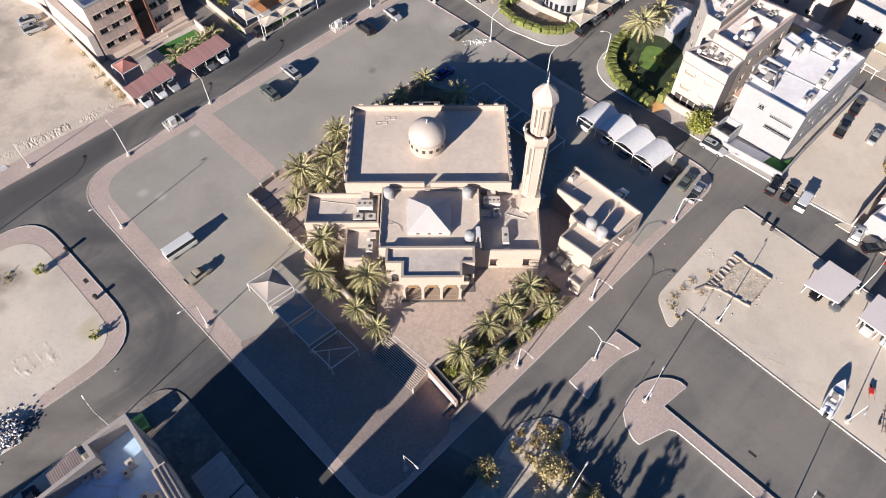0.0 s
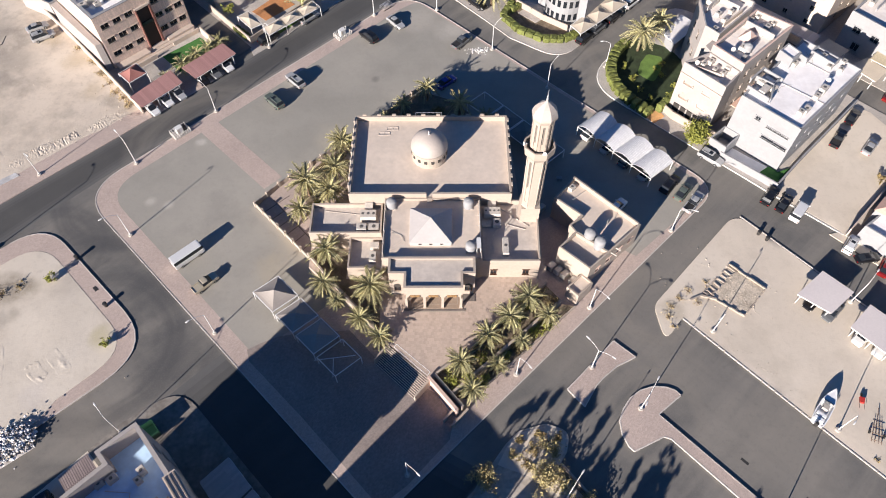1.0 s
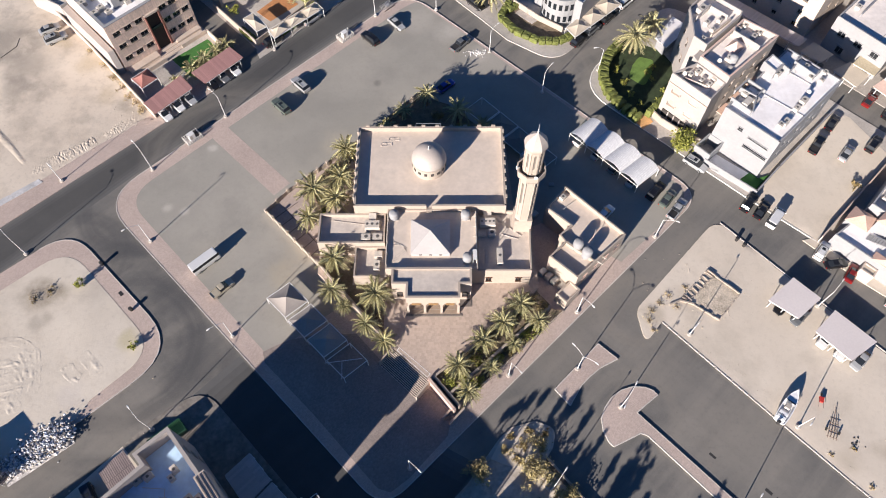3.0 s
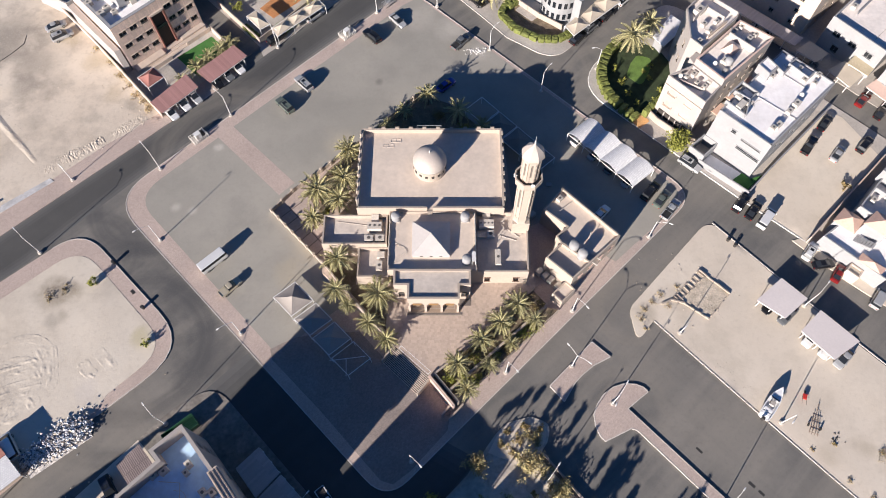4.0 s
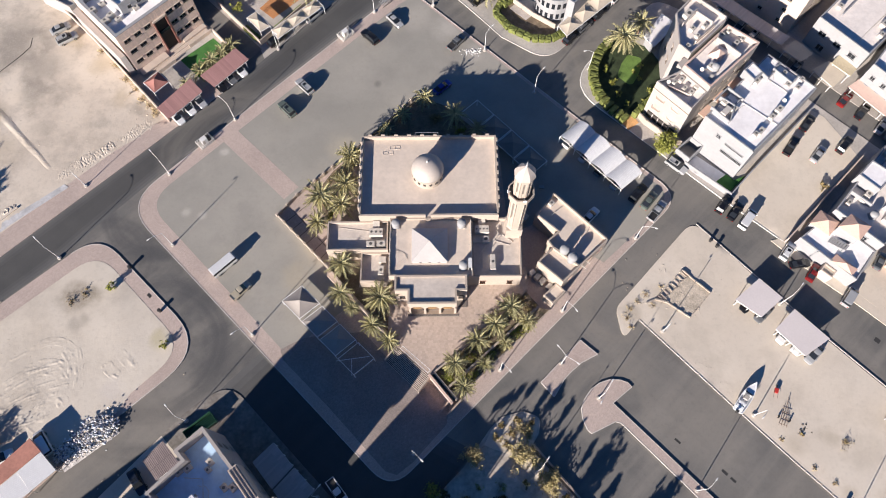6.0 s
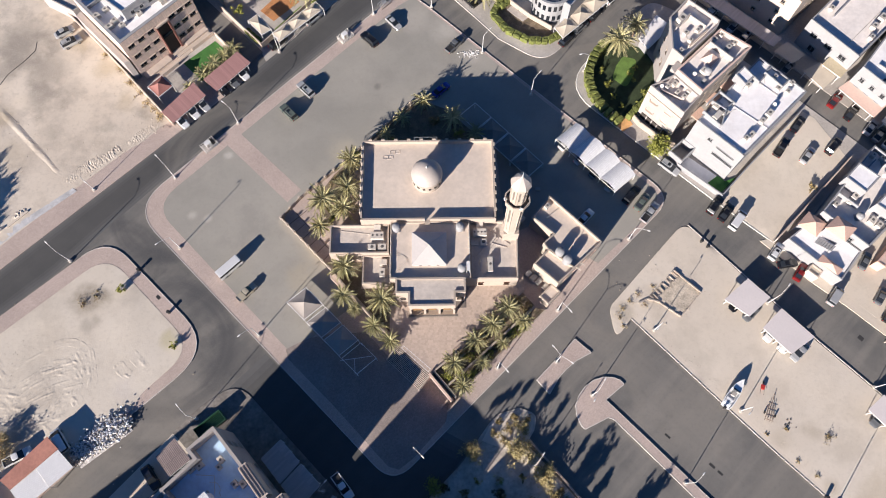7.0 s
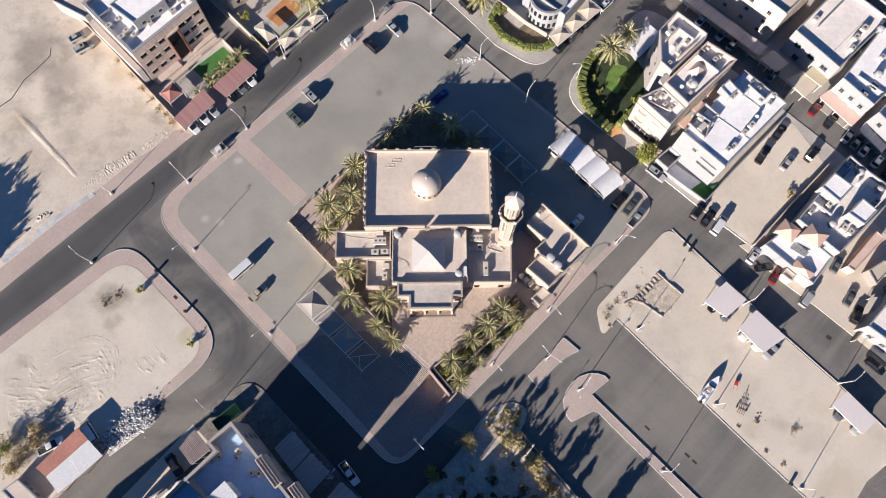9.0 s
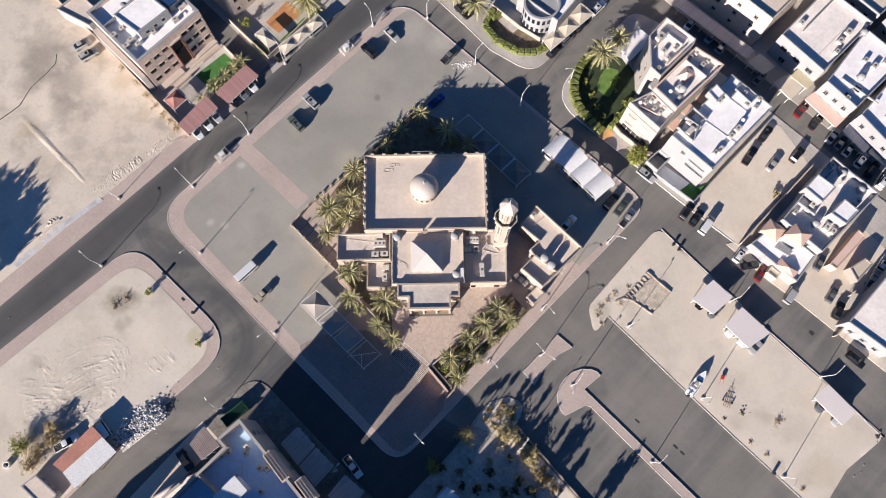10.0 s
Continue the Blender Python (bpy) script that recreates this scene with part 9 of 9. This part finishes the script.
for x, y, r in ((37.2, 56.8, 0.9), (36.4, 55.0, 0.8), (38.6, 58.2, 0.9), (37.0, 53.2, 0.6), (40.4, 59.6, 0.8), (43.6, 61.2, 0.6), (41.6, 57.4, 0.7), (66.6, 27.4, 0.5), (69.4, 24.6, 0.6), (76.0, 17.6, 0.6), (61.6, 32.2, 0.5)):
    tree("shrub", x, y, 0.1, r, 0.07, LEAF_STRAW, "low dry scrub on the edge of the sand lot", "shrub", 90, 0.11)
tree("shrub", 73.0, 31.6, 0.12, 1.4, 0.1, LEAF_DRY, "flattened dry shrub on the sand lot", "shrub", 130, 0.13)
tree("shrub", 65.6, 33.0, 0.12, 0.6, 0.1, LEAF_DRY, "flattened dry shrub on the sand lot", "shrub", 60, 0.14)
spots = [(66.4 + rg.normal(0, 0.6), 34.0 + rg.normal(0, 0.5), 0.12, rg.uniform(0.1, 0.35)) for k in range(10)] + [(94.0 + rg.normal(0, 0.6), 27.8 + rg.normal(0, 0.6), 0.12, rg.uniform(0.1, 0.35)) for k in range(14)]
lumps("dark_scraps", spots, island_mat("dark_scrap", [(0.05, 0.045, 0.04), (0.12, 0.1, 0.08), (0.2, 0.17, 0.14)]), "dark scraps dropped on the sand lot", "scrap", 37)

# pallets, benches and crowd barriers by the footway
def barrier(x, y, turn, label="steel crowd barriers stacked on the footway"):
    ob = thing("barrier_stack", label, "barrier", "barrier stacks", m=pose(x, y, 0.14, 0, 0, turn))
    for k in range(4):
        part("barrier_rail", Form().bar((-1.5, -0.8 + k * 0.5, 0.55), (1.5, -0.7 + k * 0.5, 0.55), 0.07), STEEL, ob)
        for j in range(9):
            part("bar", Form().bar((-1.4 + j * 0.35, -0.8 + k * 0.5, 0.0), (-1.4 + j * 0.35, -0.8 + k * 0.5, 0.55), 0.04), STEEL, ob)
    part("board", Form().box(-0.6, 0.5, -0.5, 0.4, 0.6, 0.72), WHITE_DIMMED, ob)
    part("foot", Form().box(-1.5, 1.5, -0.95, -0.85, 0.0, 0.08), DARK, ob)
    return ob


def utility_enclosure(x, y, turn, label, dark):
    """A white service cabinet inside a cage of short posts and rails on a low plinth."""
    ob = thing("utility_enclosure", label, "service cabinet", m=pose(x, y, 0.14, 0, 0, turn))
    part("plinth", Form().box(-1.7, 1.7, -1.1, 1.1, 0, 0.12), KERB, ob)
    post = Form().box(-0.06, 0.06, -0.06, 0.06, 0.12, 0.95).mesh("post", KERB_WHITE)
    for k in range(8):
        for sy in (-1.02, 1.02):
            part("post", post, None, ob, m=pose(-1.62 + 3.24 * k / 7, sy, 0))
    for sx in (-1.62, 1.62):
        for k in range(1, 4):
            part("post", post, None, ob, m=pose(sx, -1.02 + 2.04 * k / 4, 0))
    for sy in (-1.02, 1.02):
        part("rail", Form().box(-1.66, 1.66, sy - 0.03, sy + 0.03, 0.8, 0.88), KERB_WHITE, ob)
    for sx in (-1.62, 1.62):
        part("rail", Form().box(sx - 0.03, sx + 0.03, -0.98, 0.98, 0.8, 0.88), KERB_WHITE, ob)
    body = part("cabinet", Form().box(-0.7, 0.5, -0.45, 0.45, 0.12, 1.5).box(-0.76, 0.56, -0.5, 0.5, 1.5, 1.58), STEEL_WHITE, ob)
    part("door", Form().box(-0.62, -0.12, -0.47, -0.45, 0.25, 1.4), CASING, body)
    if dark:
        part("pump", Form().box(0.7, 1.3, -0.4, 0.5, 0.12, 1.2).lathe([(0.25, 1.2), (0.25, 1.5), (0.05, 1.55)], 12, (1.0, 0.05, 0)), DARK, ob)
    return ob


utility_enclosure(-49.2, 94.4, 44, "white service cabinet and dark pump inside a post fence", True)
utility_enclosure(-20.6, 122.2, 44, "white service cabinet inside a post fence on the footway", False)
barrier(-11.8, 131.6, 44, "dark steel rack at the street corner")
spots = [(8.0 + rg.normal(0, 1.1), 117.3 + rg.normal(0, 0.45), 0.14, rg.uniform(0.08, 0.26)) for k in range(70)]
lumps("plaster_heap", spots, island_mat("white_scrap", [(0.7, 0.68, 0.65), (0.55, 0.52, 0.5)]), "white rubble heap at the kerb", "rubble", 38)
spots = [(-54.5 + rg.normal(0, 2.6), 23.4 + rg.normal(0, 2.2), 0.12, rg.uniform(0.05, 0.16)) for k in range(60)]
lumps("yard_scraps", spots, CLOD, "scraps lying in the shaded yard", "scrap", 39)
for x, y in ((19.7, 86.3), (21.6, 83.0)):
    single("block_seat", Form().box(x - 0.5, x + 0.5, y - 0.35, y + 0.35, 0.1, 0.6), WHITE_DIMMED, "white concrete block seat in the shade", "seat", "block seats")
# houses beyond the view, south and west, whose shade reaches in
slab("sand_yard", [(-76.0, 5.0), (-49.8, 33.6), (-45.6, 29.4), (-57.0, 18.0), (-69.0, 3.0)], 0.13, SAND_EAST, "pale sandy yard beside the house", "yard")
annexe = house("low_annexe", [(-48.8, 21.5), (-48.3, 23.2), (-51.2, 22.6), (-58.6, 18.2), (-63.0, 13.4), (-56.4, 13.6)], 0.1, 3.0, 0.35, PALE_WALL_DIMMED, BEIGE_ROOF_LIFTED, "low cream annexe beside the walled roof house", "annexe")
part("parapet_wall", Form().prism([(-52.4, 21.4), (-52.1, 21.1), (-55.4, 18.4), (-55.7, 18.7)], 3.0, 4.1), PALE_WALL_DIMMED, annexe)
part("roof_box", Form().prism(turned(-51.0, 20.6, 1.6, 1.2, 44), 3.0, 3.9), CASING, annexe)
house("tall_house", [(-86.7, -7.4), (-67.6, 7.8), (-77.4, -4.9), (-92.0, -15.0)], 0.1, 11.1, 0.9, CREAM_DIMMED, CREAM_ROOF, "cream house along the south-west street")
house("tall_house", [(-114, 49.6), (-112.5, 59.5), (-124, 66), (-129, 54)], 0.1, 9.2, 0.9, CREAM_DIMMED, CREAM_ROOF, "cream house west of the sand lot")
house("tall_house", [(-1.5, 10.7), (-8.0, 4.4), (-2.0, -3.5), (6.0, -8.5), (12.6, -4.6), (6.6, 2.2)], 0.1, 7.1, 0.9, CREAM_DIMMED, CREAM_ROOF, "cream house south of the garden plot")
for x, y in ((-60.2, 102.4), (-61.6, 104.0), (-63.4, 105.6), (-65.4, 108.2), (-67.8, 111.0), (-70.6, 114.4), (-74.4, 118.6)):
    tree("shrub", x - 0.9, y - 0.6, 0.25, 1.3, 0.2, LEAF_STRAW, "dry scrub at the foot of the boundary wall", "shrub", 240, 0.13)
